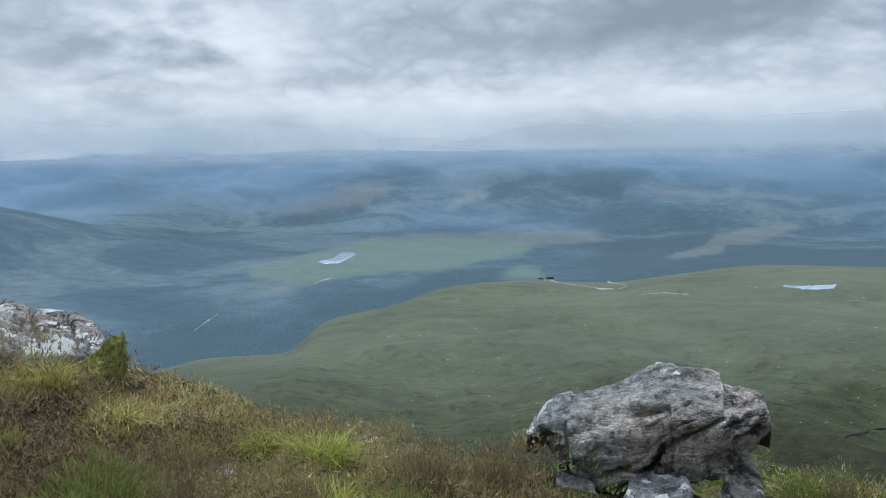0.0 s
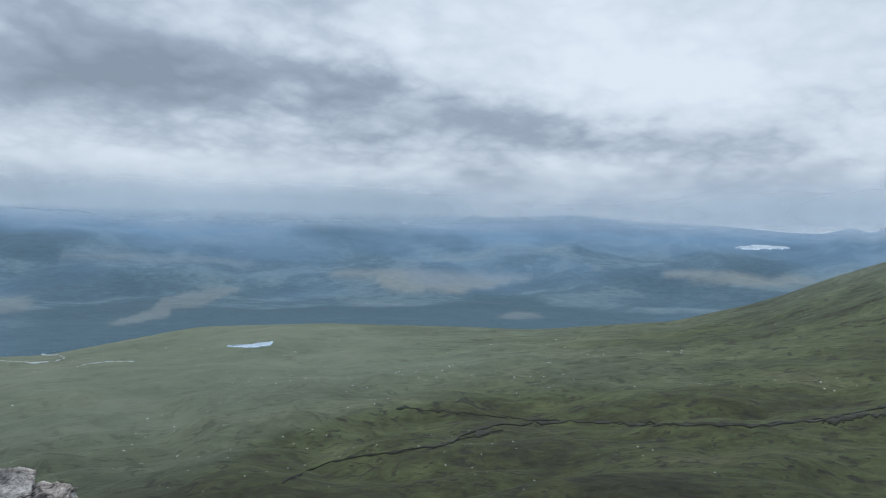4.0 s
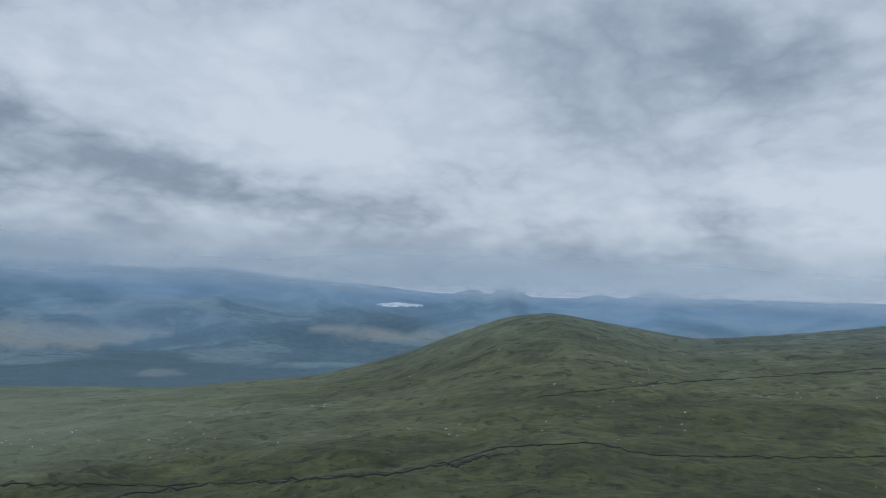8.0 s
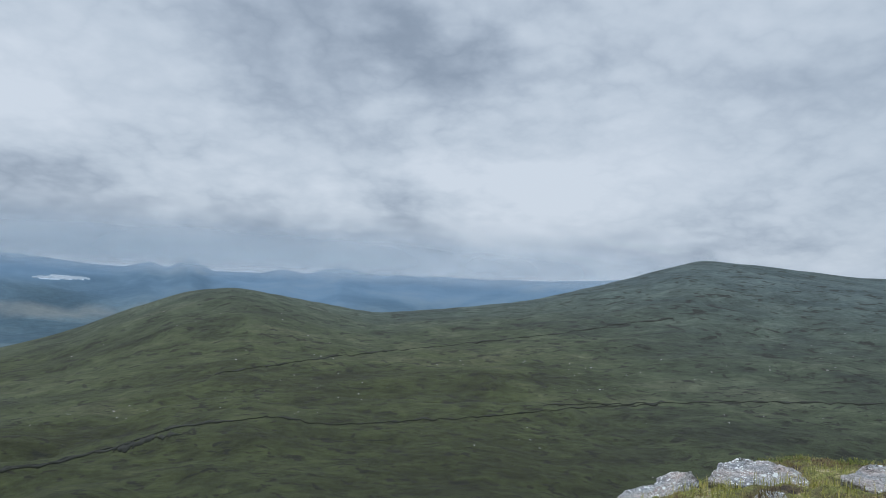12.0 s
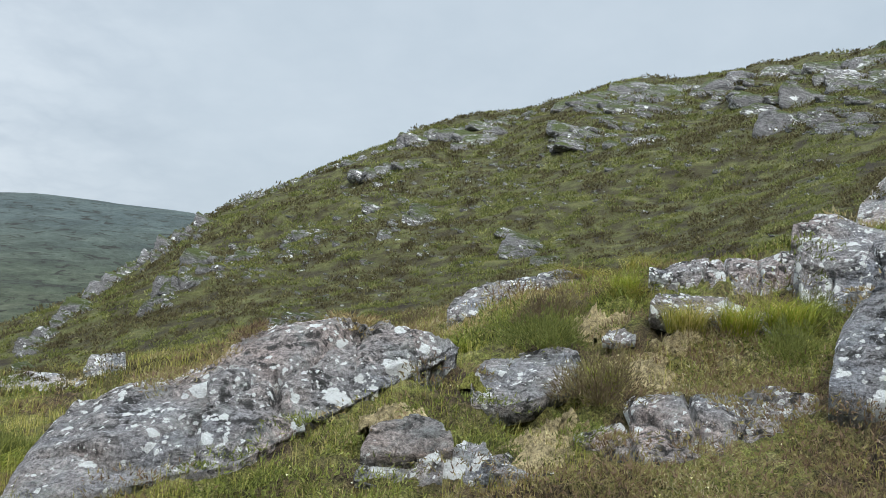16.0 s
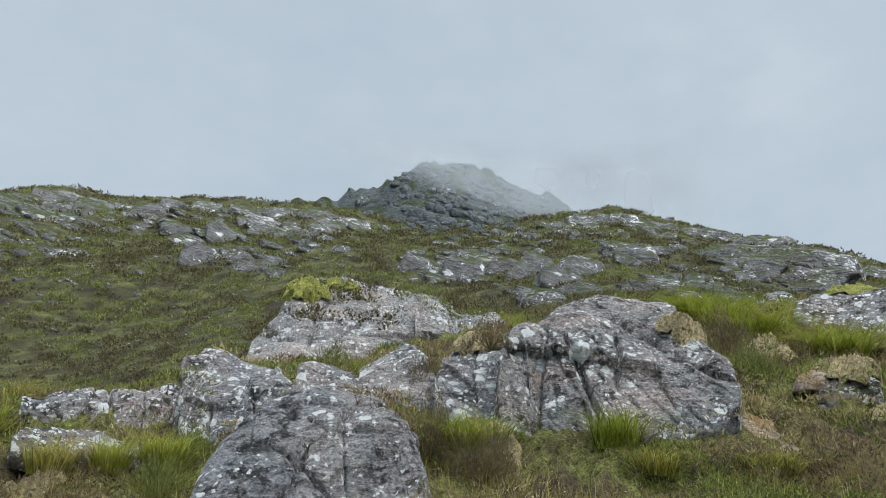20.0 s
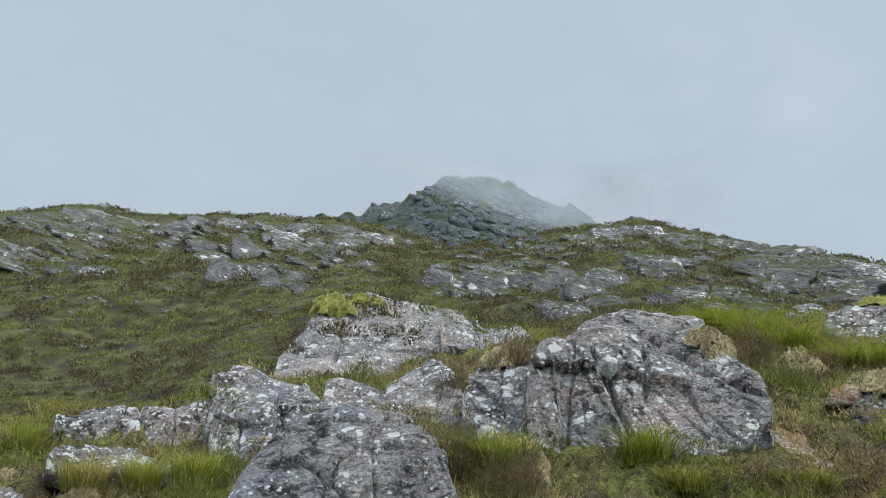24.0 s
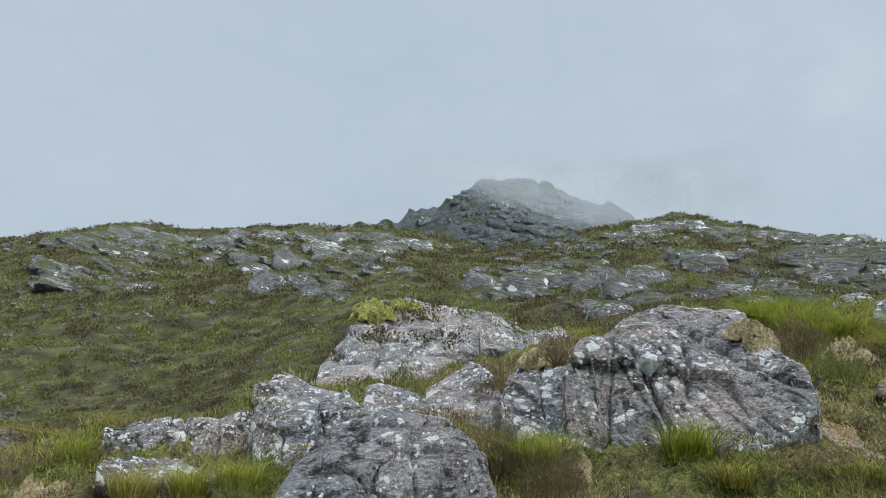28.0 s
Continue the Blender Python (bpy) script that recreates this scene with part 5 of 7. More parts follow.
slab("squared block on the lichened wall", -1.53, -8.17, 0.60, 170.1, 34, WHITE_GNEISS, ((-0.47, -0.19, 0.07), (-0.46, -0.10, 0.16), (-0.35, 0.14, 0.24), (-0.13, 0.25, 0.29), (0.06, 0.25, 0.20), (0.32, 0.14, 0.16), (0.46, -0.19, 0.12)), ((-0.46, -0.25, 0.02), (-0.05, -0.25, 0.00), (0.47, -0.25, 0.05)), 0.25, dip=6, round_=2.6, res=0.8)
slab("low dark rock topped with heather", -0.40, -6.88, -0.23, 178.2, 31, DARK_STONE, ((-0.53, -0.27, 0.17), (-0.49, 0.01, 0.24), (-0.25, 0.33, 0.26), (0.04, 0.35, 0.24), (0.29, 0.28, 0.19), (0.47, -0.01, 0.15), (0.54, -0.27, 0.09)), ((-0.51, -0.35, 0.08), (-0.22, -0.35, 0.02), (0.15, -0.35, 0.00), (0.54, -0.35, 0.04)), 0.25, dip=-8, round_=2)
slab("pale angular stone beside the cleft", -2.32, -7.47, 0.49, 163.0, 65, GNEISS, ((-0.32, -0.19, 0.11), (-0.28, 0.06, 0.25), (-0.20, 0.21, 0.33), (0.01, 0.25, 0.31), (0.22, 0.11, 0.23), (0.31, -0.19, 0.12)), ((-0.31, -0.25, 0.02), (-0.01, -0.25, 0.00), (0.31, -0.25, 0.07)), 0.25, dip=20, round_=2, res=0.8)
slab("pale angular rock in the cleft", -2.93, -7.57, 0.54, 158.8, 37, GNEISS, ((-0.40, -0.34, 0.06), (-0.28, 0.31, 0.28), (-0.07, 0.45, 0.49), (0.13, 0.42, 0.61), (0.28, 0.18, 0.52), (0.37, -0.21, 0.33), (0.39, -0.34, 0.17)), ((-0.39, -0.45, 0.00), (0.02, -0.45, 0.04), (0.39, -0.45, 0.10)), 0.32, dip=30, round_=1.4)
slab("broken grey ledge joining the blocks", -2.48, -6.46, 0.29, 159.0, 63, GNEISS, ((-0.52, -0.27, 0.07), (-0.42, 0.13, 0.21), (-0.15, 0.35, 0.26), (0.08, 0.35, 0.37), (0.32, 0.24, 0.42), (0.48, -0.18, 0.35), (0.51, -0.27, 0.20)), ((-0.50, -0.35, 0.00), (-0.07, -0.35, 0.00), (0.27, -0.35, 0.06), (0.51, -0.35, 0.13)), 0.25, dip=10, round_=1.5, cracks=(((-0.45, 0.12), (0.00, 0.18), (0.46, 0.26)), ((-0.19, 0.21), (0.10, 0.10)),))
slab("great rounded gneiss block with cracks", -1.68, -5.57, -0.50, 163.6, 35, GNEISS, ((-0.70, -0.57, 0.12), (-0.71, -0.09, 0.23), (-0.69, 0.23, 0.40), (-0.63, 0.48, 0.56), (-0.50, 0.67, 0.71), (-0.36, 0.74, 0.82), (-0.03, 0.75, 0.95), (0.22, 0.72, 0.97), (0.45, 0.53, 0.91), (0.59, 0.23, 0.78), (0.66, -0.11, 0.61), (0.69, -0.34, 0.46), (0.71, -0.57, 0.32)), ((-0.66, -0.75, 0.06), (-0.26, -0.75, 0.00), (0.19, -0.75, 0.05), (0.49, -0.75, 0.18), (0.69, -0.75, 0.28)), 0.52, dip=32, round_=1.9, res=1.5, cracks=(((-0.34, 0.50), (-0.12, 0.45), (0.08, 0.28), (0.20, 0.19)), ((0.27, 0.91), (0.14, 0.72), (-0.06, 0.52), (-0.17, 0.23)), ((-0.23, 0.76), (0.14, 0.66), (0.59, 0.68)),))
slab("tall steep gneiss block with white crusts", -4.06, -5.45, 0.11, 141.8, 39, GNEISS, ((-0.89, -0.57, 0.63), (-0.87, -0.22, 0.86), (-0.79, 0.21, 1.01), (-0.65, 0.51, 1.09), (-0.57, 0.62, 1.26), (-0.42, 0.71, 1.40), (-0.20, 0.75, 1.43), (-0.07, 0.75, 1.39), (0.06, 0.75, 1.32), (0.30, 0.73, 1.27), (0.49, 0.64, 1.11), (0.67, 0.38, 0.96), (0.80, -0.19, 0.76), (0.82, -0.57, 0.51)), ((-0.84, -0.75, 0.13), (-0.64, -0.75, 0.01), (-0.36, -0.75, 0.00), (0.02, -0.75, 0.07), (0.39, -0.75, 0.15), (0.60, -0.75, 0.20), (0.79, -0.75, 0.34)), 0.52, dip=-62, round_=1.7, res=1.6, cracks=(((-0.03, 0.96), (0.03, 0.74), (0.01, 0.54)), ((-0.41, 0.90), (-0.25, 0.51), (-0.05, 0.09)), ((-0.59, 0.94), (-0.59, 0.53), (-0.54, 0.10)), ((0.18, 1.06), (0.48, 0.76), (0.81, 0.56)),))
slab("lichen-white shoulder of the gneiss block", -3.23, -6.17, 0.31, 151.8, 59, WHITE_GNEISS, ((-0.38, -0.46, 0.29), (-0.35, 0.12, 0.50), (-0.20, 0.57, 0.71), (0.00, 0.60, 0.80), (0.23, 0.38, 0.85), (0.32, -0.25, 0.68), (0.34, -0.46, 0.43)), ((-0.36, -0.60, 0.09), (-0.13, -0.60, 0.02), (0.12, -0.60, 0.00), (0.35, -0.60, 0.08)), 0.42, dip=-50, round_=1.6, cracks=(((-0.04, 0.66), (-0.10, 0.40), (-0.03, 0.13)),))
slab("flat cracked rock behind the steep block", -5.05, -6.38, 1.40, 140.3, 77, PALE_GNEISS, ((-0.34, -0.23, 0.10), (-0.28, 0.09, 0.26), (-0.08, 0.30, 0.32), (0.24, 0.15, 0.25), (0.33, -0.23, 0.09)), ((-0.34, -0.30, 0.02), (-0.03, -0.30, 0.00), (0.33, -0.30, 0.03)), 0.25, dip=6, round_=1.8, res=0.8)
slab("tilted pale slab capped with yellow moss", -3.84, -11.65, 0.95, 161.9, 38, PALE_GNEISS, ((-1.43, -0.66, 0.25), (-1.42, -0.42, 0.49), (-1.32, 0.16, 0.83), (-1.20, 0.53, 1.18), (-1.12, 0.74, 1.54), (-0.95, 0.93, 1.75), (-0.21, 1.10, 1.88), (0.18, 1.10, 1.82), (0.66, 1.02, 1.79), (1.04, 0.81, 1.71), (1.35, 0.50, 1.54), (1.55, 0.22, 1.43)), ((-1.39, -0.90, 0.15), (-0.85, -1.30, 0.00), (-0.34, -1.30, 0.08), (0.17, -0.80, 0.42), (0.74, -0.40, 0.68), (1.56, 0.10, 1.01)), 1.20, dip=20, round_=1.1, res=1.4, cracks=(((-1.08, 1.12), (-0.55, 0.99), (0.14, 0.89)), ((-0.27, 1.55), (-0.55, 0.99), (-0.62, 0.47)), ((0.52, 1.50), (0.13, 1.06), (-0.17, 0.60)), ((-1.27, 0.67), (-0.68, 0.64), (-0.17, 0.60)),))
slab("low pale end of the tilted slab", -5.39, -11.02, 1.77, 153.7, 67, PALE_GNEISS, ((-0.70, -0.53, 0.37), (-0.62, 0.10, 0.72), (-0.27, 0.68, 0.73), (-0.05, 0.70, 0.59), (0.30, 0.64, 0.66), (0.59, -0.04, 0.44), (0.66, -0.53, 0.25)), ((-0.66, -0.70, 0.00), (-0.12, -0.70, 0.00), (0.66, -0.70, 0.14)), 0.49, dip=15, round_=1.2)
slab("tan slab lying in heather", -4.62, -4.52, 0.20, 132.0, 40, TAN_ROCK, ((-0.32, -0.27, 0.19), (-0.27, 0.05, 0.25), (-0.10, 0.34, 0.31), (0.02, 0.35, 0.32), (0.11, 0.34, 0.24), (0.21, 0.23, 0.13), (0.31, -0.27, 0.05)), ((-0.31, -0.35, 0.16), (-0.17, -0.35, 0.09), (-0.03, -0.35, 0.01), (0.14, -0.35, 0.00), (0.30, -0.35, 0.02)), 0.25, dip=-28, round_=1.1)
slab("dark hollowed rock under turf", -5.51, -4.54, 0.55, 127.1, 41, DARK_STONE, ((-0.23, -0.19, 0.10), (-0.17, 0.09, 0.23), (-0.07, 0.24, 0.31), (0.13, 0.22, 0.34), (0.22, -0.04, 0.25), (0.23, -0.19, 0.12)), ((-0.23, -0.25, 0.00), (-0.00, -0.25, 0.02), (0.22, -0.25, 0.04)), 0.25, dip=-15, round_=2.2, under=0.15)
slab("rusty stone over a dark hollow", -5.39, -4.77, 0.70, 129.2, 61, TAN_ROCK, ((-0.13, -0.15, 0.02), (-0.09, 0.10, 0.14), (0.01, 0.20, 0.21), (0.12, 0.03, 0.17), (0.13, -0.15, 0.08)), ((-0.13, -0.20, 0.00), (-0.00, -0.20, 0.01), (0.13, -0.20, 0.02)), 0.25, dip=10, round_=2.5, res=0.6, under=0.1)
slab("flat grey stone roofing the hollow", -5.77, -4.77, 0.77, 127.2, 68, DARK_STONE, ((-0.21, -0.23, 0.05), (-0.17, 0.05, 0.17), (-0.00, 0.30, 0.23), (0.16, 0.14, 0.13), (0.20, -0.23, 0.03)), ((-0.21, -0.30, 0.02), (-0.01, -0.30, 0.00), (0.20, -0.30, 0.00)), 0.25, dip=-10, round_=2, res=0.7)
slab("grey rock rising from the grass", -8.29, -6.42, 1.59, 126.0, 42, GNEISS, ((-0.66, -0.46, 0.36), (-0.57, 0.05, 0.59), (-0.30, 0.54, 0.74), (0.08, 0.60, 0.78), (0.43, 0.45, 0.75), (0.65, -0.46, 0.45)), ((-0.65, -0.60, 0.28), (-0.40, -0.60, 0.07), (0.03, -0.60, 0.00), (0.61, -0.60, 0.05)), 0.42, dip=10, round_=1.7)
slab("small white rock in grass", -8.67, -7.86, 2.32, 130.8, 43, PALE_GNEISS, ((-0.29, -0.15, 0.08), (-0.18, 0.13, 0.24), (0.07, 0.20, 0.27), (0.29, -0.15, 0.06)), ((-0.29, -0.20, 0.02), (-0.01, -0.20, 0.00), (0.28, -0.20, 0.00)), 0.25, dip=5, round_=1.6, res=0.6)
slab("dark lichened outcrop above heather", -1.27, 2.97, -0.58, 28.5, 12, GNEISS, ((-0.17, -0.15, 0.23), (-0.10, 0.16, 0.16), (-0.05, 0.20, 0.15), (0.00, 0.20, 0.12), (0.11, 0.18, 0.10), (0.17, 0.07, 0.08), (0.20, -0.08, 0.05), (0.20, -0.15, 0.01)), ((-0.18, -0.20, 0.07), (-0.04, -0.20, 0.03), (0.08, -0.20, 0.02), (0.20, -0.20, 0.00)), 0.25, dip=-20, round_=2.2, cracks=(((0.00, 0.15), (0.02, 0.01)), ((0.11, 0.13), (0.12, -0.02)),))
slab("small grey stone under the outcrop", -1.08, 2.47, -0.60, 30.4, 13, DARK_STONE, ((-0.04, -0.06, 0.02), (-0.01, 0.07, 0.01), (0.03, 0.06, -0.00), (0.04, -0.06, 0.01)), ((-0.04, -0.08, 0.01), (0.01, -0.08, 0.00), (0.04, -0.08, 0.00)), 0.25, dip=0, round_=1.6, res=0.5)
slab("pale stone lying under the boulder's edge", 0.58, 2.27, -0.80, -16.1, 5, PALE_GNEISS, ((-0.08, -0.05, 0.02), (-0.07, 0.00, 0.03), (-0.01, 0.06, 0.03), (0.05, 0.04, 0.04), (0.08, -0.02, 0.05), (0.08, -0.05, 0.03)), ((-0.08, -0.06, 0.00), (0.00, -0.06, 0.00), (0.08, -0.06, 0.02)), 0.25, dip=5, round_=2.4, res=0.6)
slab("small grey stone propped under the boulder", 0.41, 2.42, -0.82, -10.3, 6, PALE_GNEISS, ((-0.05, -0.04, 0.03), (-0.02, 0.05, 0.02), (0.01, 0.05, 0.02), (0.05, -0.04, 0.01)), ((-0.05, -0.05, 0.02), (0.00, -0.05, 0.00), (0.05, -0.05, 0.00)), 0.25, dip=10, round_=1.6, res=0.5)
slab("small dark stone at the boulder's foot", 0.79, 2.28, -0.80, -22.1, 7, DARK_STONE, ((-0.05, -0.05, 0.02), (-0.04, 0.02, 0.04), (-0.00, 0.06, 0.04), (0.04, -0.01, 0.03), (0.05, -0.05, 0.02)), ((-0.05, -0.06, 0.00), (0.00, -0.06, 0.00), (0.05, -0.06, 0.02)), 0.25, dip=0, round_=1.6, res=0.5)
slab("flat white stone in heather", -0.49, 2.49, -0.79, 15.5, 90, PALE_GNEISS, ((-0.06, -0.05, 0.02), (-0.04, 0.03, 0.01), (0.03, 0.05, -0.00), (0.06, -0.05, 0.00)), ((-0.06, -0.06, 0.01), (-0.00, -0.06, 0.00), (0.06, -0.06, 0.00)), 0.25, dip=5, round_=1.6, res=0.5)
slab("flat grey stone in heather", -0.30, 2.51, -0.81, 10.4, 91, PALE_GNEISS, ((-0.04, -0.05, 0.01), (-0.01, 0.06, -0.01), (0.02, 0.05, -0.01), (0.04, -0.05, 0.00)), ((-0.04, -0.06, 0.01), (-0.00, -0.06, 0.00), (0.04, -0.06, 0.00)), 0.25, dip=5, round_=1.6, res=0.5)
slab("flat white stone half sunk in heather", -0.16, 2.57, -0.82, 6.3, 92, PALE_GNEISS, ((-0.07, -0.05, 0.02), (-0.05, 0.04, 0.01), (0.03, 0.05, -0.01), (0.07, -0.05, 0.01)), ((-0.07, -0.06, 0.01), (-0.00, -0.06, 0.00), (0.07, -0.06, 0.01)), 0.25, dip=5, round_=1.6, res=0.5)
slab("flat grey stone behind heather", -0.53, 2.63, -0.80, 15.6, 93, PALE_GNEISS, ((-0.06, -0.05, 0.02), (-0.03, 0.05, -0.00), (0.04, 0.04, -0.01), (0.06, -0.05, 0.00)), ((-0.06, -0.06, 0.01), (0.00, -0.06, 0.00), (0.06, -0.06, 0.00)), 0.25, dip=5, round_=1.6, res=0.5)
slab("flat pale stone lying in heather", 0.95, 2.31, -0.93, -26.2, 94, PALE_GNEISS, ((-0.05, -0.05, 0.01), (-0.03, 0.04, -0.01), (0.02, 0.05, -0.00), (0.04, -0.05, 0.02)), ((-0.05, -0.06, 0.00), (-0.00, -0.06, 0.00), (0.04, -0.06, 0.02)), 0.25, dip=5, round_=1.6, res=0.5)

# ---------------------------------------------------------------- crags and cover of the hillside
def meet(az, el, lo=14.0, hi=420.0, steps=260):
    """Where, going out along the bearing az, the ground first stands at the angle el: x, y, z, distance (nan: nowhere)."""
    az, el = np.atleast_1d(np.asarray(az, float)), np.atleast_1d(np.asarray(el, float))
    rr = np.exp(np.linspace(np.log(lo), np.log(hi), steps))
    A, R = np.meshgrid(np.radians(az), rr, indexing="ij")
    z = ground_z(R * np.sin(A), R * np.cos(A))
    ok = np.degrees(np.arctan2(z, R)) >= el[:, None]
    i = np.argmax(ok, 1)
    r = np.where(ok.any(1), rr[i], np.nan)
    a = np.radians(az)
    x, y = r * np.sin(a), r * np.cos(a)
    return x, y, np.where(np.isnan(r), np.nan, z[np.arange(len(i)), i]), r


CRAG_MESHES = {}


def crag_mesh(kind, mat):
    key = (kind, mat.name)
    if key not in CRAG_MESHES:
        p, faces = unit_rock(200 + kind, 4, 11.0 if kind % 2 else 16.0)
        p[:, 1] += 0.45 * p[:, 2]
        CRAG_MESHES[key] = sheet("crag", p.tolist(), faces.tolist(), [mat])
    return CRAG_MESHES[key]


CRAG_LABELS = ("grey lichened crag breaking out of the hillside turf", "low ribbed gneiss outcrop in heather slope", "pale rounded rock on the green hillside", "broken grey ledge with turf on top")


def crag_band(az0, el0, az1, el1, spread, count, size, mat, group, flat=0.55, seed=0):
    """Crags strewn along a line seen from the near ground; size: their breadth in degrees."""
    rng = np.random.RandomState(seed + 900)
    t = (np.arange(count) + rng.rand(count)) / count
    az = az0 + (az1 - az0) * t + rng.normal(size=count) * spread * 0.5
    el = el0 + (el1 - el0) * t + rng.normal(size=count) * spread
    if mat is CRAG:
        el = np.minimum(el, hill_crest(az) - 0.25 - 0.3 * size * flat)
    x, y, z, r = meet(az, el)
    for i in range(count):
        if np.isnan(r[i]):
            continue
        w = math.radians(size) * r[i] * rng.uniform(0.7, 1.9)
        kind = rng.randint(0, 8)
        ob = new("crag", crag_mesh(kind, mat))
        h = w * flat * rng.uniform(0.6, 1.3)
        ob.matrix_world = pose(x[i], y[i], z[i] - 0.52 * h, rng.uniform(-8, 8), rng.uniform(2, 18), -az[i] + rng.uniform(-18, 18)) @ Matrix.Diagonal((w, w * 0.8, h, 1))
        tagged(ob, CRAG_LABELS[kind % 4], "crag", group)


LOOSE = {}


def ledge_band(az0, el0, az1, el1, spread, count, size, mat, flat=0.5, seed=0):
    """Smaller ledges and stones strewn along a line, too many to count."""
    rng = np.random.RandomState(seed + 1900)
    t = (np.arange(count) + rng.rand(count)) / count
    az = az0 + (az1 - az0) * t + rng.normal(size=count) * spread * 0.5
    el = el0 + (el1 - el0) * t + rng.normal(size=count) * spread
    if mat is CRAG:
        el = np.minimum(el, hill_crest(az) - 0.25 - 0.3 * size * flat)
    x, y, z, r = meet(az, el)
    for i in range(count):
        if np.isnan(r[i]):
            continue
        w = math.radians(size) * r[i] * rng.uniform(0.5, 1.9)
        h = w * flat * rng.uniform(0.6, 1.3)
        p, faces = LEDGES[rng.randint(0, 6)]
        m = pose(x[i], y[i], z[i] - 0.4 * h, rng.uniform(-8, 8), rng.uniform(0, 20), -az[i] + rng.uniform(-20, 20)) @ Matrix.Diagonal((w, w * 0.8, h, 1))
        M = np.array(m)
        LOOSE.setdefault(mat.name, []).append((p @ M[:3, :3].T + M[:3, 3], faces))


LEDGES = [unit_rock(240 + q, 2, 14.0) for q in range(6)]
for q_ in LEDGES:
    q_[0][:, 1] += 0.4 * q_[0][:, 2]


def finish_ledges(mat, name, label):
    vs, ts, off = [], [], 0
    for v, t in LOOSE.get(mat.name, []):
        vs.append(v)
        ts.append(t + off)
        off += len(v)
    me = mesh_fast(name, np.concatenate(vs), np.concatenate(ts), [mat])
    tagged(new(name, me), label, "rocks", kind="stuff")


# bands of crags: from bearing and height to bearing and height, spread, count, breadth
crag_band(135.9, -7.4, 139.8, -2.9, 0.26, 8, 1.45, CRAG, "crags of the hillside", 1.0, 1)
crag_band(143.1, -3.7, 146.9, 0.2, 0.30, 9, 1.45, CRAG, "crags of the hillside", 1.0, 2)
crag_band(140.4, -2.0, 146.2, 2.4, 0.34, 12, 1.11, CRAG, "crags of the hillside", 0.9, 3)
crag_band(146.9, 0.2, 150.1, 1.6, 0.34, 6, 1.11, CRAG, "crags of the hillside", 0.55, 4)
crag_band(145.9, 3.4, 160.6, 11.0, 0.21, 10, 0.85, CRAG, "crags of the hillside", 0.55, 5)
crag_band(150.9, -4.9, 156.2, -3.0, 0.34, 6, 1.11, CRAG, "crags of the hillside", 0.55, 6)
crag_band(160.3, 10.9, 168.3, 13.2, 0.21, 10, 1.36, CRAG, "crags of the hillside", 0.55, 7)
crag_band(163.3, 9.8, 167.3, 11.0, 0.43, 7, 1.79, CRAG, "crags of the hillside", 0.55, 8)
crag_band(171.4, 14.5, 180.2, 15.7, 0.26, 14, 1.79, CRAG, "crags of the hillside", 0.55, 9)
crag_band(171.3, 11.1, 174.0, 10.6, 0.34, 4, 2.13, CRAG, "crags of the hillside", 0.55, 10)
crag_band(158.5, 6.9, 161.3, 8.4, 0.34, 5, 1.02, CRAG, "crags of the hillside", 0.55, 11)
crag_band(159.3, 2.9, 159.3, 2.9, 0.04, 1, 1.70, CRAG, "crags of the hillside", 1.1, 12)
crag_band(161.0, 5.0, 162.9, 4.7, 0.26, 3, 1.70, CRAG, "crags of the hillside", 0.55, 13)
crag_band(168.3, 3.5, 171.6, 2.5, 0.34, 5, 1.96, CRAG, "crags of the hillside", 0.55, 14)
crag_band(151.3, -4.1, 155.9, -2.8, 0.34, 5, 1.02, CRAG, "crags of the hillside", 0.55, 15)
ledge_band(148.5, 4.0, 178.7, 11.8, 2.55, 30, 0.51, CRAG, 0.5, 16)
crag_band(171.3, 11.1, 177.9, 14.3, 0.60, 9, 2.13, CRAG, "crags of the hillside", 0.55, 17)
crag_band(156.9, 7.0, 160.4, 8.4, 0.34, 5, 1.70, CRAG, "crags of the hillside", 0.55, 18)
crag_band(176.4, 11.1, 178.6, 11.2, 0.17, 2, 1.87, CRAG, "crags of the hillside", 0.8, 19)
crag_band(185.8, 12.4, 192.2, 12.4, 0.43, 5, 1.96, CRAG, "crags of the hillside", 0.9, 20)
crag_band(182.3, 13.8, 194.1, 14.9, 0.68, 18, 2.04, CRAG, "crags of the hillside", 0.55, 21)
crag_band(181.2, 15.6, 193.1, 17.5, 0.34, 14, 1.53, CRAG, "crags of the hillside", 0.55, 22)
crag_band(189.9, 15.6, 198.1, 16.4, 0.60, 14, 1.96, CRAG, "crags of the hillside", 0.55, 23)
crag_band(168.9, 2.8, 171.4, 2.7, 0.26, 3, 1.87, CRAG, "crags of the hillside", 0.55, 24)
crag_band(152.4, 1.8, 153.4, 1.6, 0.34, 3, 1.28, CRAG, "crags of the hillside", 0.55, 25)
crag_band(157.9, 4.4, 162.8, 4.2, 0.43, 4, 1.28, CRAG, "crags of the hillside", 0.55, 26)
crag_band(201.9, 13.4, 207.2, 13.0, 0.60, 9, 2.13, CRAG, "crags of the right ridge", 0.8, 27)
crag_band(207.5, 13.8, 215.7, 13.4, 0.77, 14, 2.30, CRAG, "crags of the right ridge", 0.9, 28)
crag_band(211.1, 11.7, 213.2, 11.8, 0.17, 2, 2.13, CRAG, "crags of the right ridge", 0.8, 29)
crag_band(207.8, 16.2, 217.4, 17.7, 0.43, 16, 1.45, CRAG, "crags of the right ridge", 0.55, 30)
crag_band(216.1, 18.2, 224.4, 17.5, 0.34, 16, 1.62, CRAG, "crags of the right ridge", 0.55, 31)
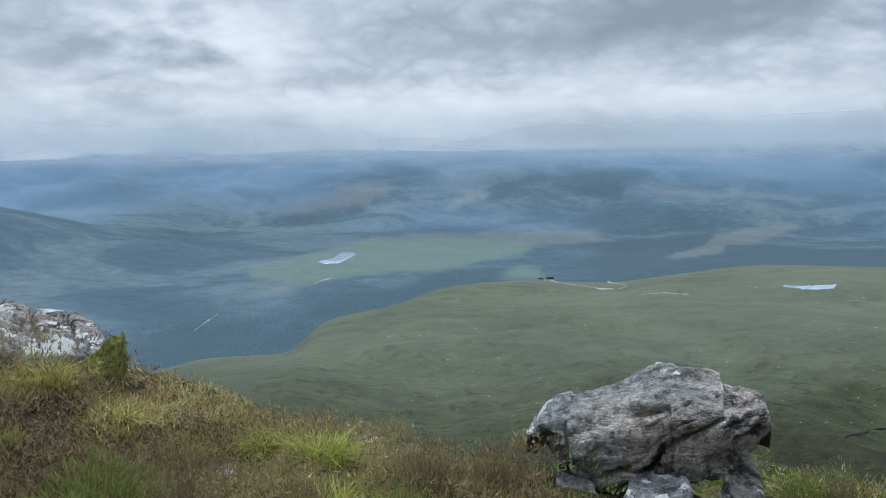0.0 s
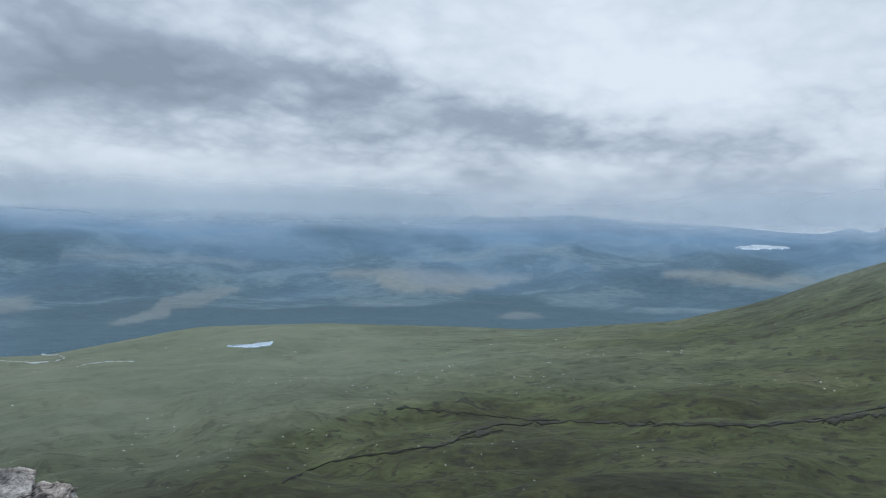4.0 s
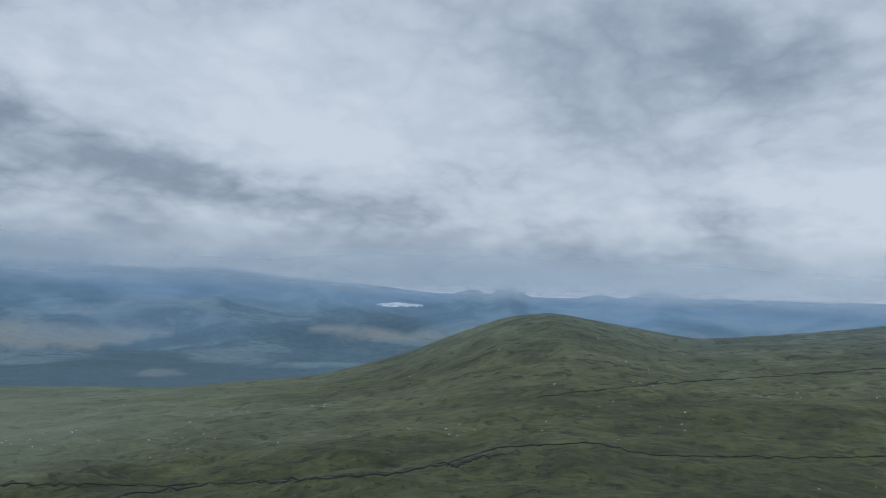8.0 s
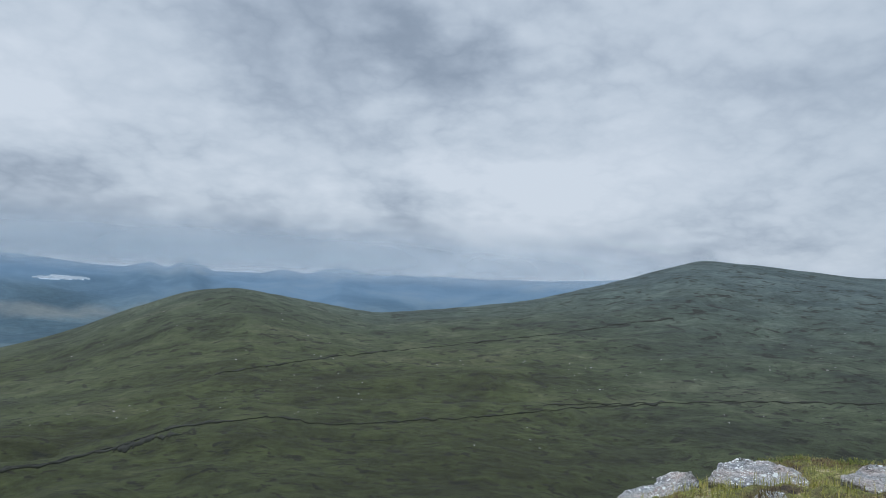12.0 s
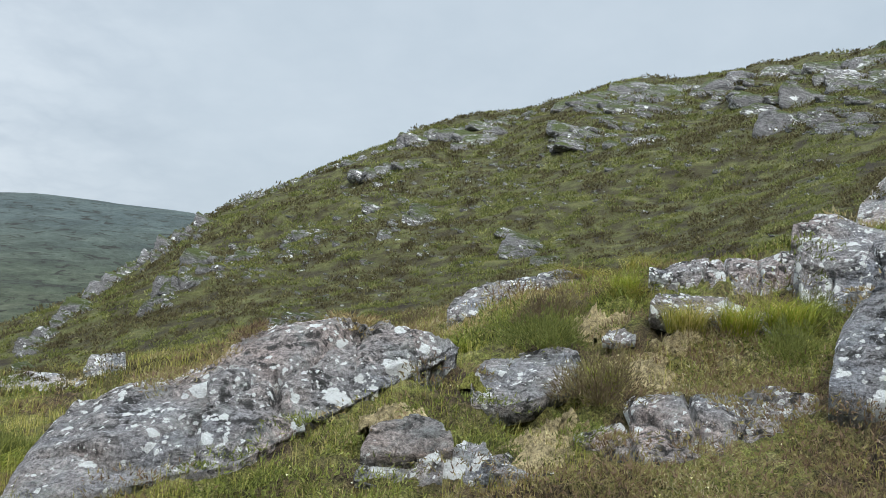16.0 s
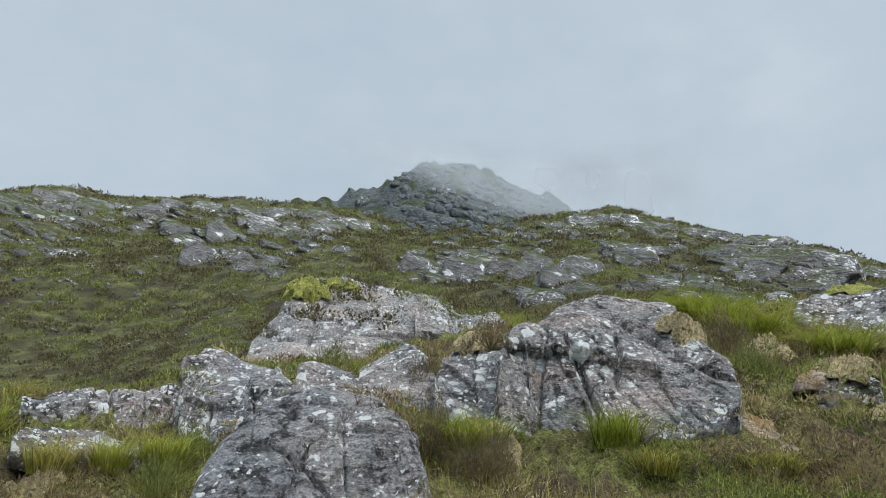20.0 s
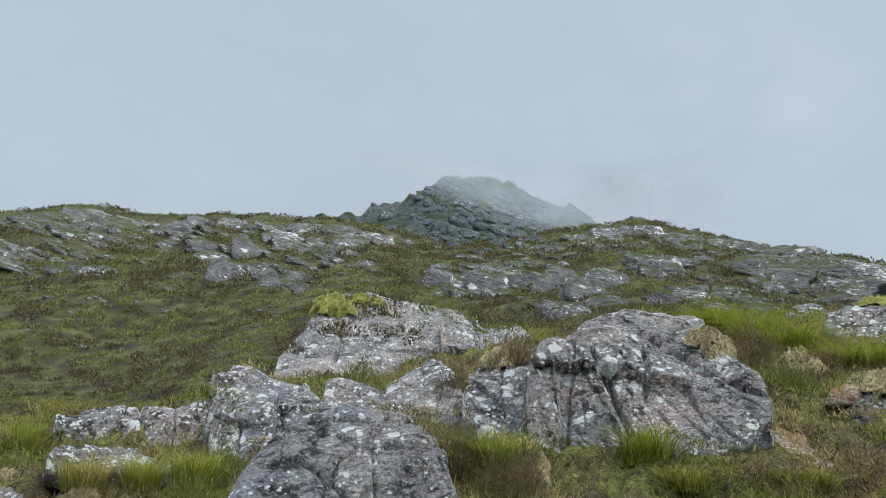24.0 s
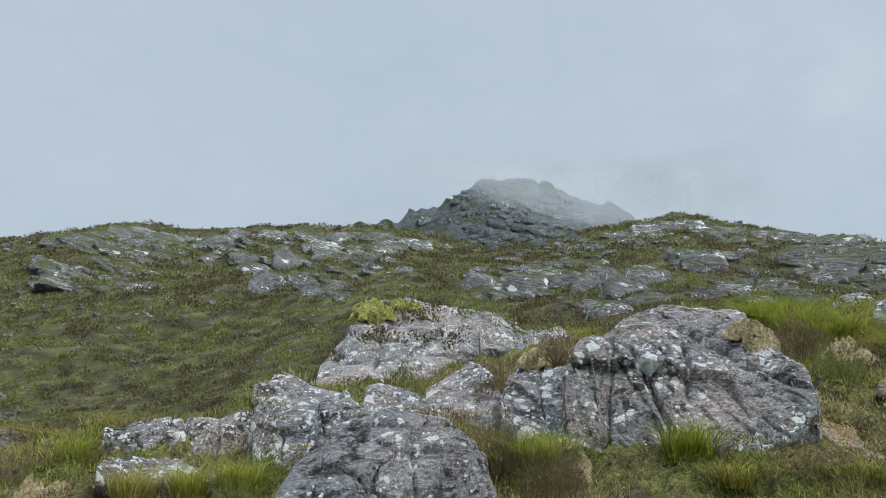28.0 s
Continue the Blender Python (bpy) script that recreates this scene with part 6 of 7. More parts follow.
crag_band(217.4, 15.9, 220.7, 15.3, 0.60, 8, 2.13, CRAG, "crags of the right ridge", 0.55, 32)
crag_band(224.0, 17.1, 231.5, 15.6, 0.43, 16, 1.87, CRAG, "crags of the right ridge", 0.55, 33)
crag_band(224.7, 15.1, 232.8, 13.7, 0.68, 16, 2.38, CRAG, "crags of the right ridge", 0.55, 34)
crag_band(218.3, 13.0, 226.2, 12.8, 0.43, 8, 1.87, CRAG, "crags of the right ridge", 0.55, 35)
crag_band(231.5, 15.4, 235.5, 13.9, 0.43, 8, 1.96, CRAG, "crags of the right ridge", 0.55, 36)
crag_band(226.2, 13.4, 229.2, 13.4, 0.34, 5, 1.96, CRAG, "crags of the right ridge", 0.55, 37)
ledge_band(196.1, 18.6, 199.4, 20.4, 0.17, 8, 0.60, DARK_CRAG, 0.6, 38)
ledge_band(199.0, 20.3, 206.2, 21.3, 0.17, 12, 0.64, DARK_CRAG, 0.5, 39)
ledge_band(197.9, 17.9, 209.4, 19.4, 0.68, 30, 0.68, DARK_CRAG, 0.8, 40)
ledge_band(201.6, 17.0, 208.7, 17.3, 0.43, 24, 0.77, DARK_CRAG, 0.8, 41)
ledge_band(206.7, 19.9, 215.2, 18.0, 0.26, 14, 0.60, DARK_CRAG, 0.5, 42)
ledge_band(200.0, 19.6, 210.8, 18.7, 0.68, 60, 0.55, DARK_CRAG, 0.8, 43)
ledge_band(201.6, 16.8, 209.5, 17.1, 0.60, 40, 0.68, DARK_CRAG, 0.8, 44)
ledge_band(201.8, 13.8, 215.7, 13.8, 0.94, 70, 1.11, CRAG, 0.5, 45)
ledge_band(207.8, 16.2, 224.4, 17.1, 0.60, 70, 0.85, CRAG, 0.5, 46)
ledge_band(217.4, 15.5, 232.8, 14.0, 0.94, 80, 1.02, CRAG, 0.5, 47)
ledge_band(224.0, 16.7, 235.5, 14.3, 0.51, 50, 0.85, CRAG, 0.5, 48)
ledge_band(216.1, 17.9, 224.4, 17.4, 0.26, 30, 0.68, CRAG, 0.5, 49)
ledge_band(189.4, 16.7, 200.5, 19.0, 0.43, 40, 0.77, CRAG, 0.5, 50)
ledge_band(173.4, 13.3, 187.8, 16.2, 0.60, 50, 0.85, CRAG, 0.5, 51)
ledge_band(187.6, 12.3, 197.4, 14.7, 0.77, 40, 0.94, CRAG, 0.5, 52)
ledge_band(218.3, 13.0, 229.9, 12.8, 0.51, 30, 1.02, CRAG, 0.5, 53)
ledge_band(173.7, 11.5, 184.0, 14.6, 0.94, 30, 0.85, CRAG, 0.5, 54)
ledge_band(171.3, 11.1, 179.5, 14.9, 0.85, 40, 0.94, CRAG, 0.5, 55)
ledge_band(160.2, 9.9, 171.0, 13.9, 0.43, 60, 0.68, CRAG, 0.5, 56)
ledge_band(173.1, 10.0, 192.2, 12.8, 1.28, 60, 0.55, CRAG, 0.5, 57)
ledge_band(156.1, 5.0, 169.0, 9.5, 1.28, 60, 0.51, CRAG, 0.5, 58)
ledge_band(177.8, 5.4, 190.3, 9.4, 1.28, 40, 0.34, CRAG, 0.5, 59)
ledge_band(151.4, 1.7, 163.2, 4.3, 0.68, 30, 0.60, CRAG, 0.5, 60)
ledge_band(155.1, -1.3, 177.4, 10.5, 2.55, 170, 0.38, CRAG, 0.5, 61)
ledge_band(152.0, -3.0, 169.4, 5.4, 2.13, 70, 0.38, CRAG, 0.5, 62)
ledge_band(186.4, 4.9, 191.8, 12.4, 1.28, 10, 0.51, CRAG, 0.5, 63)
ledge_band(135.9, -7.4, 139.8, -2.9, 0.38, 34, 0.60, CRAG, 0.8, 64)
ledge_band(143.1, -3.7, 150.1, 1.6, 0.43, 44, 0.60, CRAG, 0.8, 65)
ledge_band(140.4, -2.0, 146.2, 2.4, 0.38, 40, 0.51, CRAG, 0.8, 66)
ledge_band(145.9, 3.4, 160.6, 11.0, 0.26, 50, 0.43, CRAG, 0.8, 67)
ledge_band(148.7, -1.8, 156.1, 2.8, 1.28, 50, 0.43, CRAG, 0.8, 68)
finish_ledges(CRAG, "rock_ledges", "grey ledges and stones breaking through hillside turf")
finish_ledges(DARK_CRAG, "summit_rocks", "dark broken rocks of the misty summit")

# ---------------------------------------------------------------- low cloud on the hills
def cloud_bank(name, label, az0, az1, radii, low, high, mat, fade, spare, hem=None):
    """Curved veils of low cloud, one behind another, thinning out at both ends."""
    cols, rows = 120, 48 if hem else 14
    vs, fs, thick = [], [], []
    for q, rad in enumerate(radii):
        az = np.linspace(az0 - spare, az1 + spare, cols)
        A, K = np.meshgrid(az, np.linspace(0, 1, rows))
        R = rad * (1 + 0.008 * fbm(A / 6 + 9 * q, K * 3, 0, 95, 3))
        v = np.stack([R * np.sin(np.radians(A)), R * np.cos(np.radians(A)), low + (high - low) * K], -1).reshape(-1, 3)
        i, j = np.meshgrid(np.arange(rows - 1), np.arange(cols - 1), indexing="ij")
        o = q * rows * cols
        fs.append(np.stack([i * cols + j, i * cols + j + 1, (i + 1) * cols + j + 1, (i + 1) * cols + j], -1).reshape(-1, 4) + o)
        vs.append(v)
        seen = np.degrees(np.arctan2(low + (high - low) * K, rad))
        hang = smooth(0, 1, (seen - np.interp(A, *hem)) / 2.2) * (1 - smooth(21.5, 24.0, seen)) if hem else 1.0
        ends = hang * smooth(0, fade, A - az0) * smooth(0, fade, az1 - A) * np.clip(0.9 + 0.4 * fbm(A / 9 + 5 * q, K * 2, 0, 96, 3), 0, 1.3)
        thick.append(ends.ravel())
    me = sheet(name, np.concatenate(vs).tolist(), np.concatenate(fs).tolist(), [mat])
    me.attributes.new("thick", "FLOAT", "POINT").data.foreach_set("value", np.concatenate(thick).astype(np.float32))
    tagged(new(name, me), label, "cloud", kind="stuff")


cloud_bank("summit_cloud", "thin grey cloud drifting over the rocky summit", 192, 226, (150.0, 160.0, 170.0), 40.0, 110.0, SUMMIT_MIST, 6.0, 45, ((190, 199, 204, 208, 212, 218, 226), (21.8, 20.4, 19.2, 17.8, 16.8, 16.2, 16.2)))
cloud_bank("far_cloud", "low cloud hiding the tops of the blue hills", -60, 112, (2450.0, 2600.0, 2750.0), -30.0, 1600.0, FAR_MIST, 20.0, 62)

# ---------------------------------------------------------------- the valley and the moor
def drape(az, el, lift, lo):
    x, y, z, r = meet(az, el, lo, 4700.0, 420)
    bad = np.isnan(r)
    if bad.any():
        az, el = np.asarray(az)[bad], np.asarray(el)[bad]
        rr = np.full(bad.sum(), np.nanmax(r) if (~bad).any() else 3000.0)
        x[bad], y[bad] = rr * np.sin(np.radians(az)), rr * np.cos(np.radians(az))
        z[bad] = ground_z(x[bad], y[bad])
        r[bad] = rr
    return np.stack([x, y, z + lift], 1)


def strip(name, label, category, az, low, high, rows, mat, lift, lo):
    cols = len(az)
    k = np.linspace(0, 1, rows)[:, None]
    el = low[None, :] + (high - low)[None, :] * k
    A = np.repeat(az[None, :], rows, 0)
    v = drape(A.ravel(), el.ravel(), lift, lo)
    # the lower edge is turned down into the ground
    v = np.concatenate([v[:cols] - np.array([0, 0, lift + 0.4]), v])
    rows = rows + 1
    i, j = np.meshgrid(np.arange(rows - 1), np.arange(cols - 1), indexing="ij")
    faces = np.stack([i * cols + j, i * cols + j + 1, (i + 1) * cols + j + 1, (i + 1) * cols + j], -1).reshape(-1, 4)
    ob = new(name, sheet(name, v.tolist(), faces.tolist(), [mat]))
    return tagged(ob, label, category, kind="structure")


def patch(name, label, category, top, low, mat, lift):
    """A patch of ground between two outlines of bearing and height."""
    a0, a1 = top[0][0], top[-1][0]
    az = np.linspace(a0, a1, 70)
    ta, te = zip(*top)
    la, le = zip(*low)
    hi, lw = np.interp(az, ta, te), np.interp(az, la, le)
    ragged = (hi - lw).max() * 0.12
    water = mat is water_m
    hi = hi + (0.3 if water else 1.0) * ragged * fbm(az * 0.8, az * 0 + 3.1, 0, 61, 3)
    lw = np.minimum(lw + (0.2 if water else 1.0) * ragged * fbm(az * 0.8, az * 0 + 9.1, 0, 62, 3), hi - 0.005)
    return strip(name, label, category, az, lw, hi, 8, mat, lift, 450.0)


def ribbon(name, label, category, line, breadth, mat, lo):
    """A track, burn or gully along a line of bearing and height."""
    pa, pe = [np.array(q) for q in zip(*line)]
    d = np.concatenate([[0], np.cumsum(np.hypot(np.diff(pa), np.diff(pe)))])
    s = np.linspace(0, d[-1], 90)
    az, el = np.interp(s, d, pa), np.interp(s, d, pe)
    wob = fbm(s * 1.3, s * 0 + breadth * 7, 0, 63, 4)
    el = el + 0.12 * wob * min(1.0, breadth * 4)
    half = breadth / 2 * (np.clip(0.75 + 0.8 * fbm(s * 2.1, s * 0 + 5, 0, 64, 3), 0.2, 2.0) if mat is TRACK else np.clip(0.3 + 1.3 * fbm(s * 1.7, s * 0 + 5 + line[0][0], 0, 64, 4), 0.015, 1.5))
    half = half * 0.6
    half[0] = half[-1] = breadth * 0.08
    return strip(name, label, category, az, el - half, el + half, 3, mat, 0.6, lo)


def far_woods():
    """Conifers of the plantations: cones thick on the dark ground, thinner in the open."""
    rng = np.random.RandomState(7)
    count = 40000
    az = rng.uniform(-32, 78, count)
    r = rim_distance(az) + 25 + np.abs(rng.normal(size=count)) ** 1.0 * 300
    x, y = r * np.sin(np.radians(az)), r * np.cos(np.radians(az))
    thick = fbm(x / 300, y / 300, 0, 71, 4)
    keep = (r < rim_distance(az) + 420) & (thick < 0.1) & (r > 600) & (az < 62)
    edge = (r < rim_distance(az) + 140) & (az < 62) & (r > 600)
    keep |= edge
    x, y, r = x[keep], y[keep], r[keep]
    z = ground_z(x, y) - 0.5
    h = rng.uniform(1.8, 3.6, len(x))
    w = h * rng.uniform(0.2, 0.32, len(x))
    sides = 5
    ang = np.linspace(0, 2 * np.pi, sides, endpoint=False)
    base = np.stack([x[:, None] + w[:, None] * np.cos(ang), y[:, None] + w[:, None] * np.sin(ang), np.repeat(z[:, None], sides, 1)], -1)
    tip = np.stack([x, y, z + h], -1)[:, None, :]
    v = np.concatenate([base, tip], 1).reshape(-1, 3)
    o = np.arange(len(x))[:, None] * (sides + 1)
    tris = np.concatenate([np.stack([o[:, 0] + k, o[:, 0] + (k + 1) % sides, o[:, 0] + sides], -1) for k in range(sides)])
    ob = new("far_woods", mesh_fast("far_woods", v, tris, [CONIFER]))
    tagged(ob, "blue-green conifer plantations spread over the hazy valley", "woods", kind="stuff")


def moor_stones():
    """Pale stones strewn over the moor."""
    rng = np.random.RandomState(11)
    count = 1500
    az = rng.uniform(-5, 132, count)
    r = np.exp(rng.uniform(np.log(170), np.log(1300), count))
    x, y = r * np.sin(np.radians(az)), r * np.cos(np.radians(az))
    keep = fbm(x / 120, y / 120, 0, 73, 3) > 0.05
    x, y, r = x[keep], y[keep], r[keep]
    z = ground_z(x, y)
    s = rng.uniform(0.25, 0.8, len(x)) * np.clip(r / 350, 0.7, 2.4)
    p, faces = unit_rock(77, 1)
    k = len(p)
    turn = rng.uniform(0, 6.28, len(x))
    c, sn = np.cos(turn)[:, None], np.sin(turn)[:, None]
    P = np.repeat(p[None], len(x), 0) * s[:, None, None] * np.array([1.6, 1.0, 0.8])
    X = P[..., 0] * c - P[..., 1] * sn + x[:, None]
    Y = P[..., 0] * sn + P[..., 1] * c + y[:, None]
    Z = P[..., 2] + z[:, None] - 0.25 * s[:, None]
    tris = (np.asarray(faces)[None] + np.arange(len(x))[:, None, None] * k).reshape(-1, 3)
    ob = new("moor_stones", mesh_fast("moor_stones", np.stack([X, Y, Z], -1).reshape(-1, 3), tris, [DARK_STONE]))
    tagged(ob, "pale stones strewn over the green moor", "stones", kind="stuff")


def far_house(az, el, breadth, label):
    x, y, z, r = meet([az], [el], 450.0, 4700.0, 700)
    ob = tagged(new("farm_house"), label, "house", "far farm buildings")
    ob.matrix_world = pose(x[0], y[0], z[0], 0, 0, -az + 12)
    b, d, h = breadth, breadth * 0.5, breadth * 0.3
    walls = [(-b / 2, -d / 2, -2), (b / 2, -d / 2, -2), (b / 2, d / 2, -2), (-b / 2, d / 2, -2), (-b / 2, -d / 2, h), (b / 2, -d / 2, h), (b / 2, d / 2, h), (-b / 2, d / 2, h), (-b / 2, 0, h * 1.8), (b / 2, 0, h * 1.8)]
    w = new("wall", sheet("wall", walls, [(0, 1, 5, 4), (1, 2, 6, 9, 5), (2, 3, 7, 6), (3, 0, 4, 8, 7)], [SLATE], smooth_faces=False))
    w.parent = ob
    e = 0.4
    roof = [(-b / 2 - e, -d / 2 - e, h - 0.2), (b / 2 + e, -d / 2 - e, h - 0.2), (b / 2 + e, 0, h * 1.8 + 0.25), (-b / 2 - e, 0, h * 1.8 + 0.25), (b / 2 + e, d / 2 + e, h - 0.2), (-b / 2 - e, d / 2 + e, h - 0.2)]
    r_ = new("roof", sheet("roof", roof, [(0, 1, 2, 3), (3, 2, 4, 5)], [PEAT], smooth_faces=False))
    r_.parent = ob
    tagged(r_, "dark slate roof")


far_woods()
moor_stones()
far_house(8.2, -8.15, 14.0, "white farmhouse with a dark roof beside the woods")
far_house(7.5, -8.1, 9.0, "small white farm building by the moor track")

# water, open ground, tracks and peat: outlines as bearing and height over the level
patch("water", "pale loch in the wooded valley", "water", ((-9.23, -6.49), (-8.10, -6.31), (-7.45, -5.82), (-6.40, -5.93)), ((-9.23, -6.53), (-8.73, -6.71), (-7.69, -6.70), (-6.41, -6.06)), water_m, 0.8)
patch("water", "narrow pond on the green moor", "water", ((24.41, -7.98), (25.96, -7.94), (27.67, -7.77)), ((24.41, -8.06), (25.97, -8.21), (27.51, -8.04), (27.68, -7.84)), water_m, 0.8)
patch("water", "far pale lake below blue hills", "water", ((61.09, -0.22), (62.51, -0.04), (64.59, -0.17)), ((61.09, -0.34), (62.71, -0.36), (64.59, -0.29)), water_m, 0.8)
ribbon("track", "straight gravel track in the woods", "track", ((-18.20, -11.07), (-17.40, -10.61), (-16.59, -10.01)), 0.128, TRACK, 700.0)
ribbon("track", "winding gravel track over the moor", "track", ((7.55, -8.08), (9.31, -8.31), (11.81, -8.68), (13.24, -8.69), (13.85, -8.47), (13.44, -8.28), (12.42, -8.17)), 0.094, TRACK, 120.0)
ribbon("track", "pale track below the loch", "track", ((-9.60, -8.11), (-8.34, -7.82), (-8.04, -7.41)), 0.106, TRACK, 700.0)
ribbon("track", "faint track on the moor", "track", ((14.87, -8.98), (16.66, -8.84), (18.23, -8.94)), 0.064, TRACK, 120.0)
ribbon("gully", "dark winding peat gully on the moor", "gully", ((28.53, -17.75), (30.31, -16.81), (33.15, -16.29), (37.29, -15.71), (40.66, -15.15), (44.03, -13.73), (49.12, -13.29), (55.36, -13.01), (61.34, -12.60), (66.23, -11.71), (68.73, -10.90), (70.45, -10.28), (74.08, -9.82)), 0.255, PEAT, 120.0)
ribbon("gully", "black peat hollow on the moor", "gully", ((40.23, -15.15), (42.35, -14.67), (44.89, -13.92)), 0.595, PEAT, 120.0)
ribbon("gully", "black peat hag beside the gully", "gully", ((66.83, -11.77), (69.24, -11.01), (71.29, -10.65)), 0.638, PEAT, 120.0)
ribbon("gully", "thin dark burn across the moor", "gully", ((70.02, -10.28), (77.50, -9.52), (81.69, -10.03), (92.54, -9.06), (97.42, -8.23), (106.26, -7.03)), 0.149, PEAT, 120.0)
ribbon("gully", "long dark burn under the hill", "gully", ((73.17, -6.56), (81.52, -5.10), (89.68, -3.92), (97.35, -2.74), (106.26, -0.99)), 0.128, PEAT, 120.0)
ribbon("gully", "dark line of peat below the plateau", "gully", ((97.24, -7.83), (103.35, -7.33), (111.73, -6.45), (124.14, -5.42), (134.35, -4.17)), 0.170, PEAT, 120.0)
ribbon("gully", "shallow peat cut low on the moor", "gully", ((36.83, -12.65), (45.73, -13.21), (54.95, -13.14), (63.10, -12.37), (68.06, -11.27)), 0.170, PEAT, 120.0)

# ---------------------------------------------------------------- heather, grass and moss on the near ground
def clear_of_rocks(x, y, over=0.03):
    return rock_top(x, y) < ground_z(x, y) + over


def surface_z(x, y):
    """The ground, or the rock that lies over it."""
    return np.maximum(ground_z(x, y), rock_top(x, y))


def ground_points(rng, count, az0, az1, r0, r1, power=1.0):
    """Points on the near ground, thicker close by."""
    az = rng.uniform(az0, az1, count)
    r = np.exp(rng.uniform(np.log(r0), np.log(r1), count)) if power == 0 else (rng.uniform(r0 ** power, r1 ** power, count)) ** (1 / power)
    x, y = r * np.sin(np.radians(az)), r * np.cos(np.radians(az))
    return x, y, r


def leaves(rng, x, y, z, size, up, wide):
    """A narrow upright triangle at each point, leaning at random; size: length, wide: breadth, up: how upright."""
    n_ = len(x)
    d = rng.normal(size=(n_, 3))
    d[:, 2] = np.abs(d[:, 2]) + up
    d /= np.linalg.norm(d, axis=1)[:, None]
    s = np.cross(d, rng.normal(size=(n_, 3)))
    s /= np.linalg.norm(s, axis=1)[:, None] + 1e-9
    p = np.stack([x, y, z], 1)
    size, wide = np.broadcast_to(size, n_)[:, None], np.broadcast_to(wide, n_)[:, None]
    v = np.stack([p - s * wide, p + s * wide, p + d * size], 1).reshape(-1, 3)
    return v, np.arange(n_ * 3).reshape(-1, 3)


def blades(rng, x, y, z, length, bend, wide):
    """Curved grass blades of three triangles."""
    n_ = len(x)
    a = rng.uniform(0, 2 * np.pi, n_)
    out = np.stack([np.cos(a), np.sin(a), np.zeros(n_)], 1)
    side = np.stack([-np.sin(a), np.cos(a), np.zeros(n_)], 1) * np.broadcast_to(wide, n_)[:, None]
    p = np.stack([x, y, z], 1)
    L = np.broadcast_to(length, n_)[:, None]
    k = (bend * rng.uniform(0.3, 1.6, n_))[:, None]
    upv = np.array([0, 0, 1.0])
    m = p + L * (0.55 * upv + 0.18 * k * out)
    t = p + L * ((1 - 0.35 * k) * upv + 0.75 * k * out)
    v = np.stack([p - side, p + side, m - side * 0.7, m + side * 0.7, t], 1).reshape(-1, 3)
    o = np.arange(n_)[:, None] * 5
    tris = np.stack([o + [0, 1, 3], o + [0, 3, 2], o + [2, 3, 4]], 1).reshape(-1, 3)
    return v, tris


def join(parts):
    vs, ts, off = [], [], 0
    for v, t in parts:
        vs.append(v)
        ts.append(t + off)
        off += len(v)
    return np.concatenate(vs), np.concatenate(ts)


SECTORS = ((-38, 36, 0.9, 4.6, 1.0), (88, 150, 3.0, 25.0, 0.8), (145, 245, 3.0, 17.0, 1.2))


def bushes(rng, x, y, r, leaf, spread, tall, count, slim=0.13):
    """Low rounded bushes: leaves set over a dome at each place."""
    n_ = len(x)
    a = rng.uniform(0, 2 * np.pi, (n_, count))
    q = np.sqrt(rng.rand(n_, count))
    rough = 1 + 0.35 * np.sin(3 * a + rng.uniform(0, 6, (n_, 1))) * rng.rand(n_, 1)
    px, py = q * np.cos(a) * rough, q * np.sin(a) * rough
    pz = np.sqrt(np.clip(1 - q * q, 0, 1)) * rng.uniform(0.35, 1.1, (n_, count))
    S, T = spread[:, None], tall[:, None]
    X, Y = (x[:, None] + px * S).ravel(), (y[:, None] + py * S).ravel()
    level = np.repeat(surface_z(x, y) + 0.05 + 0.2 * spread, count)
    Z = np.minimum(surface_z(X, Y), level) + (pz * T).ravel() - 0.01
    d = np.stack([px.ravel() * 0.8, py.ravel() * 0.8, pz.ravel() + 0.35], 1) + rng.normal(size=(len(X), 3)) * 0.55
    d /= np.linalg.norm(d, axis=1)[:, None]
    s = np.cross(d, rng.normal(size=(len(X), 3)))
    s /= np.linalg.norm(s, axis=1)[:, None] + 1e-9
    L = np.repeat(leaf, count)[:, None] * rng.uniform(0.5, 1.5, (len(X), 1))
    P = np.stack([X, Y, Z], 1)
    v = np.stack([P - s * L * slim, P + s * L * slim, P + d * L], 1).reshape(-1, 3)
    return v, np.arange(len(v)).reshape(-1, 3)


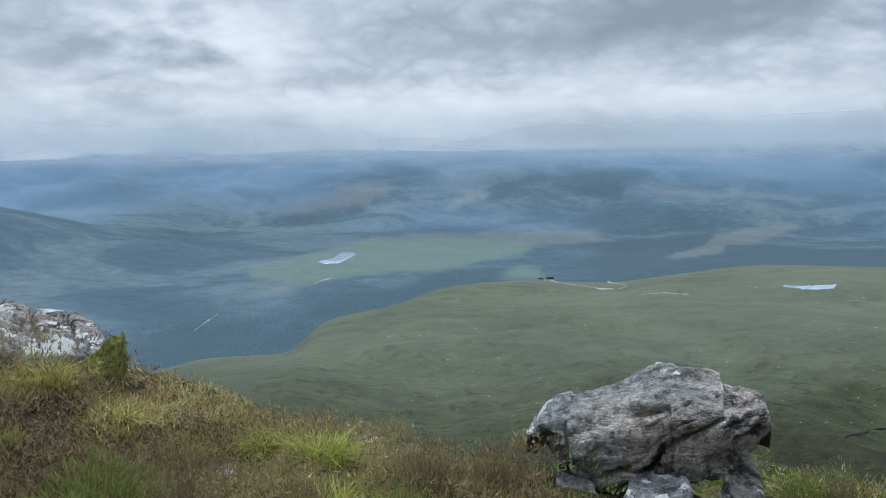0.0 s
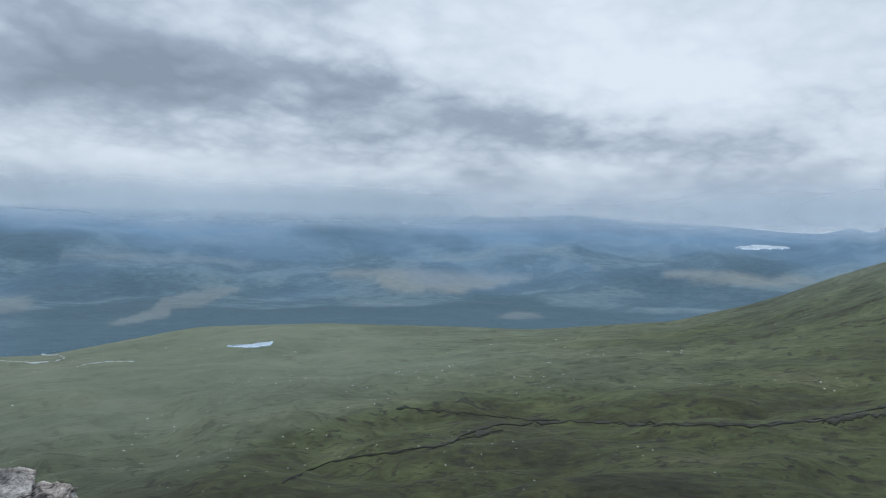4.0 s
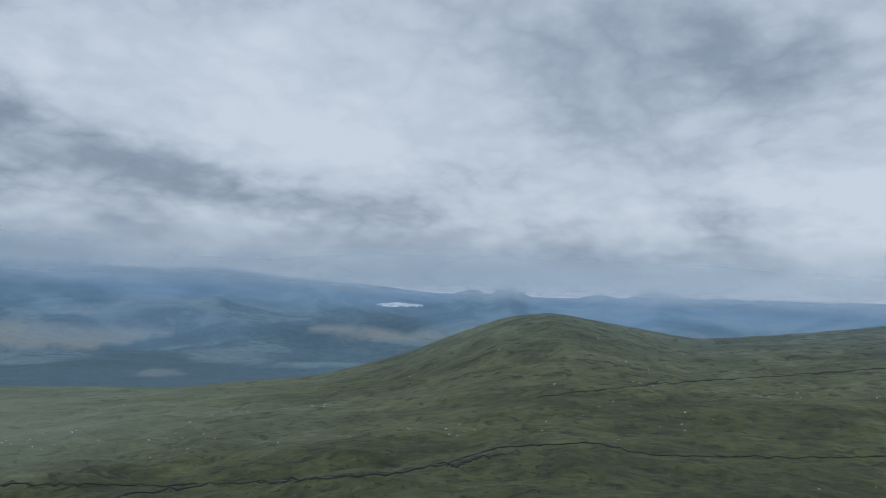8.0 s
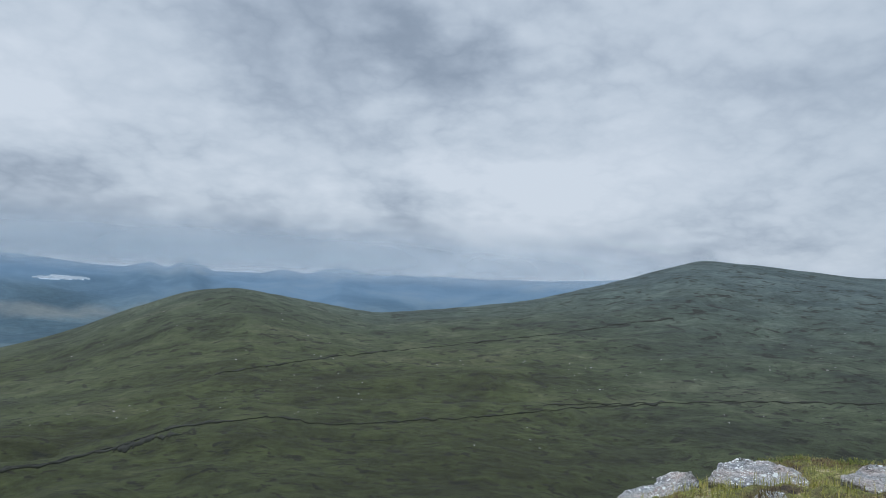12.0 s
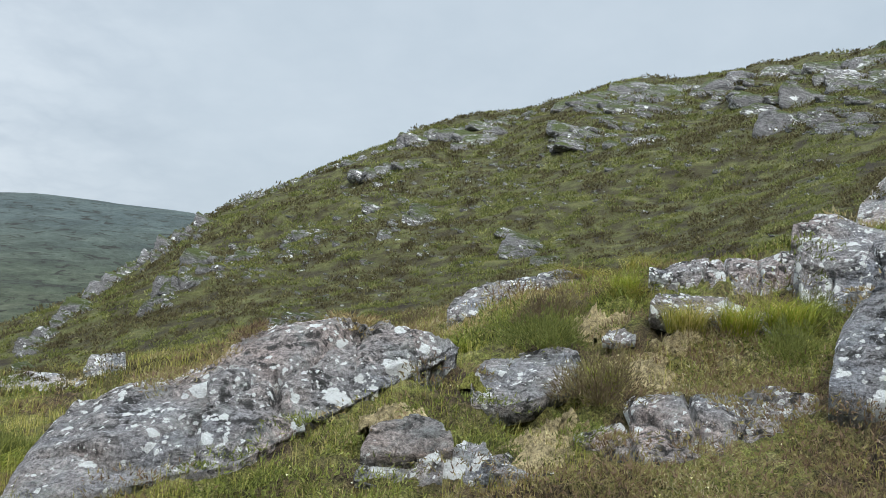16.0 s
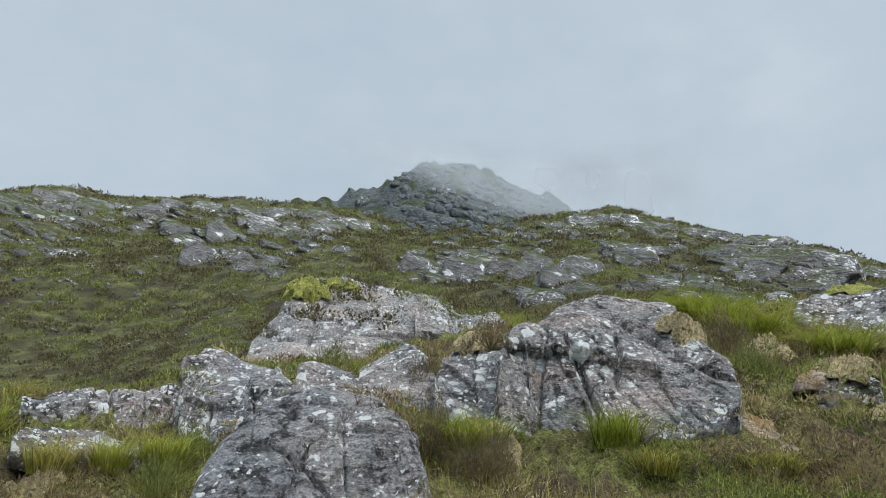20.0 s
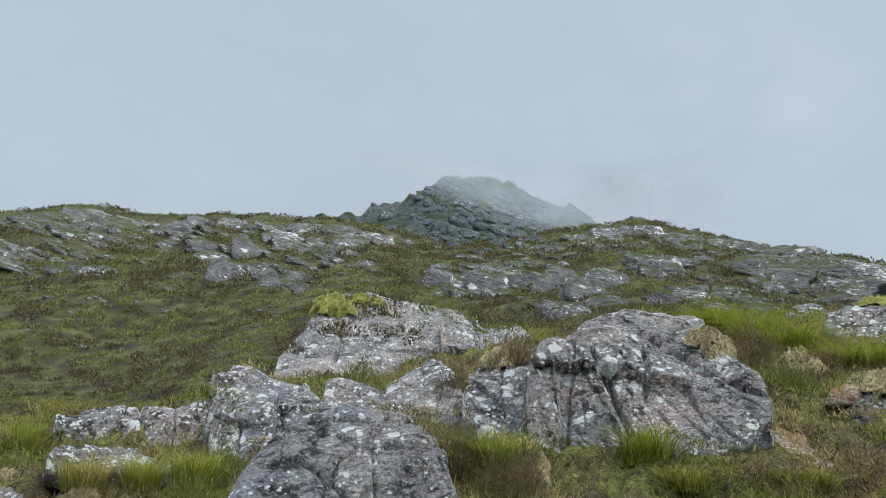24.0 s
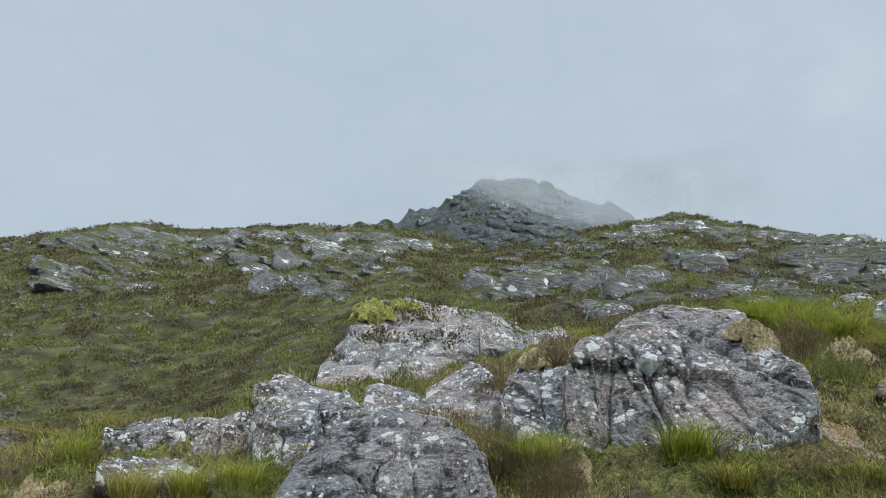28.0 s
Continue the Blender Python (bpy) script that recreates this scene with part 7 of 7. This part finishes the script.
def heather_cover():
    rng = np.random.RandomState(21)
    woody, green, dry = [], [], []
    for (az0, az1, r0, r1, dens), count in zip(SECTORS, (2000, 900, 2900)):
        x, y, r = ground_points(rng, count, az0, az1, r0, r1, 0)
        kind = fbm(x / 1.6, y / 1.6, 0, 81, 3)
        bare = clear_of_rocks(x, y)
        ledge = ~bare & (fbm(x / 0.5, y / 0.5, 0, 87, 3) > 0.85) & (r > 3.5)
        ok = (bare & (kind > (-9 if az0 < 0 else -0.5))) | ledge
        if az0 == 88:
            ok &= kind > 0.05
        x, y, r, kind, ledge = x[ok], y[ok], r[ok], kind[ok], ledge[ok]
        spread = np.clip(r * 0.05, 0.08, 0.36) * rng.uniform(0.6, 1.4, len(x))
        tall = spread * rng.uniform(0.25, 0.6, len(x)) * np.where(r > 3.2, 0.6, 1.0)
        leaf = np.clip(r * 0.0060, 0.014, 0.06)
        isgreen = (fbm(x / 0.9, y / 0.9, 0, 85, 2) > 0.12)
        isdry = fbm(x / 0.7 + 40, y / 0.7, 0, 86, 3) > 0.34
        tall[isdry] *= 0.45
        tall[ledge] *= 0.5
        spread[ledge] *= 0.55
        for sel, store in ((~isgreen & ~isdry, woody), (isgreen & ~isdry, green), (isdry, dry)):
            store.append(bushes(rng, x[sel], y[sel], r[sel], leaf[sel], spread[sel], tall[sel], 230 if az0 < 0 else 200))
    tagged(new("heather", mesh_fast("heather", *join(woody), [HEATHER])), "brown and olive heather covering the rocky ground", "heather", kind="stuff")
    tagged(new("dry_moss", mesh_fast("dry_moss", *join(dry), [MOSS])), "pale dry moss and lichen tufts between heather", "moss", kind="stuff")
    tagged(new("bilberry", mesh_fast("bilberry", *join(green), [GREEN_SHRUB])), "low green bilberry between heather and rock", "shrub", kind="stuff")


def grass_cover():
    rng = np.random.RandomState(22)
    parts = []
    for (az0, az1, r0, r1, dens), share, tall in zip(SECTORS, (0.14, 2.6, 1.7), (0.10, 0.22, 0.16)):
        x, y, r = ground_points(rng, int(26000 * dens * share), az0, az1, r0, r1, 0)
        kind = fbm(x / 1.1, y / 1.1, 0, 81, 3)
        clump = fbm(x / 0.45, y / 0.45, 0, 83, 2)
        ok = clear_of_rocks(x, y) & (kind + 0.5 * clump < (-0.05 if share < 1 else 0.3))
        x, y, r = x[ok], y[ok], r[ok]
        z = ground_z(x, y) - 0.01
        parts.append(blades(rng, x, y, z, tall * rng.uniform(0.35, 1.15, len(x)) * np.clip(r / 5, 0.55, 1.25), 0.85, np.clip(r * 0.00032, 0.0009, 0.005)))
    tagged(new("grass", mesh_fast("grass", *join(parts), [GRASS])), "yellow-green sedge and moor grass in loose tussocks", "grass", kind="stuff")


TUFT_MESHES = []
for k_ in range(5):
    rng_ = np.random.RandomState(300 + k_)
    n_blades = 420
    rr_ = 0.16 * np.sqrt(rng_.rand(n_blades))
    aa_ = rng_.uniform(0, 6.28, n_blades)
    TUFT_MESHES.append(mesh_fast("grass_tuft", *blades(rng_, rr_ * np.cos(aa_), rr_ * np.sin(aa_), np.zeros(n_blades), rng_.uniform(0.45, 1.1, n_blades), 0.6, 0.0042), [TUFT if k_ < 3 else GRASS]))


def grass_tuft(x, y, breadth, height, kind):
    if not clear_of_rocks(x, y, 0.05):
        return None
    ob = new("grass_tuft", TUFT_MESHES[kind % 5])
    s = breadth / 0.42
    ob.matrix_world = pose(x, y, float(ground_z(x, y)) - 0.03, 0, 0, 57 * kind) @ Matrix.Diagonal((s, s, height / 0.9, 1))
    return tagged(ob, "fresh green grass tuft among heather" if kind % 5 < 3 else "yellowing sedge tuft among heather", "grass tuft", "grass tufts")


def moss_cushion(x, y, breadth, height, seed, mat, label):
    """A matted mound of moss with a ragged edge, lying over ground or rock."""
    rings, segs = 26, 72
    q = np.linspace(0, 1, rings)[:, None]
    a = np.linspace(0, 2 * np.pi, segs, endpoint=False)[None, :]
    edge = 1 + 0.25 * np.sin(3 * a + seed) + 0.18 * np.sin(5 * a + 2 * seed) + 0.12 * np.sin(11 * a + seed)
    px, py = q * edge * breadth / 2 * np.cos(a), q * edge * breadth * 0.4 * np.sin(a)
    c_, s_ = math.cos(seed), math.sin(seed)
    gx, gy = x + px * c_ - py * s_, y + px * s_ + py * c_
    base = np.maximum(ground_z(gx.ravel(), gy.ravel()), rock_top(gx.ravel(), gy.ravel())).reshape(px.shape)
    level = float(surface_z(x, y))
    for i in range(1, rings):
        gone = (np.abs(base[i] - level) > 0.16 * breadth) | (np.abs(base[i] - base[i - 1]) > 0.07 * breadth)
        gx[i], gy[i], base[i] = np.where(gone, gx[i - 1], gx[i]), np.where(gone, gy[i - 1], gy[i]), np.where(gone, base[i - 1] - 0.01, base[i])
    k = 7.0 / breadth
    lump = 0.75 + 0.4 * fbm(px * k + seed, py * k, 0, 91, 3) + 0.5 * np.abs(fbm(px * 3 * k, py * 3 * k + seed, 0, 92, 3))
    gz = base + height * 0.5 * np.sqrt(np.clip(1 - q ** 2.2, 0, 1)) * lump - 0.03 * q
    o = float(surface_z(x, y))
    v = np.stack([gx - x, gy - y, gz - o], -1).reshape(-1, 3)
    i, j = np.meshgrid(np.arange(rings - 1), np.arange(segs), indexing="ij")
    j2 = (j + 1) % segs
    faces = np.stack([i * segs + j, i * segs + j2, (i + 1) * segs + j2, (i + 1) * segs + j], -1).reshape(-1, 4)
    tris = np.concatenate([faces[:, [0, 2, 1]], faces[:, [0, 3, 2]]])
    me = mesh_fast("moss_cushion", v, tris, [mat])
    me.polygons.foreach_set("use_smooth", np.ones(len(tris), bool))
    ob = new("moss_cushion", me)
    ob.matrix_world = pose(x, y, o)
    return tagged(ob, label, "moss")


def heather_bush(x, y, breadth, height, seed, mat, label, ledge=False):
    """One bush: twigs rising from the root, sprigs set over an uneven dome."""
    if not ledge and not clear_of_rocks(x, y, 0.05):
        return None
    rng = np.random.RandomState(400 + seed)
    n_ = 3600
    a, q = rng.uniform(0, 6.28, n_), np.sqrt(rng.rand(n_))
    lobes = 1 + 0.25 * np.sin(3 * a + seed) + 0.18 * np.sin(7 * a + 2 * seed)
    px, py = q * lobes * np.cos(a), q * lobes * np.sin(a)
    pz = np.sqrt(np.clip(1 - q * q, 0, 1)) * rng.uniform(0.25, 1.1, n_) * (1 + 0.3 * fbm(px * 3 + seed, py * 3, 0, 97, 2))
    d = np.stack([px * 0.7, py * 0.7, pz + 0.5], 1) + rng.normal(size=(n_, 3)) * 0.4
    d /= np.linalg.norm(d, axis=1)[:, None]
    s = np.cross(d, rng.normal(size=(n_, 3)))
    s /= np.linalg.norm(s, axis=1)[:, None] + 1e-9
    L = (0.065 * breadth * rng.uniform(0.4, 1.4, n_))[:, None]
    P = np.stack([px * breadth / 2, py * breadth / 2, pz * height - 0.02], 1)
    v = np.stack([P - s * L * 0.10, P + s * L * 0.10, P + d * L], 1).reshape(-1, 3)
    t = np.arange(n_ * 3).reshape(-1, 3)
    k = 60
    b = rng.randint(0, n_, k)
    root = np.stack([P[b, 0] * 0.15, P[b, 1] * 0.15, np.full(k, -0.03)], 1)
    off = np.array([0.006, 0.0, 0.0])
    tw = np.stack([root - off, root + off, P[b]], 1).reshape(-1, 3)
    v, t = join([(v, t), (tw, np.arange(k * 3).reshape(-1, 3))])
    ob = new("heather_bush", mesh_fast("heather_bush", v, t, [mat]))
    ob.matrix_world = pose(x, y, float(surface_z(x, y)))
    return tagged(ob, label, "bush", "heather bushes")


def slope_cover():
    """Heather, bilberry and grass on the hillside, down to tufts too far to count."""
    rng = np.random.RandomState(25)
    x, y, r = ground_points(rng, 15000, 126, 246, 12, 150, 0)
    az = np.degrees(np.arctan2(x, y)) % 360
    ok = spur(az, r) > moor(az, r)
    x, y, r = x[ok], y[ok], r[ok]
    patch_of = 0.6 * fbm(x / 6, y / 6, 0, 92, 4) + 0.75 * fbm(x / 1.9, y / 1.9, 0, 93, 3)
    spread = np.clip(r * 0.010, 0.16, 0.9) * rng.uniform(0.5, 1.5, len(x))
    leaf = np.clip(r * 0.0032, 0.05, 0.3)
    for sel, name, label, mat, rise in ((patch_of < 0.08, "hillside_heather", "brown heather patches over the steep hillside", SLOPE_PLANTS, 0.5), (patch_of >= 0.08, "hillside_grass", "bright green grass and bilberry on the steep hillside", SLOPE_GRASS, 0.22)):
        tall = spread[sel] * rise * rng.uniform(0.5, 1.3, sel.sum())
        v, t = bushes(rng, x[sel], y[sel], r[sel], leaf[sel], spread[sel], tall, 42, 0.26)
        tagged(new(name, mesh_fast(name, v, t, [mat])), label, "plants", kind="stuff")


def flowers():
    """Tiny yellow and white flower heads standing in the turf."""
    rng = np.random.RandomState(27)
    x, y, r = ground_points(rng, 900, 150, 240, 3.4, 9.0, 0)
    ok = clear_of_rocks(x, y) & (fbm(x / 0.8, y / 0.8, 0, 88, 2) > 0.25)
    x, y, r = x[ok], y[ok], r[ok]
    v, t = leaves(rng, x, y, ground_z(x, y) + 0.09, 0.011, 0.3, 0.006)
    tagged(new("small_flowers", mesh_fast("small_flowers", v, t, [FLOWER])), "tiny pale yellow flowers in the turf", "flowers", kind="stuff")


heather_cover()
flowers()
grass_cover()
slope_cover()

# tufts and cushions: place, breadth, height, kind
grass_tuft(-0.44, 2.55, 0.11, 0.08, 0)
grass_tuft(-0.24, 2.40, 0.14, 0.11, 1)
grass_tuft(-1.08, 2.51, 0.11, 0.11, 3)
grass_tuft(-1.03, 2.58, 0.14, 0.12, 4)
grass_tuft(-0.85, 2.55, 0.16, 0.09, 3)
grass_tuft(-0.95, 2.23, 0.05, 0.09, 2)
grass_tuft(-0.18, 2.09, 0.10, 0.10, 0)
grass_tuft(-0.63, 2.51, 0.10, 0.07, 4)
grass_tuft(5.10, -4.47, 0.44, 0.22, 1)
grass_tuft(5.26, -3.18, 0.49, 0.31, 3)
grass_tuft(6.45, -2.32, 0.55, 0.40, 4)
grass_tuft(9.02, -4.31, 0.73, 0.44, 3)
grass_tuft(6.49, -4.46, 0.63, 0.40, 4)
grass_tuft(6.79, -5.87, 0.65, 0.26, 3)
grass_tuft(2.97, -3.85, 0.38, 0.24, 4)
grass_tuft(2.90, -4.56, 0.46, 0.31, 3)
grass_tuft(2.47, -5.16, 0.49, 0.37, 4)
grass_tuft(4.50, -4.69, 0.55, 0.28, 2)
grass_tuft(5.18, -4.58, 0.50, 0.22, 1)
grass_tuft(1.56, -6.11, 0.53, 0.31, 0)
grass_tuft(1.06, -5.42, 0.27, 0.31, 0)
grass_tuft(2.08, -5.17, 0.47, 0.51, 2)
grass_tuft(0.82, -4.62, 0.26, 0.23, 2)
grass_tuft(-0.01, -4.87, 0.37, 0.27, 1)
grass_tuft(0.38, -7.72, 0.43, 0.22, 3)
grass_tuft(3.08, -4.93, 0.50, 0.25, 4)
grass_tuft(1.49, -6.00, 0.43, 0.34, 0)
grass_tuft(1.14, -5.46, 0.35, 0.33, 1)
grass_tuft(1.65, -6.96, 0.25, 0.22, 2)
grass_tuft(-0.86, -6.59, 0.41, 0.30, 0)
grass_tuft(-0.50, -6.46, 0.31, 0.29, 1)
grass_tuft(0.36, -7.77, 0.32, 0.27, 2)
grass_tuft(-1.01, -5.05, 0.46, 0.32, 0)
grass_tuft(-2.74, -5.35, 0.54, 0.33, 1)
grass_tuft(0.37, -6.07, 0.38, 0.25, 2)
grass_tuft(-0.13, -6.45, 0.35, 0.27, 4)
grass_tuft(1.34, -9.99, 1.07, 0.32, 3)
grass_tuft(0.78, -10.17, 1.01, 0.25, 4)
grass_tuft(-4.66, -12.48, 1.15, 0.29, 3)
grass_tuft(-8.42, -14.85, 0.75, 0.50, 2)
grass_tuft(-0.87, -6.70, 0.46, 0.28, 0)
grass_tuft(-2.86, -5.51, 0.34, 0.29, 2)
grass_tuft(-3.51, -4.77, 0.40, 0.32, 0)
grass_tuft(-7.37, -8.11, 0.79, 0.28, 1)
grass_tuft(-6.95, -6.63, 0.68, 0.34, 0)
grass_tuft(-6.95, -5.72, 0.77, 0.32, 1)
grass_tuft(-6.97, -7.23, 0.57, 0.32, 2)
grass_tuft(-3.48, -4.35, 0.30, 0.19, 3)
grass_tuft(-4.08, -3.98, 0.35, 0.19, 4)
grass_tuft(-3.08, -8.91, 0.59, 0.26, 3)
grass_tuft(0.33, -10.25, 0.43, 0.36, 3)
moss_cushion(0.54, -6.80, 0.61, 0.23, 51, DRY_MAT, "pale dry moss mat around a stone")
moss_cushion(2.10, -6.41, 0.33, 0.13, 52, DRY_MAT, "dry buff moss beside the slab")
moss_cushion(0.62, -5.35, 0.45, 0.2, 53, DRY_MAT, "straw-coloured dry moss in a hollow")
moss_cushion(1.24, -5.59, 0.20, 0.08, 54, YELLOW_MAT, "orange-yellow moss under grass")
moss_cushion(-0.05, -6.32, 0.43, 0.16, 55, DRY_MAT, "pale moss on the slab's rim")
moss_cushion(-1.00, -6.34, 0.31, 0.12, 56, YELLOW_MAT, "yellow-green moss by the block")
moss_cushion(-3.36, -6.38, 0.55, 0.21, 57, DRY_MAT, "pale dry moss mound between blocks")
moss_cushion(-2.14, -4.27, 0.42, 0.16, 58, DRY_MAT, "pale lichen moss among heather")
moss_cushion(-3.27, -6.34, 0.49, 0.19, 59, DRY_MAT, "buff moss mound between gneiss blocks")
moss_cushion(-5.59, -4.55, 0.54, 0.21, 60, DRY_MAT, "dry moss at the hollow's edge")
moss_cushion(-6.37, -6.19, 0.75, 0.29, 61, DRY_MAT, "grey-green moss bank under turf")
moss_cushion(-0.38, 2.17, 0.12, 0.05, 62, DRY_MAT, "pale moss between flat stones")
moss_cushion(-0.98, 2.88, 0.16, 0.06, 63, YELLOW_MAT, "yellow moss hummock on heather")
moss_cushion(0.21, 2.25, 0.10, 0.04, 64, YELLOW_MAT, "pale yellow moss beside the boulder")
moss_cushion(0.63, -6.92, 0.39, 0.15, 65, DRY_MAT, "pale moss in the heather")
moss_cushion(2.07, -6.39, 0.23, 0.09, 66, DRY_MAT, "buff moss at the slab's end")
heather_bush(-0.67, 2.06, 0.27, 0.12, 67, FERN, "dark green heather bush on the near slope")
heather_bush(-0.48, 2.04, 0.14, 0.11, 68, DARK_HEATHER, "purple-brown heather bush on the near slope")
heather_bush(0.03, 2.28, 0.17, 0.09, 69, DARK_HEATHER, "brown heather bush at the brink")
heather_bush(0.20, 2.37, 0.18, 0.11, 70, DARK_HEATHER, "brown heather bush beside the boulder")
heather_bush(1.03, 2.46, 0.15, 0.10, 71, FERN, "green-brown heather bush behind the boulder")
heather_bush(1.12, 2.40, 0.19, 0.11, 72, DARK_HEATHER, "brown heather bush at the brink")
heather_bush(-0.23, 2.07, 0.15, 0.08, 73, DARK_HEATHER, "brown heather bush among stones")
heather_bush(-0.04, 2.12, 0.16, 0.08, 74, FERN, "green heather bush on the near slope")
heather_bush(-0.61, 2.36, 0.17, 0.09, 75, DARK_HEATHER, "brown heather bush at the brink")
heather_bush(-2.97, -6.55, 0.40, 0.42, 76, DARK_HEATHER, "dark heather bush between the gneiss blocks")
heather_bush(-1.87, -5.22, 0.49, 0.38, 77, FERN, "green heather bush in front of the block")
heather_bush(-2.16, -5.14, 0.46, 0.38, 78, FERN, "green heather bush beside the block")
heather_bush(-1.36, -4.82, 0.48, 0.27, 79, DARK_HEATHER, "brown heather bush below the block")
heather_bush(-0.82, -6.19, 0.47, 0.30, 80, FERN, "green heather bush under the wall")
heather_bush(-1.15, -6.94, 0.19, 0.24, 81, FERN, "green bush in the cleft")
heather_bush(3.09, -10.02, 0.67, 0.30, 82, DARK_HEATHER, "dark heather along the slab")
heather_bush(-3.69, -6.90, 0.38, 0.22, 83, DARK_HEATHER, "dark heather tuft in a cleft")
heather_bush(2.42, -5.89, 0.54, 0.23, 84, DARK_HEATHER, "dark heather on the slab's edge")
heather_bush(-0.25, -5.14, 0.49, 0.22, 85, DARK_HEATHER, "brown heather bush on the long slab")
heather_bush(0.95, -7.36, 0.77, 0.26, 86, DARK_HEATHER, "dark heather behind the flat slab")
heather_bush(-2.91, -6.58, 0.44, 0.44, 87, DARK_HEATHER, "dark heather bush between two blocks")
heather_bush(-5.48, -5.40, 0.43, 0.43, 89, FERN, "green bush hanging by the hollow")
heather_bush(-5.68, -5.94, 0.52, 0.46, 90, DARK_HEATHER, "dark heather on the turf bank")
heather_bush(-1.10, -7.04, 0.44, 0.29, 91, FERN, "bright green bush under the wall")
heather_bush(-2.61, -5.96, 0.44, 0.31, 92, FERN, "green heather at the block's foot")
heather_bush(-3.37, -5.39, 0.69, 0.26, 93, DARK_HEATHER, "brown heather at the block's foot")
heather_bush(-4.06, -4.65, 0.50, 0.25, 94, DARK_HEATHER, "brown heather in the turf")
heather_bush(-2.96, -9.51, 0.56, 0.35, 95, FERN, "low green bush on the ledge")
heather_bush(-3.47, -6.76, 0.31, 0.26, 96, DARK_HEATHER, "small dark heather in a crack")
heather_bush(4.57, -5.07, 0.59, 0.29, 97, FERN, "green heather hummock in sedge")
heather_bush(4.95, -4.32, 0.57, 0.24, 98, DARK_HEATHER, "brown heather hummock in sedge")
heather_bush(10.34, -4.19, 0.90, 0.41, 99, DARK_HEATHER, "brown heather over the ledge")
heather_bush(6.32, -3.77, 0.64, 0.32, 100, FERN, "green heather hummock in sedge")
heather_bush(0.39, -5.79, 0.60, 0.32, 101, DARK_HEATHER, "brown heather bush behind the slab")
heather_bush(0.89, -6.67, 0.65, 0.28, 102, FERN, "green heather bush in the turf")
moss_cushion(-3.25, -12.35, 0.95, 0.2, 71, YELLOW_MAT, "bright yellow-green moss capping the pale slab")
moss_cushion(-3.85, -12.5, 0.65, 0.13, 72, YELLOW_MAT, "yellow-green moss on the pale slab")
moss_cushion(-8.7, -6.9, 1.0, 0.16, 73, YELLOW_MAT, "yellow-green moss on the grey rock")
moss_cushion(-2.78, -5.34, 0.62, 0.30, 74, DRY_MAT, "knobbly tan moss mound between two gneiss blocks")
heather_bush(-2.42, -5.36, 0.42, 0.36, 103, DARK_HEATHER, "dark heather bush in the cleft between blocks", True)
heather_bush(-2.62, -4.95, 0.45, 0.26, 104, DARK_HEATHER, "brown heather spilling below the moss mound", True)
heather_bush(-3.05, -5.75, 0.30, 0.22, 105, DARK_HEATHER, "small dark heather on the white shoulder", True)
moss_cushion(-5.35, -4.1, 0.4, 0.14, 75, DRY_MAT, "pale moss bank beside the tan slab")
moss_cushion(-4.6, -5.3, 0.5, 0.16, 76, DRY_MAT, "buff moss along the turf bank")
moss_cushion(0.65, -5.02, 0.6, 0.14, 77, DRY_MAT, "straw-coloured moss mat between slabs")
moss_cushion(0.2, -6.05, 0.75, 0.12, 78, DRY_MAT, "pale straw moss mat around the stone")
moss_cushion(1.5, -4.85, 0.5, 0.12, 79, DRY_MAT, "brown straw moss beside the great slab")
moss_cushion(-2.3, -3.9, 0.5, 0.10, 80, DRY_MAT, "pale lichen moss in the near heather")
